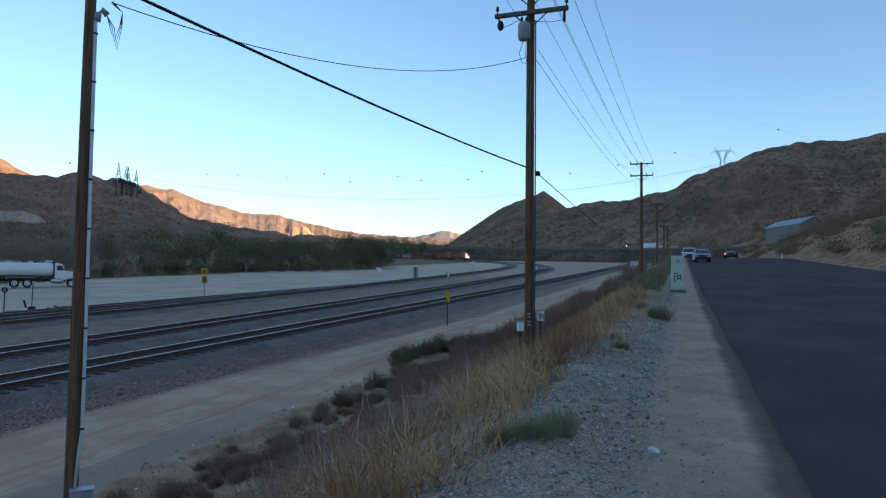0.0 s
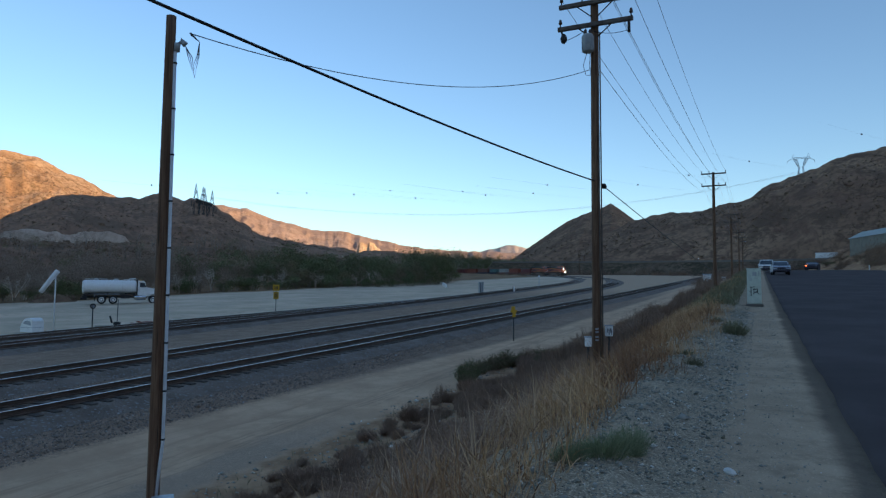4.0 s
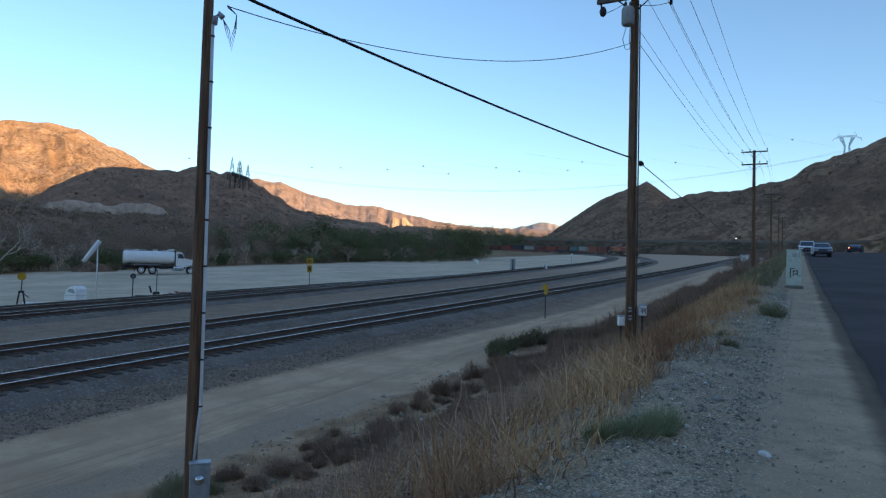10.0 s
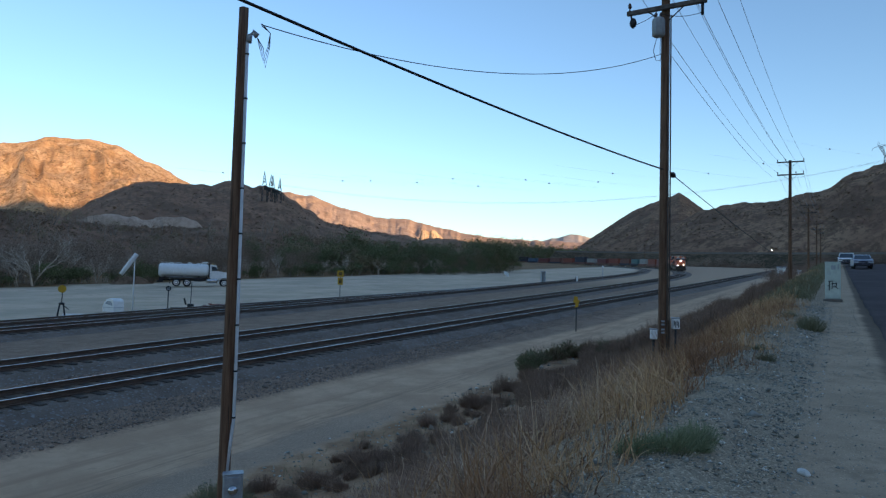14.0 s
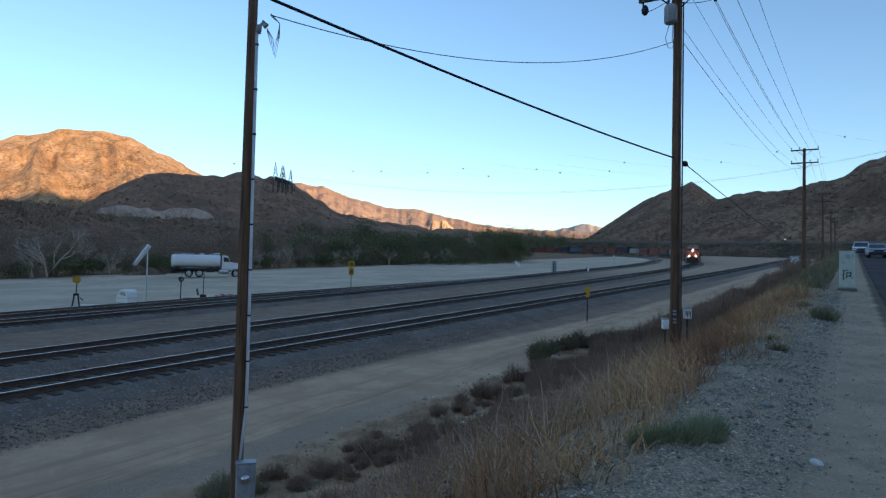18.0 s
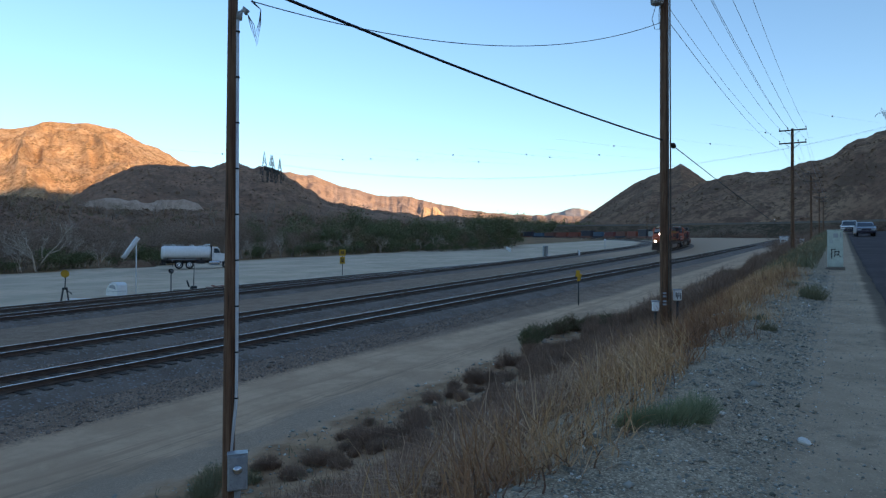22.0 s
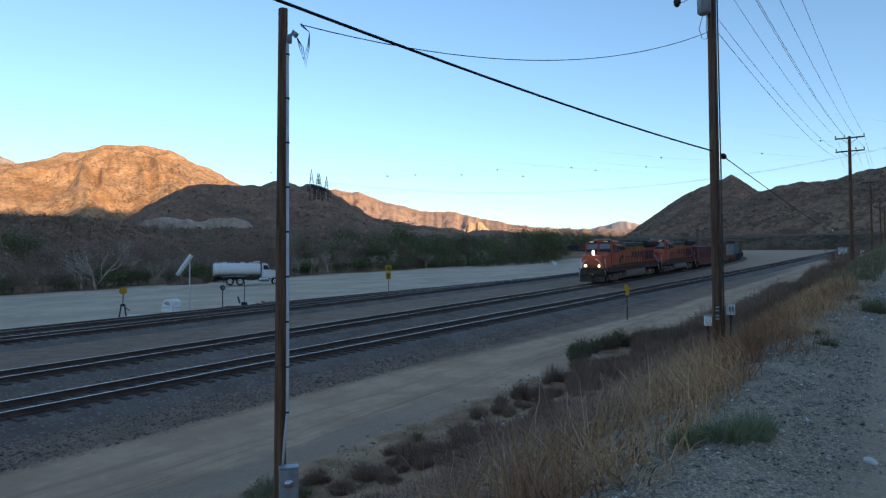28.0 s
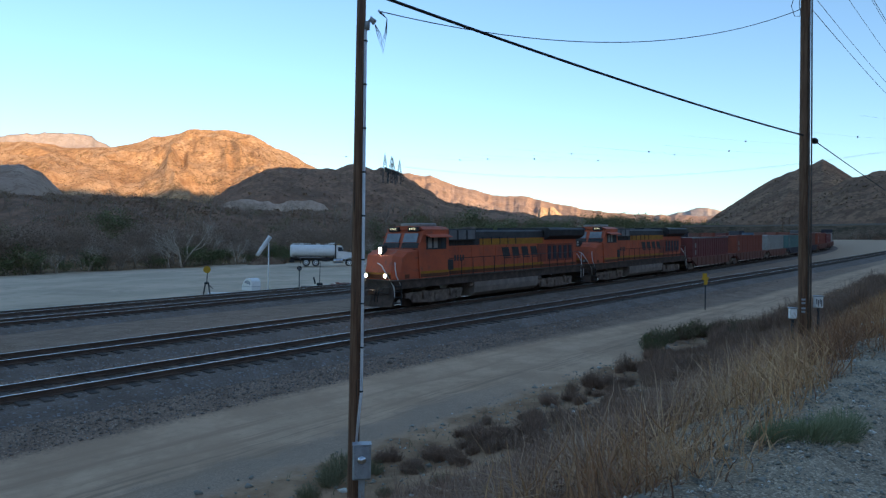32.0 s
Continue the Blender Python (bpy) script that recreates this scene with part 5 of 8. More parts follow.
    runs.append((c2 + Vector((0.15, 0, 8.25)), tops[0] + ACROSS * 1.2 + Vector((0.0, 0, -1.9)), 0.5))
    for p0, p1, sag in runs:
        solo("power_line", Mesh().pipe(sagged(p0, p1, sag, 20), 0.009, 5), "wire", "thin bare power line between timber poles", "power line", "power lines")
    # the heavy cable that crosses to the tall pole, and its tail beyond
    q = c2 + Vector((-0.1, -0.12, 4.88))
    far_end = q + (Vector((-2.02, 8.42, 4.95)) - q) * 2.3 + Vector((0, 0, 0.9))
    solo("heavy_cable", Mesh().pipe(sagged(far_end, q, 0.45, 40), 0.022, 8), "cable", "thick black cable slung to the tall pole", "cable")
    tail = thing("guy_wire", "dark wire with a clamp running from the tall pole", "cable")
    q3 = c2 + Vector((0.19, -0.02, 4.77))
    x, y = xy(73.9, 4.05)
    end = Vector((x, y, gz(73.9, 4.05) + 1.9))
    part("strand", Mesh().pipe(sagged(q3, end, 0.15, 16), 0.014, 6), "cable", tail)
    d = (end - q3).normalized()
    part("clamp", Mesh().lathe([(0.02, 0), (0.06, 0.05), (0.085, 0.16), (0.07, 0.3), (0.02, 0.38)], 10, Matrix.Translation(q3 + d * 0.02) @ d.to_track_quat("Z", "Y").to_matrix().to_4x4()), "cable", tail)
    s = Vector((-3.22, 10.52, 0)) + right * 0.33 + Vector((0.0, -0.07, 5.62))
    solo("service_wire", Mesh().pipe(sagged(s, c2 + Vector((-0.17, -0.12, 8.22)), 0.69, 24), 0.009, 5), "cable", "thin black service wire sagging between the poles", "wire")


build_poles()


# ------------------------------------------------------------ beside the tracks
def place(a, b, up=0.0, turn=0.0):
    x, y = xy(a, b)
    return pose(x, y, gz(a, b) + up, 0, 0, turn)


def post_sign(a, b, post_h, plates, label, cat="sign", r=0.03):
    """A thin post with plates that face down the line towards the camera."""
    m = place(a, b)
    x, y = m.translation.x, m.translation.y
    t = thing("track_sign", label, cat, m @ pose(0, 0, 0, 0, 0, -math.degrees(math.atan2(x, y))))
    part("post", Mesh().tube((0, 0, -0.3), (0, 0, post_h), r, n=8), "dark_steel", t)
    for outline, mat, z in plates:
        part("plate", Mesh().prism([(u, z + w) for u, w in outline], -0.055, -0.035, axis=1), mat, t)
    return t


def bolt_plate(s):
    return [(-0.30 * s, -0.05 * s), (-0.08 * s, -0.12 * s), (-0.12 * s, -0.5 * s), (0.16 * s, -0.45 * s), (0.2 * s, -0.1 * s), (0.32 * s, 0.1 * s), (0.1 * s, 0.16 * s), (0.14 * s, 0.42 * s), (-0.2 * s, 0.45 * s), (-0.22 * s, 0.1 * s)]


def square(w, h):
    return [(-w / 2, -h / 2), (w / 2, -h / 2), (w / 2, h / 2), (-w / 2, h / 2)]


def disc(r, n=16):
    return [(r * math.cos(2 * math.pi * k / n), r * math.sin(2 * math.pi * k / n)) for k in range(n)]


def switch_stand(a, b, label, yellow=True):
    m = place(a, b, 0.1)
    x, y = m.translation.x, m.translation.y
    t = thing("switch_stand", label, "switch stand", m @ pose(0, 0, 0, 0, 0, -math.degrees(math.atan2(x, y))), group="switch stands")
    legs = Mesh()
    if not yellow:
        legs.box((0, 0, 0.12), (0.5, 0.4, 0.34), 0.06)
        legs.tube((-0.35, 0, 0.2), (-0.5, 0, 0.75), 0.07, n=6)
    for sx in (-1, 1) if yellow else ():
        for sy in (-1, 1):
            legs.tube((sx * 0.26, sy * 0.24, -0.1), (sx * 0.1, sy * 0.1, 0.95), 0.05, n=6)
    if yellow:
        legs.box((0, 0, 0.98), (0.34, 0.34, 0.14), 0.03)
    part("tripod", legs, "dark_steel", t)
    part("base_timber", Mesh().box((-0.4, 0, -0.06), (2.2, 0.26, 0.16), 0.02), "tie", t)
    part("mast", Mesh().tube((0, 0, 1.0 if yellow else 0.2), (0.03, 0, 2.0), 0.03, n=8), "dark_steel", t)
    if yellow:
        part("target", Mesh().prism([(u, 1.95 + w) for u, w in disc(0.25)], -0.05, -0.03, axis=1), "sign_yellow", t, "faded yellow target disc")
    if yellow:
        part("lever", Mesh().tube((0.1, -0.1, 0.9), (0.42, -0.2, 0.6), 0.03, n=6), "dark_steel", t)
    return t


def windsock(a, b):
    m = place(a, b)
    t = thing("windsock", "white windsock hanging from a thin white mast", "windsock", m @ pose(0, 0, 0, 0, 0, 25))
    part("mast", Mesh().tube((0, 0, -0.3), (0, 0, 4.4), 0.05, 0.04, n=8), "white_paint", t)
    prof = [(0.17, 0), (0.20, 0.05), (0.20, 0.8), (0.185, 1.5), (0.17, 1.85)]
    part("sleeve", Mesh().lathe(prof, 16, pose(0.12, -0.05, 4.35, 0, 0, 0) @ pose(0, 0, 0, 0, 180 + 33, 0) @ Matrix.Diagonal((0.85, 0.85, 1, 1))), "white_paint", t, "white cloth sleeve")
    part("ring", Mesh().tube((0, 0, 4.3), (0.2, -0.05, 4.35), 0.02, n=6), "dark_steel", t)


def white_cover(a, b):
    """A low white moulded cover with a rounded top and slanted front."""
    t = thing("equipment_cover", "white moulded equipment cover with a rounded top", "cover", place(a, b, 0, 31.0 - 60) @ Matrix.Scale(0.85, 4))
    out = [(-0.75, 0.0), (0.75, 0.0), (0.75, 0.55), (0.72, 0.92), (0.5, 1.12), (0.1, 1.18), (-0.25, 1.1), (-0.55, 0.8), (-0.75, 0.45)]
    part("shell", Mesh().prism(out, -0.5, 0.5, axis=1), "white_paint", t)
    part("rim", Mesh().prism([(u * 1.03, 0.38 + 0.03 * k) for u, k in ((-0.75, 0), (0.75, 0), (0.75, 1), (-0.75, 1))], -0.53, 0.53, axis=1), "galvanised", t)
    part("side_panel", Mesh().prism([(u * 0.72, 0.52 + (w - 0.5) * 0.66) for u, w in out[2:8]], -0.515, -0.5, axis=1), "galvanised", t)
    part("foot", Mesh().box((-0.6, -0.2, -0.02), (0.2, 0.5, 0.12), 0.02), "dark_steel", t)


def build_trackside():
    post_sign(39.0, 13.7, 2.05, [(bolt_plate(0.72), "sign_yellow", 1.82)], "faded yellow jagged sign on a thin post by the dirt road")
    t = post_sign(51.6, 42.6, 2.9, [(square(0.62, 0.62), "sign_yellow", 2.55), (square(0.5, 0.7), "sign_yellow", 1.8)], "two stacked faded yellow plates on a thin post")
    bars = Mesh()
    for k in range(3):
        bars.box((-0.12 + 0.12 * k, -0.06, 2.55), (0.07, 0.01, 0.32), 0.002).box((-0.1 + 0.1 * k, -0.06, 1.8), (0.06, 0.01, 0.4), 0.002)
    part("letter_bars", bars, "sign_ink", t, "dark unreadable bars")
    switch_stand(24.6, 43.6, "tripod switch stand with a faded yellow target")
    white_cover(30.1, 46.5)
    windsock(30.6, 44.9)
    post_sign(33.3, 44.5, 1.75, [(disc(0.2), "dark_steel", 1.7), (disc(0.13), "can_grey", 1.7)], "small round grey disc on a dark post", r=0.04)
    switch_stand(35.4, 44.5, "low switch stand with a thin mast", False)
    t = thing("hose_pile", "orange hoses piled beside the siding", "hoses", place(38.4, 43.2))
    rnd = random.Random(5)
    for k in range(5):
        pts = [(rnd.uniform(-1.3, 1.3), rnd.uniform(-0.4, 0.4), 0.06 + 0.07 * (k % 3)) for _ in range(5)]
        pts = [Vector(p) for p in sorted(pts)]
        part("hose", Mesh().pipe(pts, 0.07, 7), "rust_red", t)
    t = solo("pale_plank", Mesh().box((0, 0, 0.08), (2.0, 0.35, 0.12), 0.02), "white_paint", "pale plank lying beside the siding", "plank", m=place(26.7, 45.1, 0.02, 15))
    # grey signal case, marker and post at the far end of the lot
    c = thing("relay_case", "tall grey relay case by the yard track", "cabinet", place(101.6, 41.4, 0, 58))
    part("body", Mesh().box((0, 0, 1.0), (0.75, 0.6, 1.9), 0.03), "can_grey", c)
    part("roof", Mesh().box((0, 0, 1.98), (0.85, 0.72, 0.08), 0.03), "can_grey", c)
    part("door", Mesh().box((0, -0.31, 1.0), (0.62, 0.02, 1.6), 0.01), "galvanised", c)
    part("post", Mesh().tube((-0.6, -0.2, -0.2), (-0.6, -0.2, 1.9), 0.07, n=8), "dark_steel", c)
    c = thing("marker_post", "short white marker beside a dark lever", "marker", place(109.7, 38.6, 0, 58))
    part("body", Mesh().box((0.25, 0, 0.5), (0.28, 0.28, 1.05), 0.04), "white_paint", c)
    part("lever", Mesh().tube((-0.35, 0, -0.1), (-0.3, 0, 1.0), 0.06, n=6), "dark_steel", c)
    c = thing("marker_post", "thin post with a white cap by the curve", "marker", place(127.8, 39.6))
    part("post", Mesh().tube((0, 0, -0.2), (0, 0, 2.5), 0.05, n=8), "galvanised", c)
    part("cap", Mesh().lathe([(0.05, 0), (0.14, 0.06), (0.16, 0.24), (0.06, 0.34)], 10, Matrix.Translation((0, 0, 2.4))), "white_paint", c)
    for k in range(5):
        c = thing("marker_post", "short white post at the edge of the lot", "marker", place(132 + 4.2 * k, 62 + 2.2 * k, 0, 40), group="lot edge posts")
        part("body", Mesh().box((0, 0, 0.35), (0.3, 0.3, 0.8), 0.05), "white_paint", c)
    # white signal houses beyond the near track
    c = thing("signal_house", "low white signal house by the tracks", "signal house", place(192, 12.5, 0, 58))
    part("body", Mesh().box((0, 0, 1.1), (2.6, 1.8, 2.1), 0.04), "white_paint", c)
    part("roof", Mesh().prism([(-1.5, 2.15), (1.5, 2.15), (1.2, 2.4), (-1.2, 2.4)], -1.1, 1.1, axis=1), "galvanised", c)
    part("door", Mesh().box((0.5, -0.92, 1.0), (0.8, 0.03, 1.8), 0.01), "can_grey", c)
    c = thing("signal_house", "small white case by the tracks", "signal house", place(194, 8.5, 0, 58))
    part("body", Mesh().box((0, 0, 0.7), (1.1, 1.0, 1.4), 0.04), "white_paint", c)
    part("roof", Mesh().box((0, 0, 1.45), (1.25, 1.15, 0.1), 0.03), "galvanised", c)


build_trackside()


def wheel(parent, x, y, r, w, rim="white_paint"):
    sx = 1 if x > 0 else -1
    m = Mesh().lathe([(r * 0.6, -w / 2), (r * 0.94, -w / 2), (r, -w * 0.35), (r, w * 0.35), (r * 0.94, w / 2), (r * 0.6, w / 2)], 22, pose(x, y, r, 0, 90 * sx, 0))
    t = part("wheel", m, "tyre", parent)
    part("rim", Mesh().lathe([(r * 0.6, -w * 0.4), (r * 0.62, w * 0.5), (r * 0.55, w * 0.53), (r * 0.34, w * 0.47), (r * 0.22, w * 0.54), (r * 0.08, w * 0.56)], 18, pose(x, y, r, 0, 90 * sx, 0)), rim, t)
    return t


def water_truck():
    az, d = math.radians(-19.82), 96.0
    x, y = d * math.sin(az), d * math.cos(az)
    t = thing("water_truck", "white tanker truck with a rounded tank parked on the gravel lot", "truck", pose(x, y, gz(*ab(x, y)), 0, 0, -70))
    # forward is +y
    m = Mesh().box((0, 0.0, 0.9), (0.9, 8.6, 0.26), 0.03)
    m.box((0, -1.3, 1.14), (2.3, 6.1, 0.14), 0.03)
    for yy in (-3.6, -1.5, 0.6, 1.6):
        m.box((0, yy, 1.25), (2.1, 0.16, 0.26), 0.03)
    part("chassis", m, "dark_steel", t)
    squash = pose(0, 0, 2.14) @ Matrix.Diagonal((1.12, 1, 0.86, 1)) @ pose(0, 0, 0, -90, 0, 0)
    prof = [(0.1, -4.45), (0.78, -4.42), (1.0, -4.3), (1.05, -4.1), (1.05, 1.6), (1.0, 1.76), (0.7, 1.85), (0.1, 1.87)]
    tank = part("tank", Mesh().lathe(prof, 30, squash), "white_paint", t, "white elliptical water tank")
    for yy in (-4.0, -2.6, -1.2, 0.2, 1.4):
        part("band", Mesh().lathe([(1.052, yy - 0.035), (1.07, yy - 0.02), (1.07, yy + 0.02), (1.052, yy + 0.035)], 30, squash), "white_paint", tank)
    for yy in (-2.9, -0.6):
        part("manhole", Mesh().lathe([(0.3, 0), (0.3, 0.14), (0.33, 0.15), (0.33, 0.2), (0.1, 0.24)], 14, pose(0, yy, 3.0)), "white_paint", tank)
    part("fill_pipe", Mesh().pipe([(0.3, 0.95, 2.9), (0.3, 0.95, 3.2), (0.3, 1.3, 3.26), (0.3, 1.75, 3.26)], 0.09, 8), "white_paint", tank)
    for sx in (-1, 1):
        m = Mesh().pipe([(sx * 0.5, -4.1, 2.9), (sx * 0.5, -4.1, 3.18), (sx * 0.5, -1.6, 3.18), (sx * 0.5, -1.6, 2.95)], 0.03)
        m.pipe([(sx * 0.5, 0.3, 2.95), (sx * 0.5, 0.3, 3.14), (sx * 0.5, 1.5, 3.14), (sx * 0.5, 1.5, 2.9)], 0.03)
        part("top_rail", m, "white_paint", tank)
        m = Mesh().box((sx * 1.12, -1.5, 1.24), (0.1, 2.9, 0.1), 0.02)
        m.box((sx * 1.12, -3.0, 1.12), (0.1, 0.1, 0.34), 0.02)
        part("fender_rail", m, "galvanised", t)
        m = Mesh().box((sx * 1.02, 0.55, 0.95), (0.34, 1.1, 0.5), 0.05)
        part("tool_box", m, "dark_steel", t)
        part("mudflap", Mesh().box((sx * 0.95, -3.0, 0.62), (0.55, 0.03, 0.6), 0.01), "tyre", t)
    m = Mesh().box((0, -4.1, 0.8), (2.1, 0.5, 0.55), 0.06)
    for u in (-0.7, 0.0, 0.7):
        m.tube((u, -4.3, 0.7), (u, -4.55, 0.62), 0.09, n=8)
    part("spray_bar", m, "dark_steel", t)
    cab = part("cab", Mesh().prism([(1.98, 1.0), (3.05, 1.0), (3.08, 2.12), (2.8, 2.84), (2.66, 2.98), (1.98, 3.02)], -1.05, 1.05), "white_paint", t, "white truck cab")
    for sx in (-1, 1):
        x0 = sx * 1.05
        lo, hi = min(x0, x0 + sx * 0.02), max(x0, x0 + sx * 0.02)
        part("side_window", Mesh().prism([(2.22, 2.14), (2.98, 2.14), (2.76, 2.72), (2.22, 2.76)], lo, hi), "glass_dark", cab)
        part("door_seam", Mesh().prism([(2.1, 1.1), (2.13, 1.1), (2.13, 2.8), (2.1, 2.8)], lo, hi), "can_grey", cab)
        part("mirror", Mesh().box((sx * 1.32, 2.95, 2.4), (0.14, 0.1, 0.55), 0.03), "chrome", cab)
        part("exhaust_stack", Mesh().tube((sx * 0.95, 1.93, 1.1), (sx * 0.95, 1.93, 3.12), 0.06, n=10), "dark_steel", t)
        part("fuel_tank", Mesh().tube((sx * 0.98, 1.6, 0.82), (sx * 0.98, 2.95, 0.82), 0.31, n=16), "chrome", t)
        part("step", Mesh().box((sx * 1.12, 2.3, 0.5), (0.3, 0.9, 0.06), 0.02), "galvanised", t)
        part("headlight", Mesh().box((sx * 0.8, 4.44, 1.42), (0.3, 0.1, 0.24), 0.03), "glass_dark", t)
        m = Mesh()
        for k in range(7):
            v = math.pi * (k + 0.5) / 7
            m.box((0, 0, 0), (0.48, 0.36, 0.07), 0.02, Matrix.Translation((sx * 0.92, 3.84 - 0.68 * math.cos(v), 0.6 + 0.68 * math.sin(v))) @ pose(0, 0, 0, 90 - math.degrees(v), 0, 0))
        part("front_fender", m, "white_paint", t)
        for yy in (-2.18, -0.86):
            wheel(t, sx * 0.93, yy, 0.52, 0.5)
        wheel(t, sx * 0.98, 3.84, 0.52, 0.32)
    part("windscreen", Mesh().prism([(3.09, 2.16), (3.13, 2.16), (2.86, 2.78), (2.82, 2.78)], -0.95, 0.95), "glass_dark", cab)
    part("bonnet", Mesh().prism([(3.06, 1.0), (4.4, 1.0), (4.42, 1.86), (4.25, 1.98), (3.06, 2.14)], -0.7, 0.7), "white_paint", t)
    part("grille", Mesh().box((0, 4.45, 1.42), (1.0, 0.06, 0.8), 0.02), "chrome", t)
    part("bumper", Mesh().box((0, 4.5, 0.78), (2.3, 0.16, 0.34), 0.04), "chrome", t)
    part("roof_light", Mesh().box((0, 2.3, 3.06), (0.5, 0.3, 0.1), 0.03), "sign_yellow", cab)


water_truck()


def parked_car(a, b, turn, label, paint, tall=1.62, lit=None):
    """A family car or small utility, seen head on; forward is +y."""
    t = thing("parked_car", label, "car", place(a, b, 0.03, turn), group="parked cars")
    out = [(-2.25, 0.4), (2.15, 0.36), (2.3, 0.55), (2.28, 0.85), (2.1, 0.98), (1.1, 1.08), (-2.2, 1.12), (-2.3, 0.8)]
    part("body", Mesh().prism(out, -0.92, 0.92), paint, t)
    top = [(1.15, 1.05), (0.35, tall - 0.06), (0.1, tall), (-1.6, tall), (-2.0, tall - 0.12), (-2.2, 1.1)]
    cabin = Mesh()
    n = len(top)
    cabin.add([(-0.88 + 0.14 * (z > 1.3), y, z) for y, z in top] + [(0.88 - 0.14 * (z > 1.3), y, z) for y, z in top], [(k, (k + 1) % n, n + (k + 1) % n, n + k) for k in range(n)] + [tuple(range(n - 1, -1, -1)), tuple(range(n, 2 * n))])
    c = part("cabin", cabin, paint, t)
    part("windscreen", Mesh().add([(-0.8, 1.13, 1.09), (0.8, 1.13, 1.09), (0.68, 0.4, tall - 0.1), (-0.68, 0.4, tall - 0.1), (-0.8, 1.2, 1.1), (0.8, 1.2, 1.1), (0.68, 0.46, tall - 0.09), (-0.68, 0.46, tall - 0.09)], [(4, 5, 6, 7), (3, 2, 1, 0), (0, 1, 5, 4), (1, 2, 6, 5), (2, 3, 7, 6), (3, 0, 4, 7)]), "glass_dark", c)
    part("bumper", Mesh().box((0, 2.24, 0.5), (1.8, 0.2, 0.3), 0.06), "car_dark", t)
    part("grille", Mesh().box((0, 2.3, 0.76), (0.9, 0.05, 0.2), 0.02), "car_dark", t)
    for sx in (-1, 1):
        part("headlight", Mesh().box((sx * 0.68, 2.24, 0.82), (0.4 if not lit else 0.24, 0.14, 0.15), 0.04), lit if lit and sx > 0 else "chrome", t)
        part("mirror", Mesh().box((sx * 0.95, 0.85, 1.1), (0.14, 0.1, 0.12), 0.03), paint, t)
        part("side_window", Mesh().prism([(-1.7, 1.16), (0.75, 1.13), (0.2, tall - 0.12), (-1.6, tall - 0.12)], min(sx * 0.86, sx * 0.88), max(sx * 0.86, sx * 0.88)), "glass_dark", c)
        for yy in (-1.4, 1.42):
            wheel(t, sx * 0.8, yy, 0.34, 0.22, "galvanised")
    return t


MOTORWAY = []


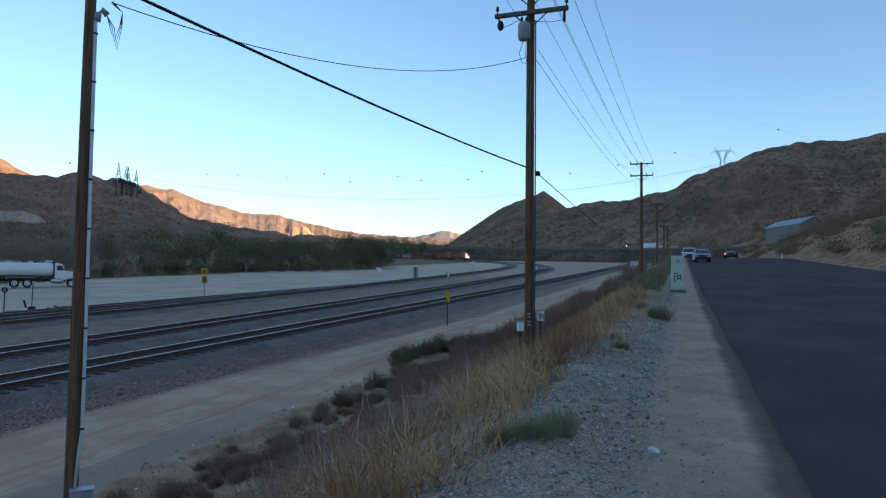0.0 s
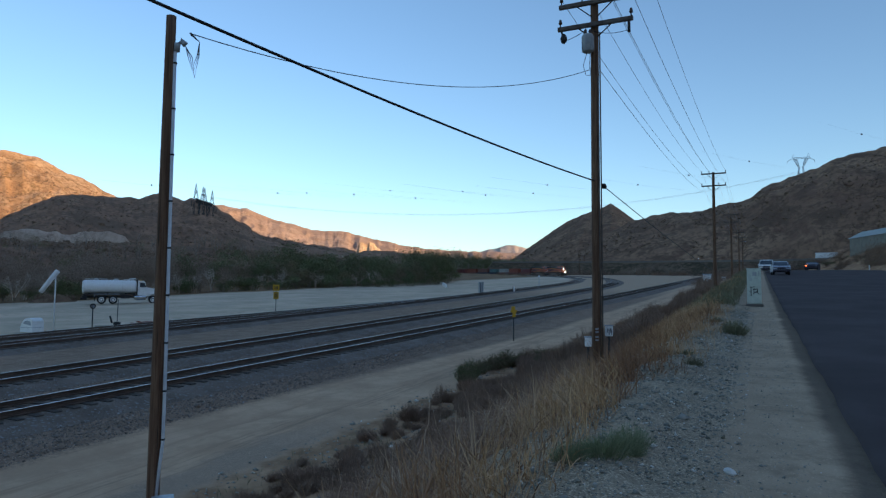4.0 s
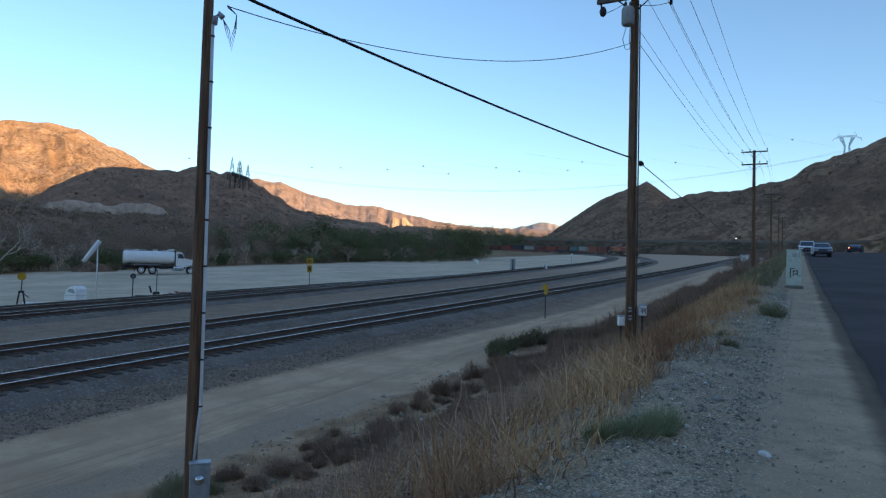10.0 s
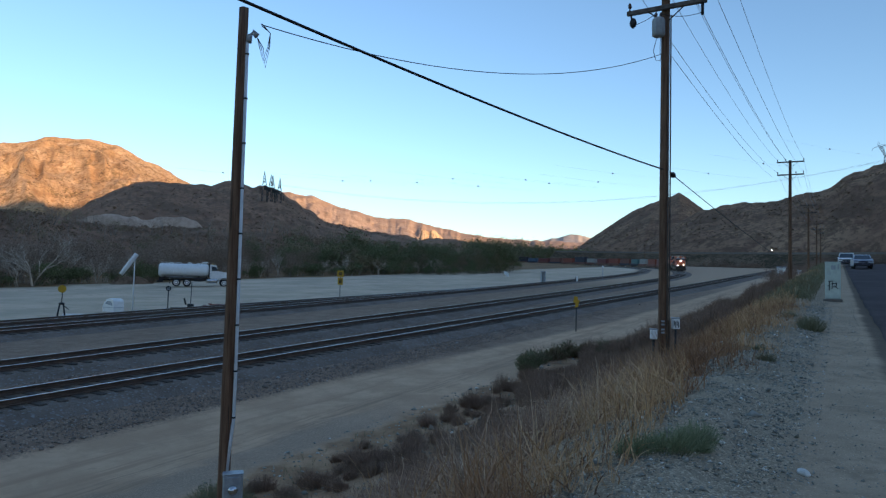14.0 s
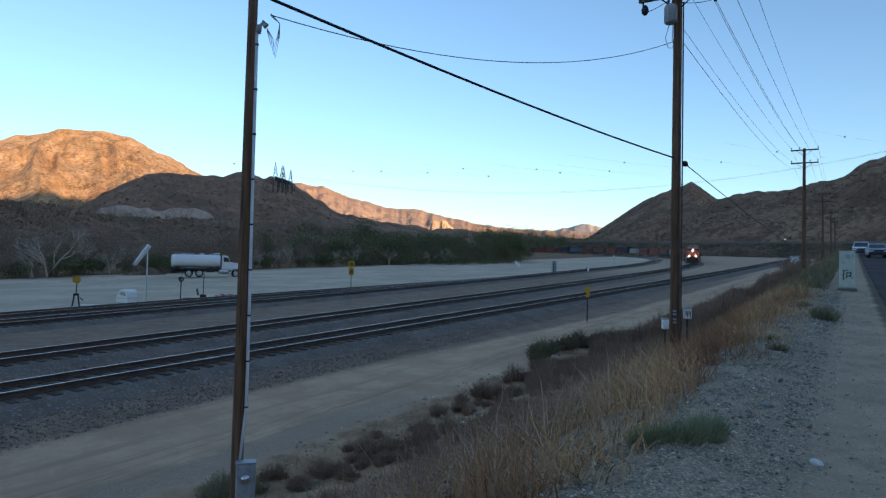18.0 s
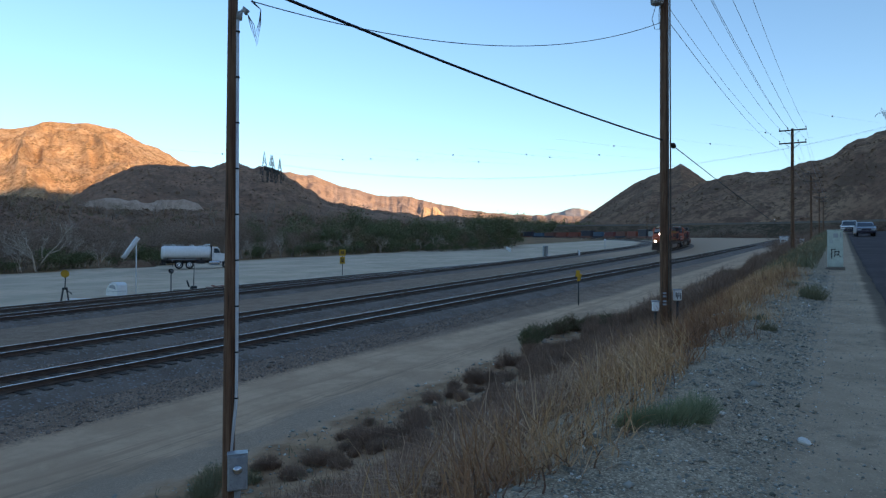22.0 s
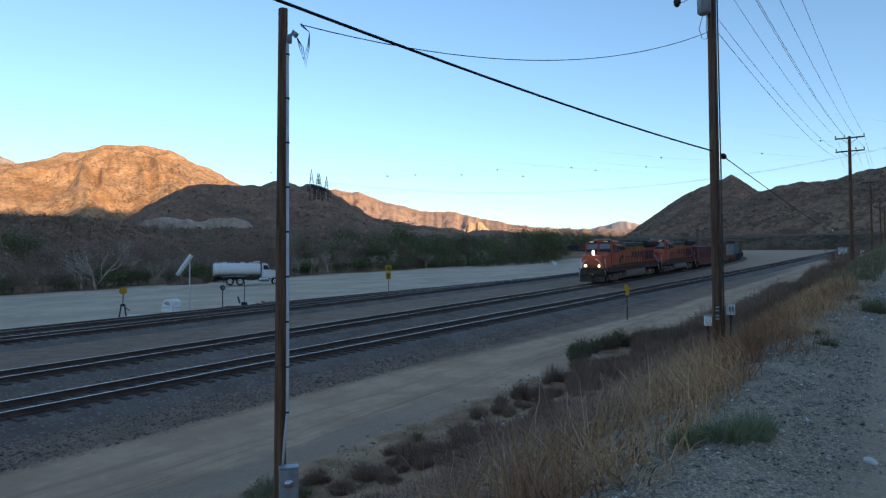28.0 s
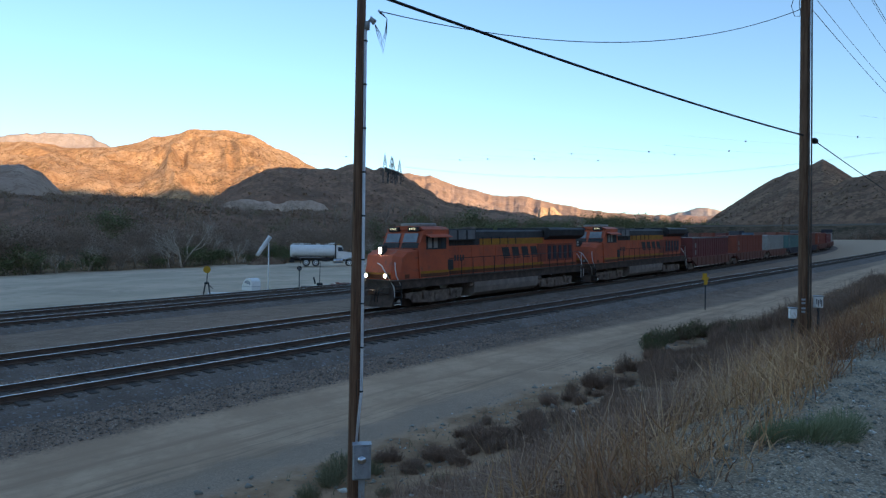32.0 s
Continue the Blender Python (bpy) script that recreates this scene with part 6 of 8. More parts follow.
def build_roadside():
    parked_car(88, -2.3, 180 - 31.5 + 3, "silver sport utility car parked nose-out on the road's edge", "silver")
    parked_car(98, -0.95, 180 - 31.5, "white pickup parked on the road's shoulder", "white_paint", 1.75)
    parked_car(118, -7.6, 180 - 31.5 - 8, "dark car with amber lights on the far road", "car_dark", 1.45, "tail_red")
    # white utility cabinet with scrawled paint
    c = thing("utility_cabinet", "white painted utility cabinet with dark scrawled paint", "cabinet", place(29.7, 0.16, 0.0, -31.2) @ Matrix.Diagonal((0.9, 0.9, 0.93, 1)))
    part("plinth", Mesh().box((0, 0, 0.02), (0.72, 0.62, 0.16), 0.02), "concrete", c, "rough concrete plinth")
    body = part("body", Mesh().box((0, 0, 0.85), (0.58, 0.5, 1.5), 0.02), "cabinet_paint", c)
    part("lid", Mesh().box((0, 0, 1.615), (0.62, 0.54, 0.05), 0.015), "cabinet_paint", c)
    part("upper_door", Mesh().box((0, -0.255, 1.24), (0.53, 0.014, 0.66), 0.006), "cabinet_paint", body)
    part("lower_door", Mesh().box((0, -0.255, 0.5), (0.53, 0.014, 0.74), 0.006), "cabinet_paint", body)
    part("vent_window", Mesh().box((0.02, -0.266, 1.4), (0.17, 0.012, 0.17), 0.004), "can_grey", body)
    m = Mesh()
    for u0, v0, u1, v1, th in ((-0.17, 0.83, 0.03, 0.84, 0.03), (-0.13, 0.84, -0.13, 0.45, 0.035), (-0.05, 0.72, 0.14, 0.75, 0.04), (0.14, 0.75, 0.12, 0.6, 0.04), (0.12, 0.6, -0.02, 0.6, 0.035), (0.0, 0.78, -0.03, 0.52, 0.03), (0.05, 0.66, 0.2, 0.52, 0.02), (-0.2, 0.62, -0.1, 0.7, 0.02)):
        d = Vector((u1 - u0, v1 - v0)).normalized() * th / 2
        m.prism([(u0 - d.y, v0 + d.x), (u0 + d.y, v0 - d.x), (u1 + d.y, v1 - d.x), (u1 - d.y, v1 + d.x)], -0.272, -0.264, axis=1)
    part("scrawl", m, "sign_ink", c, "dark spray-painted strokes")
    m = Mesh()
    for k in range(3):
        m.box((-0.15, -0.266, 1.12 + 0.05 * k), (0.14, 0.01, 0.018), 0.002)
    m.box((0.2, -0.266, 1.42), (0.03, 0.01, 0.2), 0.002)
    part("label_bars", m, "can_grey", c)
    # white delineators along the far edge of the road
    for a, b in ((128, -16.4), (196, -16.0), (246, -16.0)):
        t = thing("delineator", "white roadside marker post on the dirt verge", "marker", place(a, b, 0, -31), group="road markers")
        part("post", Mesh().box((0, 0, 0.42), (0.17, 0.08, 1.05), 0.03), "white_paint", t)
        part("reflector", Mesh().box((0, -0.045, 0.75), (0.1, 0.012, 0.12), 0.004), "can_grey", t)
    # metal sheds on the bank
    t = thing("metal_shed", "pale green metal shed with a gable roof on the bank", "shed", pose(138.3, 164.6, 18.2, 0, 0, -12.1))
    part("walls", Mesh().box((3.75, 10.5, -2.7), (7.5, 21.0, 5.4), 0.03), "shed_wall", t)
    for y0 in (0.0, 20.9):
        part("gable", Mesh().add([(0, y0, 0), (7.5, y0, 0), (3.75, y0, 1.95), (0, y0 + 0.1, 0), (7.5, y0 + 0.1, 0), (3.75, y0 + 0.1, 1.95)], [(0, 1, 2), (5, 4, 3), (0, 2, 5, 3), (1, 4, 5, 2), (0, 3, 4, 1)]), "shed_wall", t)
    for sx in (-1, 1):
        e, r = 3.75 + sx * 4.05, 3.75
        part("roof_slope", Mesh().add([(e, -0.4, -0.16), (r, -0.4, 1.97), (r, 21.4, 1.97), (e, 21.4, -0.16), (e, -0.4, -0.04), (r, -0.4, 2.1), (r, 21.4, 2.1), (e, 21.4, -0.04)], [(4, 5, 6, 7), (3, 2, 1, 0), (0, 1, 5, 4), (1, 2, 6, 5), (2, 3, 7, 6), (3, 0, 4, 7)]), "shed_roof", t, "pale sheet-metal roof")
    for k in range(9):
        part("wall_panel", Mesh().box((-0.03, 1.2 + 2.3 * k, -1.6), (0.05, 2.15, 3.0), 0.01), "shed_wall", t)
    az = radians(42.7)
    t = thing("metal_shed", "long low white flat-roofed shed on the bank", "shed", pose(228 * math.sin(az), 228 * math.cos(az), 16.6, 0, 0, -42))
    part("walls", Mesh().box((0, 0, -0.2), (6.6, 4, 3.4), 0.05), "white_paint", t)
    part("roof", Mesh().box((0, 0, 1.65), (7.2, 4.6, 0.3), 0.05), "shed_roof", t)
    part("dark_opening", Mesh().box((2.4, -2.02, 0.9), (0.7, 0.06, 0.9), 0.01), "dark_steel", t)
    # raised motorway across the valley with its barrier
    pts = []
    for az in np.linspace(11, 50, 62):
        d = max(430 - (az - 11) * 5.5, 300)
        pts.append((d * math.sin(radians(az)), d * math.cos(radians(az)), EYE + d * math.tan(radians(2.42))))
    x, y, z = (np.array(q) for q in zip(*pts))
    t = thing("motorway", "raised motorway on an earth embankment", "road", kind="structure")
    part("embankment", sweep(x, y, z, [(-26, -14), (-9, 0), (9, 0), (26, -14)], 0, False), "bank_brown", t)
    part("carriageway", sweep(x, y, z, [(-8, 0.03), (8, 0.03), (8, 0.2), (-8, 0.2)], 0), "asphalt", t)
    part("barrier", sweep(x, y, z, [(-8.6, 0.0), (-8.2, 0.0), (-8.2, 0.85), (-8.6, 0.85)], 0), "concrete", t, "pale concrete barrier")
    part("barrier", sweep(x, y, z, [(8.2, 0.0), (8.6, 0.0), (8.6, 0.85), (8.2, 0.85)], 0), "concrete", t, "pale concrete barrier")
    MOTORWAY.extend((x, y, z))
    l = thing("lamp", "bright white lamp by the motorway", "lamp")
    k = 24
    part("mast", Mesh().tube((x[k], y[k] - 10, z[k] - 6), (x[k], y[k] - 10, z[k] + 1.6), 0.12, n=6), "dark_steel", l)
    part("lens", Mesh().lathe([(0.03, -0.1), (0.11, -0.04), (0.11, 0.06), (0.03, 0.1)], 10, Matrix.Translation((x[k], y[k] - 10.3, z[k] + 1.7))), "car_light", l)


def shed_mats():
    m = Nodes("shed_roof", 0.5, 0.2)
    p = m.pos(False)
    m.color(m.mix(m.ramp(m.noise(p, 0.6, 4.0), 0.3, 0.7), (0.27, 0.30, 0.275), (0.34, 0.37, 0.335)))
    m.bump(m.math("SINE", m.math("MULTIPLY", m.noise(p, 0.01), 1.0)), 0.05)
    MAT["shed_roof"] = m.mat
    MAT["shed_wall"] = worn("shed_wall", (0.24, 0.225, 0.18), (0.19, 0.18, 0.145), 0.6, 0.7)
    MAT["silver"] = worn("silver", (0.42, 0.46, 0.52), (0.36, 0.40, 0.46), 2.0, 0.3, 0.3)
    MAT["bank_brown"] = hill_material("bank_brown", (0.13, 0.088, 0.06), (0.18, 0.13, 0.09), (0.10, 0.07, 0.048), (0.06, 0.05, 0.032), 0.6, 6.0)


shed_mats()
build_roadside()

MOVERS = []


def motorway_traffic():
    """A white lorry and a pale car on the motorway."""
    t = thing("lorry", "white box lorry on the motorway", "lorry")
    part("box", Mesh().box((0, -2.0, 2.5), (2.5, 9.5, 2.9), 0.05), "white_paint", t)
    part("chassis", Mesh().box((0, 0, 0.85), (2.2, 12.5, 0.4), 0.05), "dark_steel", t)
    c = part("cab", Mesh().prism([(3.1, 0.9), (5.9, 0.9), (5.9, 1.9), (4.9, 2.2), (4.6, 3.3), (3.1, 3.5)], -1.15, 1.15), "white_paint", t)
    part("windscreen", Mesh().prism([(4.93, 2.2), (4.98, 2.2), (4.68, 3.1), (4.63, 3.1)], -1.0, 1.0), "glass_dark", c)
    for sx in (-1, 1):
        for yy in (-5.6, -4.4, 4.9):
            wheel(t, sx * 1.0, yy, 0.5, 0.32)
    t.scale = (0.8, 0.8, 0.8)
    MOVERS.append((t, 29.3, 1.78))
    c = thing("car", "pale car with lit lamps on the motorway", "car")
    part("body", Mesh().prism([(-2.2, 0.4), (2.2, 0.4), (2.2, 0.9), (1.0, 1.0), (0.4, 1.45), (-1.4, 1.45), (-2.2, 0.95)], -0.9, 0.9), "silver", c)
    for sx in (-1, 1):
        part("headlight", Mesh().box((sx * 0.65, 2.2, 0.75), (0.35, 0.1, 0.18), 0.03), "car_light", c)
        for yy in (-1.4, 1.4):
            wheel(c, sx * 0.8, yy, 0.33, 0.22, "galvanised")
    MOVERS.append((c, 31.0, 1.7))


motorway_traffic()


# ------------------------------------------------------------ pylons on the hills
def lattice(parent, name, legs, r, mat="galvanised"):
    m = Mesh()
    for p0, p1 in legs:
        m.tube(p0, p1, r, n=4)
    return part(name, m, mat, parent)


def pylon(az, d, el0, height, label, r, mat, turn):
    x, y = d * math.sin(radians(az)), d * math.cos(radians(az))
    z = EYE + d * math.tan(radians(el0))
    t = thing("pylon", label, "pylon", pose(x, y, z, 0, 0, turn), group="pylons")
    h = height
    for sx in (-1, 1):
        x0, x1, x2 = sx * 0.13 * h, sx * 0.2 * h, sx * 0.22 * h
        legs = []
        for dy in (-0.05 * h, 0.05 * h):
            legs += [((x0 - 0.05 * h * sx, dy, -0.1 * h), (x1 - 0.06 * h * sx, dy, 0.62 * h)), ((x0 + 0.05 * h * sx, dy, -0.1 * h), (x1 + 0.02 * h * sx, dy, 0.62 * h))]
            for k in range(5):
                f0, f1 = -0.1 + 0.144 * k, -0.1 + 0.144 * (k + 1)
                u = [x0 + (x1 - x0) * (f + 0.1) / 0.72 for f in (f0, f1)]
                legs += [((u[0] - 0.05 * h * sx, dy, f0 * h), (u[1] + 0.03 * h * sx, dy, f1 * h)), ((u[0] + 0.05 * h * sx, dy, f0 * h), (u[1] - 0.05 * h * sx, dy, f1 * h))]
        lattice(t, "leg", legs, r, mat)
        horn = []
        for dy in (-0.05 * h, 0.05 * h):
            horn += [((x1 - 0.04 * h * sx, dy, 0.62 * h), (x2, 0, 1.0 * h)), ((x1 + 0.04 * h * sx, dy, 0.62 * h), (x2, 0, 1.0 * h)), ((x1, dy, 0.7 * h), (x2, -dy * 0.6, 0.82 * h)), ((x1, -dy * 0.7, 0.76 * h), (x2, dy * 0.5, 0.88 * h))]
        lattice(t, "horn", horn, r, mat)
        part("insulator_string", Mesh().tube((sx * 0.46 * h, 0, 0.6 * h), (sx * 0.46 * h, 0, 0.5 * h), 1.6 * r, n=6), mat, t)
        part("insulator_string", Mesh().tube((sx * 0.06 * h, 0, 0.62 * h), (sx * 0.06 * h, 0, 0.52 * h), 1.6 * r, n=6), mat, t)
        lattice(t, "arm", [((x1, 0, 0.7 * h), (sx * 0.5 * h, 0, 0.6 * h)), ((x1, 0, 0.62 * h), (sx * 0.5 * h, 0, 0.6 * h)), ((x1 + sx * 0.1 * h, 0, 0.61 * h), (x1 + sx * 0.12 * h, 0, 0.67 * h))], r, mat)
    beam = []
    for k in range(8):
        u0, u1 = -0.22 * h + 0.055 * h * k, -0.22 * h + 0.055 * h * (k + 1)
        beam += [((u0, 0, 0.62 * h), (u1, 0, 0.7 * h)), ((u0, 0, 0.7 * h), (u1, 0, 0.62 * h))]
    beam += [((-0.22 * h, 0, 0.62 * h), (0.22 * h, 0, 0.62 * h)), ((-0.22 * h, 0, 0.7 * h), (0.22 * h, 0, 0.7 * h))]
    lattice(t, "bridge", beam, 2.0 * r, mat)
    return t


def waisted_pylon(az, d, el0, label, r):
    """Four legs that spread from a narrow waist to a long lattice beam with drooping tips."""
    t = thing("pylon", label, "pylon", pose(d * math.sin(radians(az)), d * math.cos(radians(az)), EYE + d * math.tan(radians(el0)), 0, 0, -az + 8) @ Matrix.Scale(0.72, 4), group="pylons")
    for sx in (-1, 1):
        legs = []
        for dy in (-1.6, 1.6):
            outer = [(sx * 4.6, dy * 1.6, -8.0), (sx * 3.0, dy, 6.0), (sx * 9.0, dy * 0.7, 18.0)]
            inner = [(sx * 2.6, dy * 1.6, -8.0), (sx * 1.6, dy, 6.0), (sx * 4.6, dy * 0.7, 18.0)]
            for line in (outer, inner):
                legs += list(zip(line, line[1:]))
            for k in range(7):
                f, g = k / 7, (k + 1) / 7
                p = [Vector(outer[1]).lerp(Vector(outer[2]), v) for v in (f, g)]
                q = [Vector(inner[1]).lerp(Vector(inner[2]), v) for v in (f, g)]
                legs += [(p[0], q[1]), (q[0], p[1])]
            legs += [(outer[0], inner[1]), (inner[0], outer[1])]
        lattice(t, "leg", legs, r)
        lattice(t, "arm", [((sx * 9, 0, 18.0), (sx * 16, 0, 15.6)), ((sx * 9, 0, 20.0), (sx * 16, 0, 15.6)), ((sx * 12, 0, 17.0), (sx * 12, 0, 18.4))], r)
        lattice(t, "horn", [((sx * 7.6, 0, 20.0), (sx * 9.2, 0, 24.5)), ((sx * 10.4, 0, 20.0), (sx * 9.2, 0, 24.5))], r)
        part("insulator_string", Mesh().tube((sx * 15.8, 0, 15.6), (sx * 15.8, 0, 13.0), 0.2, n=6), "galvanised", t)
    beam = [((-10.4, 0, 18.0), (10.4, 0, 18.0)), ((-10.4, 0, 20.0), (10.4, 0, 20.0))]
    for k in range(10):
        u0, u1 = -10.4 + 2.08 * k, -10.4 + 2.08 * (k + 1)
        beam += [((u0, 0, 18.0), (u1, 0, 20.0)), ((u0, 0, 20.0), (u1, 0, 18.0))]
    lattice(t, "bridge", beam, r)
    return t


def build_pylons():
    pylon(-14.3, 700, 4.5, 49, "dark lattice pylon on the shaded hill", 0.2, "dark_steel", 86)
    pylon(-13.6, 708, 4.5, 46, "dark lattice pylon on the shaded hill", 0.2, "dark_steel", 82)
    waisted_pylon(34.6, 712, 9.2, "pale lattice pylon with spread arms on the hilltop", 0.17)
    left = [Vector((math.sin(radians(-14.2)) * 700, math.cos(radians(-14.2)) * 700, EYE + 700 * math.tan(radians(e)))) for e in (7.65, 7.6, 7.55)]
    right = [Vector((math.sin(radians(34.4)) * 712, math.cos(radians(34.4)) * 712, EYE + 712 * math.tan(radians(e)))) for e in (9.25, 9.21, 9.17)]
    for p, q in zip(left, right):
        solo("power_line", Mesh().pipe(sagged(p, q, 29.0, 40), 0.045, 4), "wire", "thin high-voltage line across the valley", "power line", "power lines")
    for az, el in ((-17.9, 8.2), (-8.1, 8.1), (-5.7, 8.2), (-1.7, 8.2), (1.4, 8.6), (3.6, 8.0), (7.7, 8.6), (9.7, 8.3), (13.8, 8.4), (15.0, 9.1), (22.5, 8.9), (26.5, 9.5), (31, 10.3), (38.6, 11.6)):
        d = 640
        c = (d * math.sin(radians(az)), d * math.cos(radians(az)), EYE + d * math.tan(radians(el)))
        prof = [(0.05, -0.75), (0.45, -0.6), (0.72, -0.22), (0.72, 0.22), (0.45, 0.6), (0.05, 0.75)]
        b = thing("marker_ball", "small dark marker ball on a high-voltage line", "marker ball", Matrix.Translation(c), group="marker balls")
        part("ball", Mesh().lathe(prof, 10), "wire", b)
        part("wire_stub", Mesh().pipe([(-60, -30, 1.0), (0, 0, 0), (60, 30, 1.0)], 0.03, 4), "wire", b)


build_pylons()


# ------------------------------------------------------------ plants
def quads_mesh(name, verts, material):
    """Loose leaf blades: every four points make a face."""
    verts = np.asarray(verts, float).reshape(-1, 3)
    n = len(verts) // 4
    me = bpy.data.meshes.new(name)
    me.vertices.add(len(verts))
    me.vertices.foreach_set("co", verts.ravel())
    me.loops.add(n * 4)
    me.loops.foreach_set("vertex_index", np.arange(n * 4))
    me.polygons.add(n)
    me.polygons.foreach_set("loop_start", np.arange(n) * 4)
    me.materials.append(MAT[material])
    me.update(calc_edges=True)
    return me


def leaves(centres, size, rng, flat=0.6, long_=1.5):
    """Small turned leaf quads round centres, an array (n, 3)."""
    n = len(centres)
    d = rng.normal(size=(n, 3))
    d[:, 2] *= flat
    d /= np.linalg.norm(d, axis=1, keepdims=True) + 1e-9
    e = np.cross(d, rng.normal(size=(n, 3)))
    e /= np.linalg.norm(e, axis=1, keepdims=True) + 1e-9
    s = size * rng.uniform(0.55, 1.3, (n, 1))
    d, e = d * s * long_ * 0.5, e * s * 0.42
    return np.stack([centres - d, centres + e, centres + d, centres - e], 1)


def limbs(rng, base, direction, length, radius, depth, mesh, tips, spread=0.6, n=5):
    """Branches that fork and taper; tips gathers their ends."""
    pts, p, d = [Vector(base)], Vector(base), Vector(direction).normalized()
    for _ in range(3):
        d = (d + Vector(rng.normal(size=3)) * 0.16).normalized()
        p = p + d * length / 3
        pts.append(p.copy())
    mesh.pipe(pts, radius, n, radius * 0.62)
    tips.append((p.copy(), length))
    if depth == 0:
        return
    for _ in range(rng.integers(2, 4)):
        s = pts[rng.integers(2, 4)]
        nd = (d + Vector(rng.normal(size=3)) * spread).normalized()
        nd.z = abs(nd.z) * 0.75 + 0.1
        limbs(rng, s, nd, length * rng.uniform(0.55, 0.8), radius * 0.6, depth - 1, mesh, tips, spread, max(n - 1, 4))


def leafy_tree(seed, height, wide, leaf, label, density=1500, size=0.34, bark="bark"):
    rng = np.random.default_rng(seed)
    t = thing("tree", label, "tree", group="riverside trees")
    m, tips = Mesh(), []
    stems = rng.integers(1, 4)
    for k in range(stems):
        limbs(rng, (rng.uniform(-0.3, 0.3), rng.uniform(-0.3, 0.3), -0.2), (rng.uniform(-0.35, 0.35), rng.uniform(-0.35, 0.35), 1), height * 0.36, 0.16 * height / 8, 3, m, tips, 0.55, 6)
    part("trunk", m, bark, t)
    ends = np.array([tuple(p) for p, _ in tips if p.z > height * 0.2])
    ends[:, :2] *= wide / max(np.abs(ends[:, :2]).max(), 0.1)
    ends[:, 2] *= height * 0.9 / max(ends[:, 2].max(), 0.1)
    pick = rng.integers(0, len(ends), density)
    pts = ends[pick] + rng.normal(size=(density, 3)) * np.array([0.16, 0.16, 0.11]) * height * rng.uniform(0.4, 1.1, (density, 1))
    low = rng.uniform(size=density) < 0.06
    pts[low, 2] *= rng.uniform(0.1, 0.6, low.sum())
    pts[:, 2] = np.clip(pts[:, 2], 0.2, None)
    part("crown", quads_mesh("crown", leaves(pts, size, rng), leaf), leaf, t)
    return t


def bare_tree(seed, height, bark, label, twigs=True):
    rng = np.random.default_rng(seed)
    t = thing("bare_tree", label, "tree", group="bare trees")
    m, tips = Mesh(), []
    for k in range(rng.integers(2, 4)):
        limbs(rng, (rng.uniform(-0.4, 0.4), rng.uniform(-0.4, 0.4), -0.2), (rng.uniform(-0.55, 0.55), rng.uniform(-0.3, 0.3), 1), height * 0.4, 0.13 * height / 7, 3, m, tips, 0.5, 6)
    part("branchwork", m, bark, t)
    if twigs:
        f = Mesh()
        for p, ln in tips:
            for _ in range(3):
                d = Vector(rng.normal(size=3))
                d.z = abs(d.z)
                f.pipe([p, p + d * 0.25, p + d * 0.45 + Vector((0, 0, 0.1))], 0.014, 3, 0.006)
        part("twig_crown", f, "bark_pale", t)
    return t


def bush(seed, height, wide, leaf, label, twigs=420, specks=900, size=0.02, stem="twig_dark", group="slope shrubs"):
    """A low twiggy shrub: fine bent twigs that rise from a broad foot into an uneven dome, set with narrow leaves."""
    rng = np.random.default_rng(seed)
    t = thing("shrub", label, "shrub", group=group)
    lobes = rng.uniform(0, 2 * math.pi, 5), rng.uniform(0.65, 1.1, 5)
    ang, lean = rng.uniform(0, 2 * math.pi, twigs), np.sqrt(rng.uniform(0, 1, twigs))
    lift = np.max(lobes[1][None] * (0.72 + 0.28 * np.cos(ang[:, None] - lobes[0][None])), 1)
    tip_r = 0.5 * wide * lean * lift
    foot_r = tip_r * rng.uniform(0.15, 0.6, twigs)
    top = height * lift * (1.05 - 0.55 * lean ** 2) * rng.uniform(0.6, 1.08, twigs)
    foot = np.stack([np.cos(ang) * foot_r, np.sin(ang) * foot_r, np.full(twigs, -0.05)], 1)
    tip = np.stack([np.cos(ang) * tip_r, np.sin(ang) * tip_r, top], 1) + rng.normal(size=(twigs, 3)) * 0.05 * height
    mid = foot * 0.45 + tip * 0.55 + rng.normal(size=(twigs, 3)) * 0.05 * height
    face = rng.uniform(0, math.pi, twigs)
    w = np.stack([np.cos(face), np.sin(face), face * 0], 1) * (0.0045 + 0.003 * height)
    q = np.concatenate([np.stack([foot - w, foot + w, mid + w * 0.75, mid - w * 0.75], 1), np.stack([mid - w * 0.75, mid + w * 0.75, tip + w * 0.3, tip - w * 0.3], 1)])
    part("stem_clump", quads_mesh("stem_clump", q, stem), stem, t)
    k = rng.integers(0, twigs, specks)
    f = rng.uniform(0.25, 1.03, (specks, 1))
    at = mid[k] + (tip[k] - mid[k]) * (f * 1.6 - 0.6) + rng.normal(size=(specks, 3)) * 0.025 * height
    at[:, 2] = np.clip(at[:, 2], 0.01, None)
    d = (tip[k] - foot[k]) / (np.linalg.norm(tip[k] - foot[k], axis=1, keepdims=True) + 1e-6) + rng.normal(size=(specks, 3)) * 0.55
    d /= np.linalg.norm(d, axis=1, keepdims=True)
    e = np.cross(d, rng.normal(size=(specks, 3)))
    e /= np.linalg.norm(e, axis=1, keepdims=True) + 1e-9
    sz = size * rng.uniform(0.6, 1.5, (specks, 1))
    part("foliage", quads_mesh("foliage", np.stack([at - d * sz, at + e * sz * 0.3, at + d * sz, at - e * sz * 0.3], 1), leaf), leaf, t)
    return t


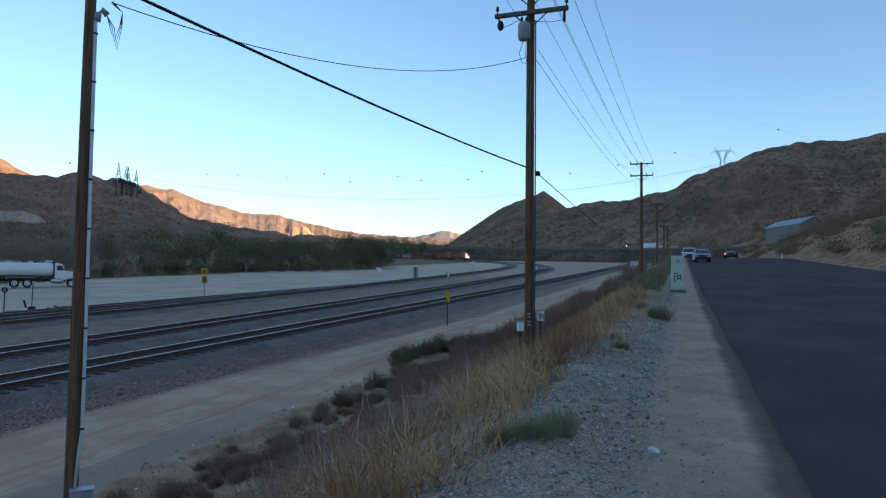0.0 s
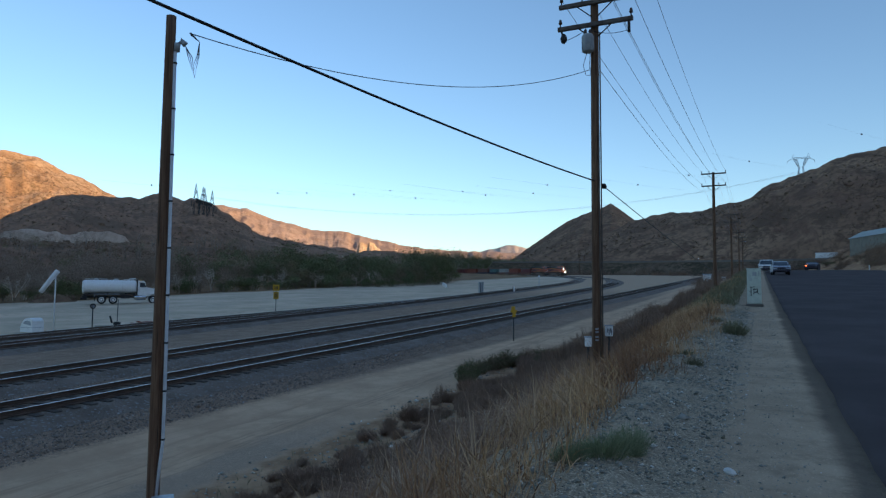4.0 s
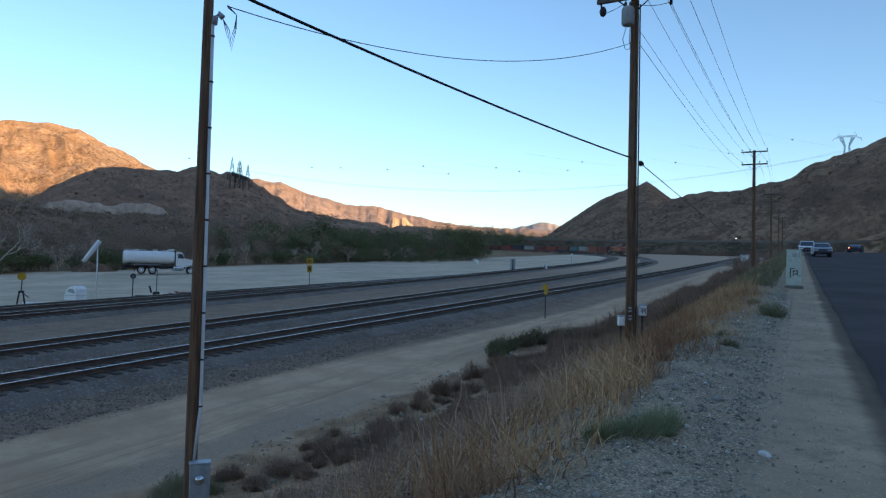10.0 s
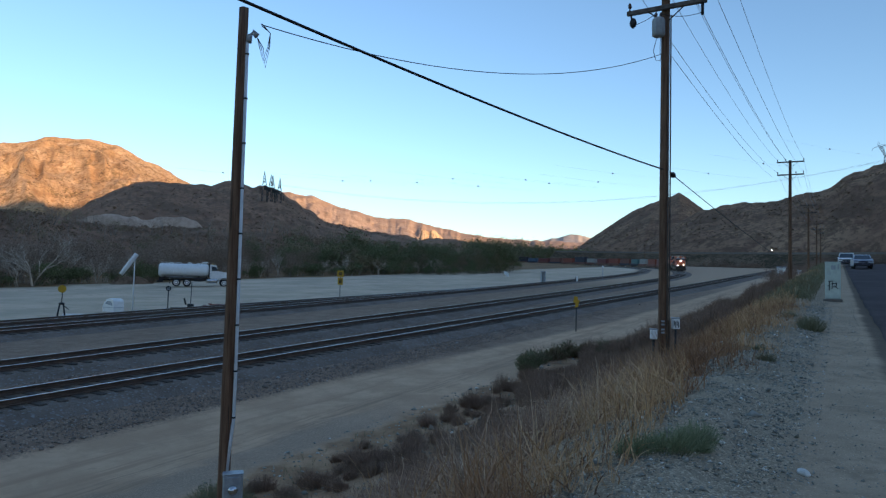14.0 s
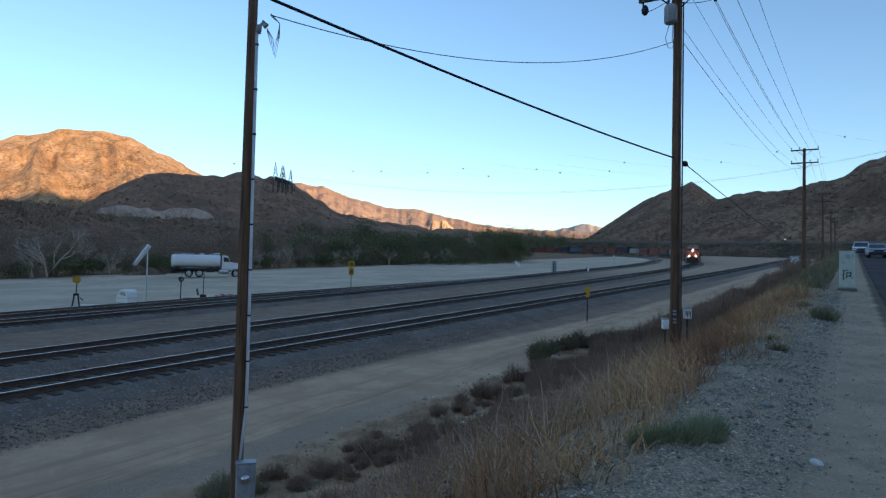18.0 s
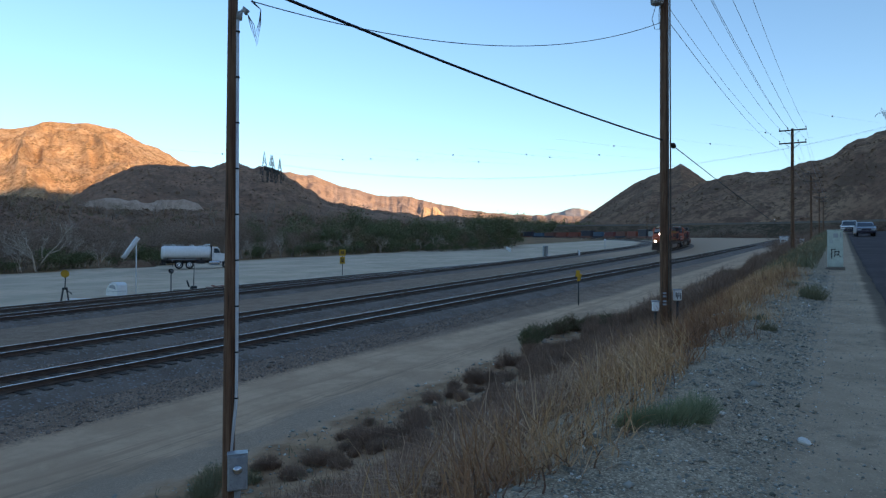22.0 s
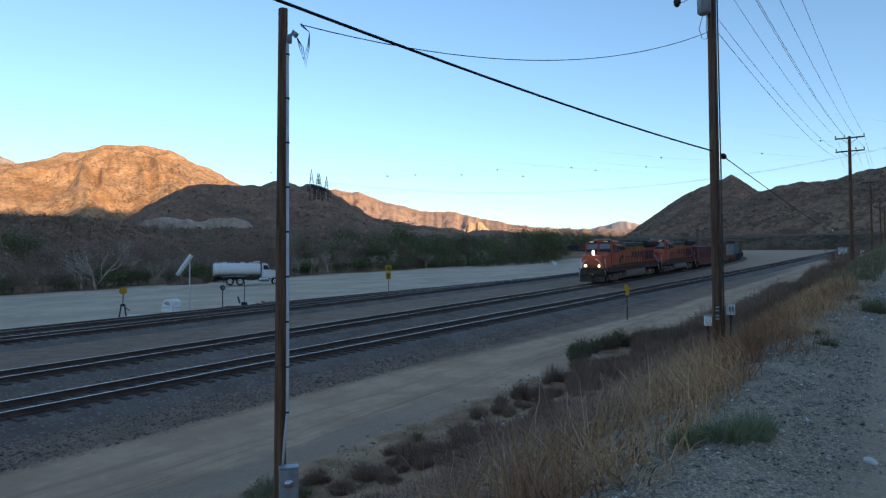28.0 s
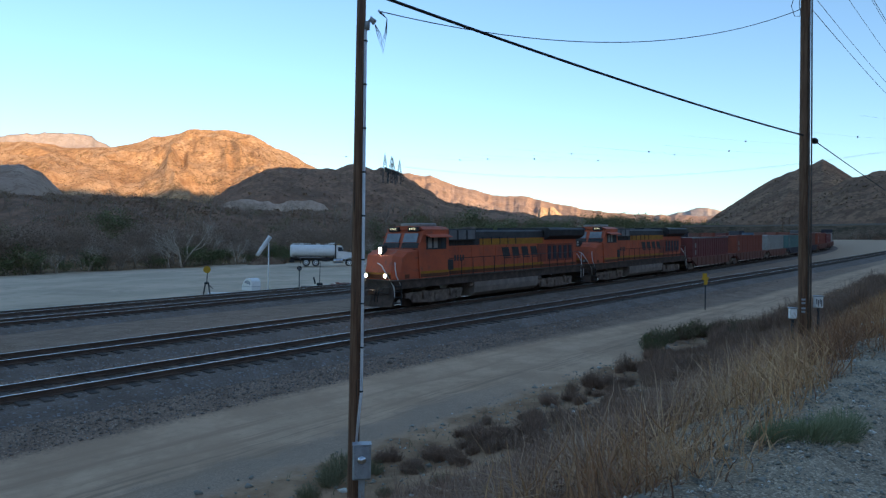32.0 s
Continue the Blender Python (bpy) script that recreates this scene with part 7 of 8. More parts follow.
def blades(n, a_range, b_fun, height, width, rng, lean=0.5, keep=None, comb=0.0, arch=0.45):
    """Curved grass blades in four quads each, as an array of points."""
    a = rng.uniform(*a_range, n)
    b = b_fun(a, rng)
    if keep is not None:
        k = keep(a, b)
        a, b = a[k], b[k]
    n = len(a)
    x, y = xy(a, b)
    z = ground_z(a, b) - 0.03
    h = height * rng.uniform(0.45, 1.15, n)
    h = h * (0.55 + 0.95 * fbm(a * 0.9, b * 0.9, 61))
    ang = rng.uniform(0, 2 * math.pi, n)
    if comb:
        ang = 9.0 * fbm(a * 0.7, b * 0.7, 62) + rng.normal(size=n) * comb
    ln = np.abs(rng.normal(size=n)) * lean * h
    kink = rng.normal(size=(n, 2)) * 0.09 * h[:, None]
    dx, dy = np.cos(ang) * ln, np.sin(ang) * ln
    face = rng.uniform(0, math.pi, n)
    width = width * rng.uniform(0.6, 1.5, n)
    wx, wy = np.cos(face) * width, np.sin(face) * width
    up = np.stack([x * 0, x * 0, h], 1)
    out = np.stack([dx, dy, -arch * ln ** 2 / np.maximum(h, 0.01)], 1)
    bow = np.stack([kink[:, 0], kink[:, 1], x * 0], 1)
    w = np.stack([wx, wy, wx * 0], 1)
    steps = (0, 0.3, 0.56, 0.8, 1.0)
    p = [np.stack([x, y, z], 1) + up * f + out * f * f + bow * math.sin(f * 5.0) for f in steps]
    for q in p[1:]:
        q[:, 2] = np.maximum(q[:, 2], z + 0.04)
    q = []
    for k in range(4):
        w0, w1 = w * (1, 0.9, 0.72, 0.5)[k], w * (0.9, 0.72, 0.5, 0.15)[k]
        q.append(np.stack([p[k] - w0, p[k] + w0, p[k + 1] + w1, p[k + 1] - w1], 1))
    return np.concatenate(q)


def build_grass():
    rng = np.random.default_rng(7)

    def band(lo, hi):
        return lambda a, r: lo + (hi - lo) * np.clip(r.beta(1.6, 1.6, len(a)) + 0.0 * a, 0, 1)

    def tuft(a, b):
        return fbm(a * 1.3, b * 1.3, 77) > 0.37

    def clump(a, b):
        return fbm(a * 1.1, b * 1.1, 78) > 0.45
    q = [blades(4600, (3.2, 13), band(1.3, 2.9), 0.6, 0.0044, rng, 1.0, clump, 1.5), blades(8200, (12, 26), band(1.2, 4.0), 0.45, 0.006, rng, 0.7, clump, 1.5), blades(7500, (24, 75), band(1.2, 4.0), 0.48, 0.009, rng, 0.6, tuft), blades(1300, (9, 26), band(0.75, 1.6), 0.3, 0.005, rng, 1.0, tuft)]
    tagged(new("dry_grass", quads_mesh("dry_grass", np.concatenate(q), "grass_straw")), "golden dry grass along the top of the slope", "grass", kind="stuff")
    q = [blades(1700, (3.4, 12), band(1.5, 4.0), 0.74, 0.0045, rng, 1.5, tuft, 1.8, 0.7), blades(900, (3.4, 13), band(2.2, 4.8), 0.55, 0.0045, rng, 1.5, tuft, 0.0, 0.6), blades(1100, (11, 30), band(2.0, 4.6), 0.42, 0.006, rng, 1.1, tuft, 0.0, 0.6)]
    tagged(new("dry_stalks", quads_mesh("dry_stalks", np.concatenate(q), "stalk")), "tangled pale dry stalks on the slope", "grass", kind="stuff")
    q = [blades(22000, (3.0, 30), band(1.3, 7.0), 0.32, 0.006, rng, 1.3, tuft), blades(6000, (20, 75), band(1.3, 6.0), 0.35, 0.014, rng, 1.2, tuft)]
    tagged(new("grass_litter", quads_mesh("grass_litter", np.concatenate(q), "litter")), "brown matted dead grass on the slope", "grass", kind="stuff")
    q = [blades(17000, (5.0, 26), band(3.0, 7.2), 0.44, 0.006, rng, 1.0, clump), blades(7000, (4.0, 15), band(2.6, 5.6), 0.5, 0.0045, rng, 1.3, tuft, 0.0, 0.6), blades(6500, (20, 45), band(4.6, 8.2), 0.5, 0.008, rng, 0.8, clump), blades(4500, (38, 90), band(4.0, 7.4), 0.7, 0.012, rng, 0.6, tuft)]
    tagged(new("russet_weeds", quads_mesh("russet_weeds", np.concatenate(q), "russet")), "dry russet-brown weeds behind the straw", "weeds", kind="stuff")
    q = [blades(2600, (5.0, 45), band(6.0, 10.4), 0.22, 0.006, rng, 0.6, tuft)]
    tagged(new("short_weeds", quads_mesh("short_weeds", np.concatenate(q), "sage")), "short grey-green weeds at the foot of the slope", "weeds", kind="stuff")
    q = [blades(5200, (30, 110), lambda a, r: r.uniform(0.9, 3.2, len(a)), 0.55, 0.016, rng, 0.4, lambda a, b: fbm(a * 0.5, b * 0.5, 5) > 0.4), blades(3200, (27, 60), lambda a, r: r.uniform(0.8, 2.8, len(a)), 0.6, 0.012, rng, 0.5, lambda a, b: fbm(a * 0.5, b * 0.5, 5) > 0.3)]
    tagged(new("roadside_grass", quads_mesh("roadside_grass", np.concatenate(q), "sage")), "yellow-green grass by the road", "grass", kind="stuff")


build_grass()


def build_shrubs():
    dark = [bush(100 + k, 0.5 + 0.1 * k, 0.85 + 0.2 * k, "russet", "dry dark brown twiggy shrub on the slope", 520, 1100, 0.022) for k in range(4)]
    brown = [bush(110 + k, 0.52, 0.95, "leaf_brown", "brown twiggy shrub with pale tips on the slope", 460, 900, 0.02) for k in range(2)]
    green = [bush(120 + k, 0.6, 1.3, "scrub_green", "dull green leafy shrub on the slope", 420, 2600, 0.032) for k in range(3)]
    used = set()

    def put(src, a, b, s, turn):
        x, y = xy(a, b)
        m = pose(x, y, gz(a, b) - 0.03, 0, 0, turn)
        if src.name in used:
            ob = copy_thing(src, m)
        else:
            used.add(src.name)
            ob, ob.matrix_basis = src, m
        ob.scale = (s, s, s * random.uniform(0.85, 1.15))
        return ob
    rnd = random.Random(12)
    # dark brush between the dirt road and the grass, in drifts with bare soil between them
    n = 0
    while n < 130:
        a = rnd.uniform(8.5, 31)
        b = rnd.uniform(5.4, 9.3 + 1.3 * smooth(20, 27, a))
        if fbm(np.array([a * 0.45]), np.array([b * 0.8]), 91)[0] < 0.42 + 0.10 * smooth(7.8, 9.3, b) - 0.05 * smooth(18, 27, a):
            continue
        put((dark + dark + brown)[rnd.randrange(10)], a, b, rnd.uniform(0.45, 0.95) * (0.72 + 0.4 * smooth(9, 24, a)), rnd.uniform(0, 360))
        n += 1
    for k in range(80):
        a, b = rnd.uniform(9, 25), rnd.uniform(6.4, 9.7)
        put((dark + brown)[rnd.randrange(6)], a, b, rnd.uniform(0.35, 0.7), rnd.uniform(0, 360))
    for a, b, s in ((15.0, 9.3, 0.7), (17.6, 9.4, 0.9), (20.4, 9.6, 0.8), (23.0, 10.0, 0.9)):
        put(dark[rnd.randrange(4)], a, b, s, rnd.uniform(0, 360))
    for a, b, s in ((24.4, 10.6, 0.8), (25.3, 10.9, 1.1), (26.6, 11.1, 1.2), (27.8, 10.8, 1.2), (29.0, 10.5, 1.2), (30.4, 10.2, 1.1), (31.8, 9.6, 1.1), (33.4, 9.2, 1.0), (30.0, 9.2, 0.9), (33.0, 8.2, 0.9), (35.2, 8.6, 0.9)):
        put(green[int(a * 10) % 3], a, b, s, rnd.uniform(0, 360))
    # dark weeds on the brink towards the far poles
    for k in range(130):
        a = 25 + 62 * (k / 130) + rnd.uniform(-0.6, 0.6)
        b = rnd.uniform(4.2, 8.2 - 2.6 * smooth(45, 80, a))
        put(dark[rnd.randrange(4)] if k % 4 else brown[rnd.randrange(2)], a, b, rnd.uniform(1.0, 1.8), rnd.uniform(0, 360))
    for a, b, s in ((32.6, 7.9, 0.8), (33.4, 8.4, 0.9), (34.6, 7.4, 0.8), (31.6, 6.9, 0.7), (36.0, 7.0, 0.9), (38.0, 7.6, 1.0)):
        put(dark[int(a * 10) % 4], a, b, s, rnd.uniform(0, 360))
    # greener bushes round the cabinet
    for a, b, s in ((29.3, 1.3, 0.6), (32.5, 1.5, 0.7), (35.0, 1.8, 0.7)):
        put(green[int(a) % 3], a, b, s, rnd.uniform(0, 360))
    # green herbs on the gravel
    herb = bush(140, 0.33, 0.85, "herb_green", "fresh green herb spreading on the gravel", 420, 1500, 0.012, "herb_green", "gravel weeds")
    for a, b, s in ((5.6, 1.2, 0.8), (5.45, 1.42, 0.6), (5.85, 1.0, 0.6), (5.7, 0.95, 0.4)):
        put(herb, a, b, s, rnd.uniform(0, 360))
    sage = bush(141, 0.42, 0.8, "sage", "grey-green weed on the gravel shoulder", 260, 700, 0.018, "sage", "gravel weeds")
    for a, b, s in ((17.3, 0.5, 1.1), (17.9, 0.62, 0.7), (11.3, 0.95, 0.5), (12.4, 1.15, 0.4), (20.5, 1.1, 0.6), (8.0, 9.6, 1.0), (8.5, 9.9, 0.9), (7.7, 9.3, 0.9), (8.6, 9.2, 0.8), (8.0, 6.9, 0.6), (6.9, 8.9, 0.75), (6.5, 8.4, 0.6), (7.4, 7.6, 0.5)):
        put(sage, a, b, s, rnd.uniform(0, 360))


build_shrubs()


def brush(spots, leaf, label, seed, count=620, size=0.085):
    """Far brush: domes of small leaves joined in one mesh; spots give (a, b, size)."""
    rng = np.random.default_rng(seed)
    a, b, s = (np.array(q, float) for q in zip(*spots))
    x, y = xy(a, b)
    z = ground_z(a, b)
    d = rng.normal(size=(len(a), count, 3)) * np.array([0.36, 0.36, 0.3])
    d[:, :, 2] = np.abs(d[:, :, 2]) + 0.05
    lump = 1 + 0.5 * np.sin(d[:, :, :1] * 9 + a[:, None, None])
    pts = np.stack([x, y, z], 1)[:, None, :] + d * lump * s[:, None, None]
    q = leaves(pts.reshape(-1, 3), size, rng, 0.9, 1.7)
    mid = q.mean(1, keepdims=True)
    q = mid + (q - mid) * np.repeat(s, count)[:, None, None] * 0.6
    tagged(new("brush", quads_mesh("brush", q, leaf)), label, "brush", kind="stuff")


def build_brush():
    rnd = random.Random(77)

    def bank(n, lo, hi):
        out = []
        while len(out) < n:
            a, b = rnd.uniform(60, 250), -rnd.uniform(18, 60)
            if fbm(np.array([a * 0.06]), np.array([b * 0.09]), 44)[0] > rnd.uniform(0.36, 0.5):
                out.append((a, b, rnd.uniform(lo, hi)))
        return out
    brush(bank(170, 1.2, 3.2), "hill_brush", "russet dry brush over the road bank", 1)
    brush(bank(130, 1.0, 2.8), "twig_dark", "dark twiggy brush over the road bank", 2)
    brush(bank(60, 0.9, 2.6), "scrub_green", "dull green brush over the road bank", 3)
    brow = []
    for k in range(60):
        az, d = radians(rnd.uniform(38.6, 50)), rnd.uniform(150, 205)
        a, b = ab(d * math.sin(az), d * math.cos(az))
        brow.append((a, b, rnd.uniform(1.8, 3.4)))
    for k in range(26):
        az, d = radians(rnd.uniform(36.8, 40.5)), rnd.uniform(198, 216)
        a, b = ab(d * math.sin(az), d * math.cos(az))
        brow.append((a, b, rnd.uniform(1.2, 2.2)))
    brush(brow, "hill_brush", "russet brush on the brow below the sheds", 4, 700)
    curve = [(rnd.uniform(150, 330), rnd.uniform(4, 13), rnd.uniform(1.2, 3.2)) for _ in range(90)]
    brush(curve, "twig_dark", "low dark brush by the far curve of the line", 5)
    foot = []
    for k in range(120):
        az = radians(rnd.uniform(12, 40))
        d = max(430 - (math.degrees(az) - 11) * 5.5, 300) - rnd.uniform(12, 34)
        a, b = ab(d * math.sin(az), d * math.cos(az))
        foot.append((a, b, rnd.uniform(1.5, 4.5)))
    brush(foot, "twig_dark", "dark brush along the foot of the motorway bank", 6)


build_brush()


def slope_z(name, x, y):
    """Height of a hill's near slope at a place, or far below where it has none."""
    X, Y, Z = SLOPES[name]
    d = (X - x) ** 2 + (Y - y) ** 2
    k = np.unravel_index(int(np.argmin(d)), d.shape)
    return float(Z[k]) if d[k] < 400 else -1e3


def thicket(spots, leaf, bark, label, seed, shift=0.0, count=620, size=0.17):
    """Far crowns and their stems in one mesh each; spots give (bearing, distance, height)."""
    rng = np.random.default_rng(seed)
    crowns, stems = [], Mesh()
    for az, d, h in spots:
        az = radians(az + shift * rng.uniform(-1, 1))
        x, y = d * math.sin(az), d * math.cos(az)
        z = max(gz(*ab(x, y)), slope_z("hill_10", x, y))
        lobes = rng.normal(size=(7, 3)) * np.array([0.26, 0.26, 0.16]) * h + np.array([0, 0, 0.62 * h])
        pts = lobes[rng.integers(0, 7, count)] + rng.normal(size=(count, 3)) * np.array([0.13, 0.13, 0.12]) * h
        pts[:, 2] = np.clip(pts[:, 2], 0.05 * h, None)
        crowns.append(pts + np.array([x, y, z]))
        for q in lobes[:4]:
            stems.pipe([(x, y, z - 0.3), (x + q[0] * 0.4, y + q[1] * 0.4, z + q[2] * 0.55), (x + q[0], y + q[1], z + q[2] * 1.1)], 0.018 * h, 4, 0.004 * h)
    q = leaves(np.concatenate(crowns), size, rng)
    tagged(new("thicket", quads_mesh("thicket", q, leaf)), label, "thicket", kind="stuff")
    tagged(new("thicket_stems", stems.data("thicket_stems", MAT[bark])), "bare stems of the " + label.split()[-1], "thicket", kind="stuff")


def build_trees():
    rnd = random.Random(31)
    greens = [leafy_tree(200 + k, 8.5, 3.6, "leaf_green", "dense green riverside tree", 2600, 0.24) for k in range(3)]
    olives = [leafy_tree(210 + k, 7.5, 3.4, "leaf_olive", "thinning olive-green riverside tree", 2200, 0.22) for k in range(2)]
    browns = [leafy_tree(220 + k, 6.8, 3.2, "leaf_brown", "brown leafless riverside thicket", 2600, 0.15) for k in range(3)]
    pales = [bare_tree(230 + k, 6.5, "bark_pale", "dead tree with pale bare limbs") for k in range(3)]
    low = [leafy_tree(240 + k, 3.2, 2.6, "leaf_green", "low green thicket at the edge of the lot", 2000, 0.15) for k in range(2)]
    used = set()

    def put(src, az, d, s, tall=1.0):
        x, y = d * math.sin(radians(az)), d * math.cos(radians(az))
        m = pose(x, y, gz(*ab(x, y)) - 0.15, 0, 0, rnd.uniform(0, 360))
        if src.name in used:
            ob = copy_thing(src, m)
        else:
            used.add(src.name)
            ob, ob.matrix_basis = src, m
        ob.scale = (s, s, s * tall)

    def edge(az):
        """Where the gravel lot ends, by bearing."""
        return float(np.interp(az, (-48, -34, -28, -22, -12, -4, 2, 6, 9, 14), (90, 100, 109, 114, 138, 150, 155, 165, 205, 330)))
    # brown thickets and green undergrowth on the left, denser green to the right
    for k in range(110):
        az = -47 + 41 * (k / 110) + rnd.uniform(-0.6, 0.6)
        row = rnd.choice((0, 1, 1, 2, 3))
        d = edge(az) + 6 + row * 17 + rnd.uniform(0, 10)
        green = 0.12 + 0.45 * max(0, (az + 22) / 16)
        src = rnd.choice(greens + olives) if rnd.random() < green else rnd.choice(browns)
        put(src, az, d, rnd.uniform(0.5, 1.05) * (0.85 if row == 0 else 1.1), rnd.uniform(0.75, 1.15))
    for k in range(66):
        az = -8 + 15.0 * (k / 66) + rnd.uniform(-0.3, 0.3)
        row = rnd.choice((0, 1, 1, 2, 3))
        d = edge(az) + 5 + row * 15 + rnd.uniform(0, 10)
        put(rnd.choice(greens + olives + olives + browns), az, d, rnd.uniform(0.5, 1.05) * (0.75 if row == 0 else 1.05), rnd.uniform(0.8, 1.15))
    for k in range(40):
        az = -47 + 53 * (k / 40) + rnd.uniform(-0.5, 0.5)
        put(rnd.choice(low if az > -12 or rnd.random() < 0.5 else browns), az, edge(az) + rnd.uniform(1.5, 6), rnd.uniform(0.5, 1.05))
    for k in range(30):
        az = -7.5 + 14.5 * (k / 30) + rnd.uniform(-0.3, 0.3)
        put(rnd.choice(greens + greens + olives), az, edge(az) + 8 + rnd.uniform(0, 24), rnd.uniform(0.45, 1.0), rnd.uniform(0.85, 1.2))
    for k in range(12):
        az = -7.8 + 15 * (k / 12) + rnd.uniform(-0.5, 0.5)
        put(rnd.choice(greens), az, edge(az) + rnd.uniform(14, 34), rnd.uniform(0.85, 1.05), rnd.uniform(0.95, 1.15))
    for k in range(24):
        az = rnd.choice((rnd.uniform(-34, -27.5), rnd.uniform(-25.5, -19), rnd.uniform(-16, -7), rnd.uniform(-45, -33)))
        put(rnd.choice(low), az, edge(az) + rnd.uniform(1.5, 5), rnd.uniform(0.6, 1.15), rnd.uniform(0.8, 1.1))
    for az, d0, s in ((-31.2, 7.5, 1.3), (-31.9, 9, 0.9), (-33.6, 12, 0.75), (-37.6, 11, 0.8), (-41.5, 10, 0.7), (-15.6, 11, 0.75), (-14.7, 13, 0.65), (-26.2, 14, 0.6), (-9.6, 12, 0.7), (-4.8, 12, 0.75), (-1.5, 13, 0.65), (-35.4, 13, 0.7)):
        put(rnd.choice(pales), az, edge(az) + d0 - 7.5, s)
    for k in range(26):
        az = rnd.uniform(-40, 1)
        put(rnd.choice(pales), az, edge(az) + rnd.uniform(1.5, 10), rnd.uniform(0.4, 0.8), rnd.uniform(0.9, 1.4))
    # grey thickets further back, up the low slope
    spots = []
    for k in range(260):
        az = -47 + 41 * (k / 260) + rnd.uniform(-0.6, 0.6)
        spots.append((az, edge(az) + 55 + 210 * rnd.random() ** 1.3, rnd.uniform(4.5, 8.5)))
    thicket(spots, "leaf_brown", "bark", "grey-brown leafless thicket up the low slope", 71)
    thicket(spots[::7], "leaf_olive", "bark", "olive thicket up the low slope", 72, 1.6)
    # woods beyond the curve of the line
    spots = []
    for k in range(80):
        az = 3 + 10.5 * (k / 80) + rnd.uniform(-0.2, 0.2)
        spots.append((az, rnd.uniform(430, 520), rnd.uniform(9, 16) * (1 - 0.35 * float(smooth(7, 13, az)))))
    thicket(spots, "leaf_green", "bark", "dark green woods beyond the curve of the line", 73, 0.0, 420, 0.55)
    for src, az, d, s in ((browns[0], 22.4, 330, 0.75), (browns[1], 23.2, 335, 0.7), (greens[0], -7.35, 176, 1.3), (olives[0], 14.0, 405, 0.6)):
        put(src, az, d, s)


build_trees()


def dirt_heap():
    """A heap of earth and cut brush at the edge of the lot."""
    az, d = radians(-24.3), 107.0
    x, y = d * math.sin(az), d * math.cos(az)
    u, v = np.meshgrid(np.linspace(-1, 1, 26), np.linspace(-1, 1, 18), indexing="ij")
    r = np.sqrt(u * u + v * v)
    z = 1.5 * np.clip(1 - r ** 1.6, 0, 1) * (0.6 + 0.9 * fbm(u * 3, v * 3, 8)) - 0.25
    t = thing("earth_mound", "brown mound of earth topped with cut brush on the lot", "earth mound", pose(x, y, gz(*ab(x, y)), 0, 0, 22))
    h = new("earth", grid_mesh("earth", (u * 3.2)[:, ::-1], (v * 1.8)[:, ::-1], z[:, ::-1] * 0.8, "heap"))
    h.parent = t
    rnd = random.Random(17)
    for k in range(6):
        m = Mesh()
        cx, cy = rnd.uniform(-2.4, 2.4), rnd.uniform(-0.9, 0.5)
        for _ in range(16):
            a0 = Vector((cx + rnd.uniform(-0.6, 0.6), cy + rnd.uniform(-0.4, 0.4), 0.15))
            d = Vector((rnd.uniform(-1.1, 1.1), rnd.uniform(-0.7, 0.7), rnd.uniform(0.3, 1.3)))
            m.pipe([a0, a0 + d * 0.6 + Vector((0, 0, 0.08)), a0 + d], 0.03, 4, 0.012)
        part("cut_branch", m, "twig_dark", t, "bundle of dead branches")


def scrap_pile():
    """Rusty track fittings thrown down beside the siding."""
    t = thing("scrap_pile", "rusty orange track fittings lying beside the siding", "scrap", place(37.9, 44.4))
    rnd = random.Random(5)
    for k in range(14):
        m = pose(rnd.uniform(-0.9, 0.9), rnd.uniform(-0.45, 0.45), 0.06 + 0.05 * (k % 4), rnd.uniform(-12, 12), rnd.uniform(-12, 12), rnd.uniform(0, 180))
        part("rusty_plate" if k % 2 else "rusty_bar", Mesh().box((0, 0, 0), (rnd.uniform(0.3, 0.9), rnd.uniform(0.08, 0.3), 0.07), 0.015, m), "rust_red", t)


scrap_pile()
MAT["heap"] = hill_material("heap", (0.2, 0.125, 0.08), (0.27, 0.18, 0.12), (0.14, 0.09, 0.06), (0.10, 0.07, 0.045), 0.4, 25.0)
dirt_heap()


def hill_scrub(name, count, size, leaf, label, seed, top=1.0, clump=9):
    """Scrub over a slope, thicker in hollows."""
    rng = np.random.default_rng(seed)
    x, y, z = SLOPES[name]
    i, j = rng.integers(0, x.shape[0] - 1, count), rng.integers(0, int((x.shape[1] - 1) * top), count)
    fi, fj = rng.uniform(size=count), rng.uniform(size=count)
    c = np.stack([q[i, j] * (1 - fi) * (1 - fj) + q[i + 1, j] * fi * (1 - fj) + q[i, j + 1] * (1 - fi) * fj + q[i + 1, j + 1] * fi * fj for q in (x, y, z)], 1)
    keep = fbm(c[:, 0] * 0.02, c[:, 1] * 0.02, seed) > rng.uniform(0.32, 0.52, count)
    c = c[keep]
    s = size * rng.lognormal(0, 0.4, len(c))
    pts = np.repeat(c, clump, 0) + rng.normal(size=(len(c) * clump, 3)) * np.repeat(s, clump)[:, None] * np.array([0.55, 0.55, 0.3]) + np.repeat(s, clump)[:, None] * np.array([0, 0, 0.35])
    q = leaves(pts, 1.0, rng, 0.7, 1.4)
    mid = q.mean(1, keepdims=True)
    q = mid + (q - mid) * np.repeat(s, clump)[:, None, None] * (0.8 if clump < 15 else 0.42)
    tagged(new("hill_scrub", quads_mesh("hill_scrub", q, leaf)), label, "scrub", kind="stuff")


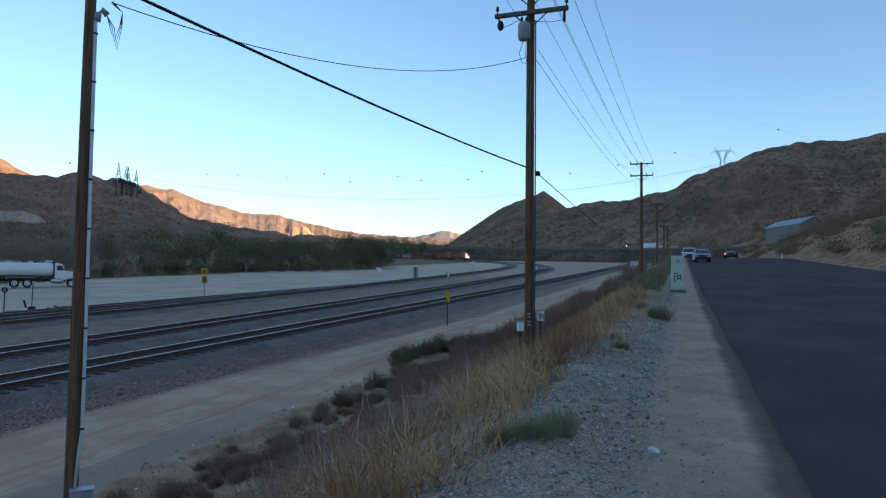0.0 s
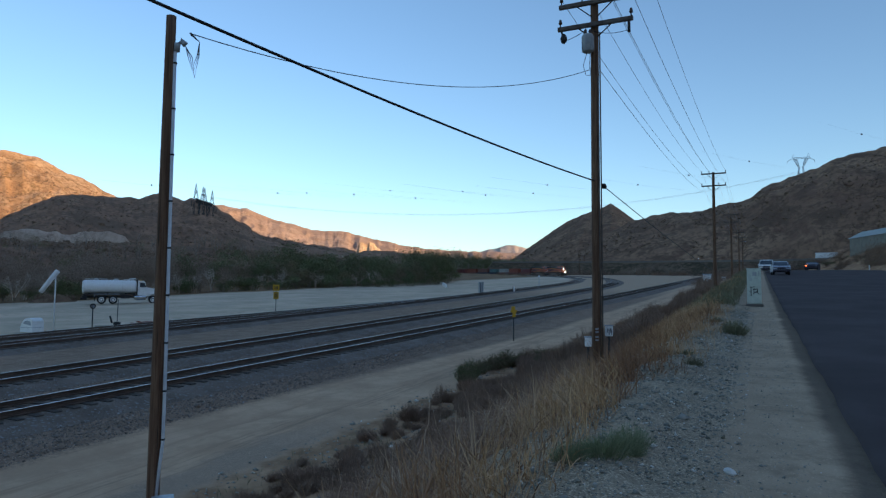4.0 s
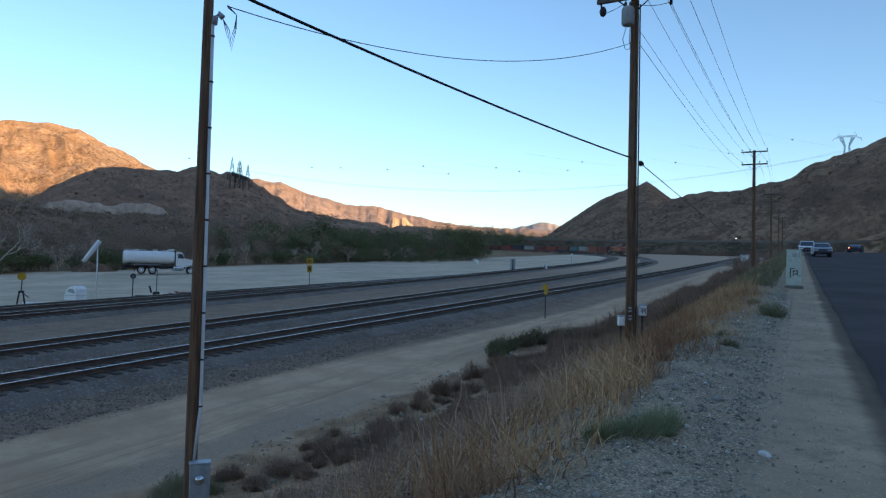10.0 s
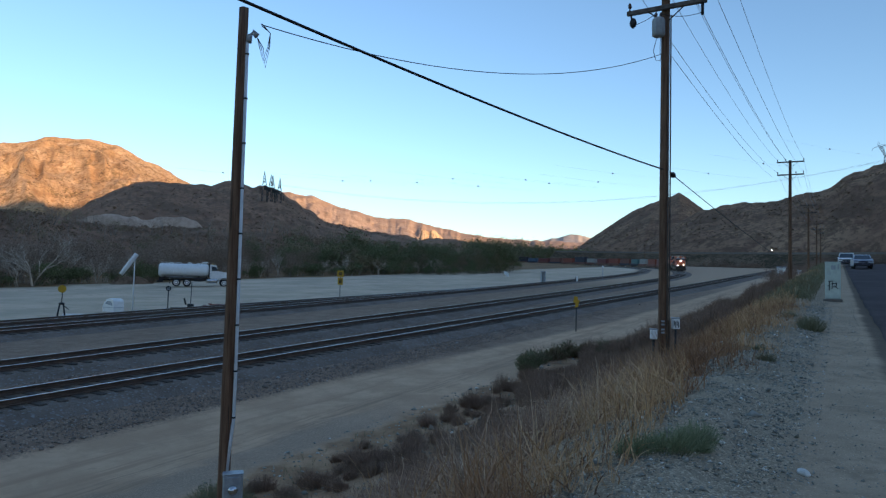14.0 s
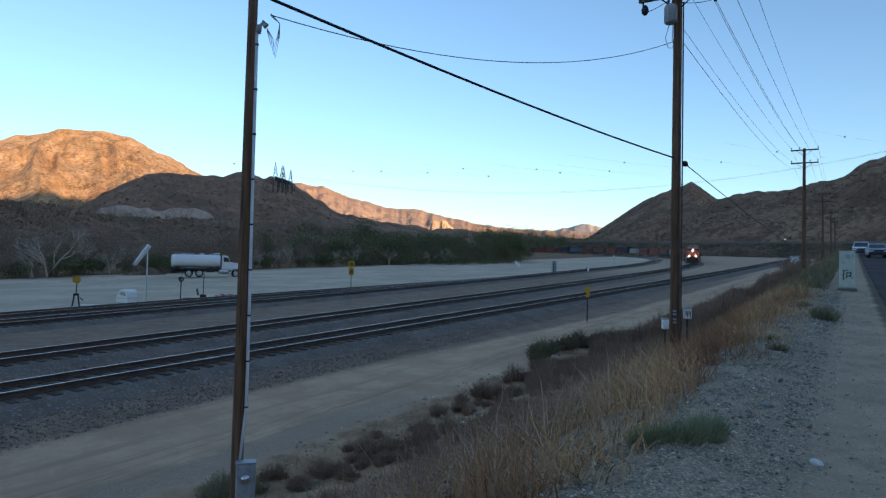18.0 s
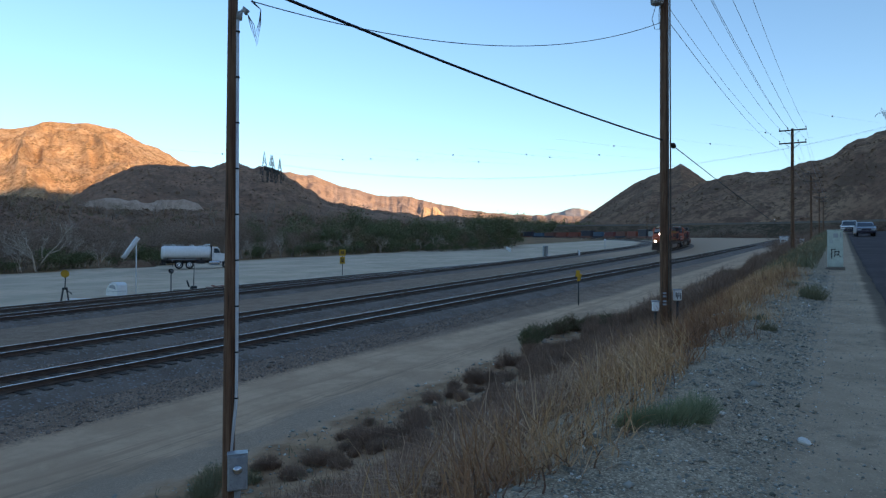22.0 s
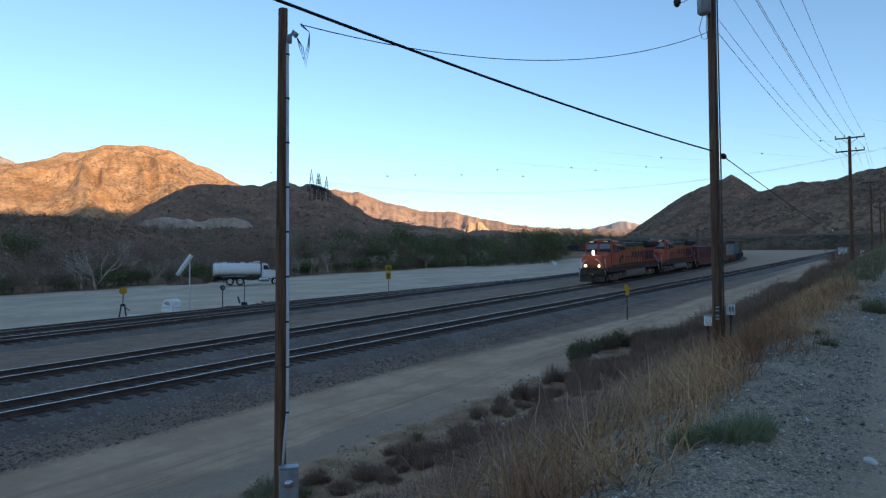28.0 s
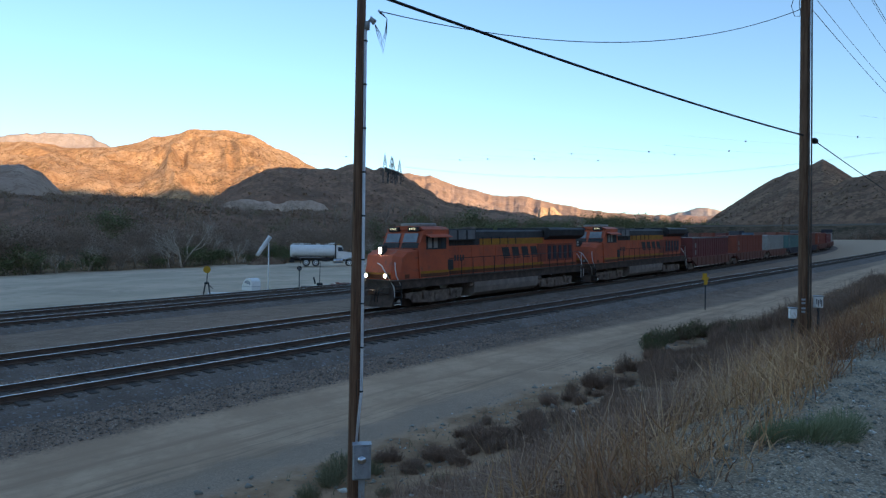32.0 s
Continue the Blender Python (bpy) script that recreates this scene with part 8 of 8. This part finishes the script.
hill_scrub("hill_10", 6000, 1.0, "hill_brush", "brown scrub over the low slope", 301, 1.0, 16)
hill_scrub("hill_10", 900, 1.0, "leaf_olive", "olive scrub over the low slope", 302, 1.0, 16)
hill_scrub("hill_3", 2600, 0.7, "hill_brush", "brown scrub over the shaded hill", 303, 0.9)
hill_scrub("hill_8", 9000, 0.65, "hill_brush", "brown scrub dotted over the dry hill", 304, 0.9)
hill_scrub("hill_7", 2400, 0.65, "hill_brush", "brown scrub dotted over the peak", 305, 0.9)
hill_scrub("hill_2", 7000, 1.0, "hill_brush", "scrub in the gullies of the sunlit hill", 306, 0.92)


# ------------------------------------------------------------ loose stones
def stones(n, a_range, b_range, size, material, name, label, seed, keep=None):
    """Loose angular stones, every one a small squashed solid."""
    rng = np.random.default_rng(seed)
    a, b = rng.uniform(*a_range, n), rng.uniform(*b_range, n)
    if keep is not None:
        k = keep(a, b)
        a, b = a[k], b[k]
        n = len(a)
    x, y = xy(a, b)
    z = ground_z(a, b)
    s = size * rng.lognormal(0, 0.45, n)
    unit = np.array([(1, 0, 0), (-1, 0, 0), (0, 1, 0), (0, -1, 0), (0, 0, 1), (0, 0, -1)], float)
    v = unit[None] * s[:, None, None] * rng.uniform(0.6, 1.3, (n, 6, 1)) + rng.normal(size=(n, 6, 3)) * s[:, None, None] * 0.22
    v[:, :, 2] *= 0.7
    v += np.stack([x, y, z + s * 0.25], 1)[:, None, :]
    tri = np.array([(0, 2, 4), (2, 1, 4), (1, 3, 4), (3, 0, 4), (2, 0, 5), (1, 2, 5), (3, 1, 5), (0, 3, 5)])
    f = (tri[None] + np.arange(n)[:, None, None] * 6).reshape(-1, 3)
    me = bpy.data.meshes.new(name)
    me.vertices.add(n * 6)
    me.vertices.foreach_set("co", v.ravel())
    me.loops.add(f.size)
    me.loops.foreach_set("vertex_index", f.ravel())
    me.polygons.add(len(f))
    me.polygons.foreach_set("loop_start", np.arange(len(f)) * 3)
    me.materials.append(MAT[material])
    me.update(calc_edges=True)
    return tagged(new(name, me), label, "stones", kind="stuff")


def build_stones():
    stones(36000, (2.6, 26), (0.15, 2.4), 0.0075, "stone", "gravel", "loose grey gravel on the roadside bank", 1)
    stones(170, (2.8, 30), (0.3, 0.6), 0.013, "clod", "clods", "dark broken clods along the edge of the gravel", 12)
    stones(60, (3, 26), (0.7, 2.2), 0.015, "clod", "clods", "dark clods on the gravel bank", 13)
    stones(1800, (3, 30), (0.3, 2.4), 0.016, "stone", "gravel", "larger loose stones on the roadside bank", 2)
    stones(3500, (3, 30), (-0.45, 0.4), 0.006, "stone", "gravel", "fine gravel on the shoulder", 3)

    def thin(lo, hi):
        return lambda a, b: hashed((a * 977).astype(int), (b * 977).astype(int), 5) > smooth(lo, hi, a)
    stones(32000, (4, 75), (15.5, 18.0), 0.02, "ballast_stone", "ballast_stones", "dark loose ballast beside the near track", 4, thin(22, 72))
    stones(22000, (6, 75), (21.6, 24.2), 0.024, "ballast_stone", "ballast_stones", "dark loose ballast between the tracks", 5, thin(22, 72))
    stones(1500, (5, 30), (6, 11), 0.03, "stone", "gravel", "scattered stones at the foot of the slope", 6)
    x, y = xy(5.78, 0.22)
    bm = bmesh.new()
    bmesh.ops.create_icosphere(bm, subdivisions=2, radius=0.05)
    for v in bm.verts:
        v.co *= 1 + 0.35 * (noise.noise(v.co * 14) + 0.1)
        v.co.z *= 0.6
    me = bpy.data.meshes.new("pale_rock")
    bm.to_mesh(me)
    bm.free()
    me.materials.append(MAT["pale_rock"])
    ob = new("pale_rock", me)
    ob.matrix_basis = pose(x, y, gz(5.78, 0.22) + 0.02, 10, 8, 30)
    tagged(ob, "fist-sized white rock on the gravel shoulder", "rock")


build_stones()


# ------------------------------------------------------------ ties of the near stretches, one by one
def build_ties():
    me = Mesh().box((0, 0, 0), (0.23, 2.6, 0.17), 0.015).data("tie", MAT["tie"])
    for parent, m in TIES:
        ob = new("tie", me)
        ob.parent = parent
        ob.matrix_basis = m


build_ties()


# ------------------------------------------------------------ what moves
def motions():
    x, y, z = MOTORWAY
    bearing = np.degrees(np.arctan2(x, y))
    for ob, az0, rate in MOVERS:
        rows = []
        for t in range(0, 33):
            az = min(az0 + rate * t, 49.5)
            p, q = (Vector([float(np.interp(v, bearing, k)) for k in (x, y, z)]) for v in (az, az + 0.3))
            d = q - p
            if d.length < 0.01:
                d = Vector((1, -0.2, 0))
            rows.append((float(t), pose(p.x, p.y, p.z + 0.2, 0, 0, math.degrees(math.atan2(-d.x, d.y)))))
        walk(ob, rows)
    for ob, back, reach in TRAIN:
        walk(ob, [(float(t), vehicle_pose(head_at(t) + back, reach)) for t in range(0, 33)])


motions()
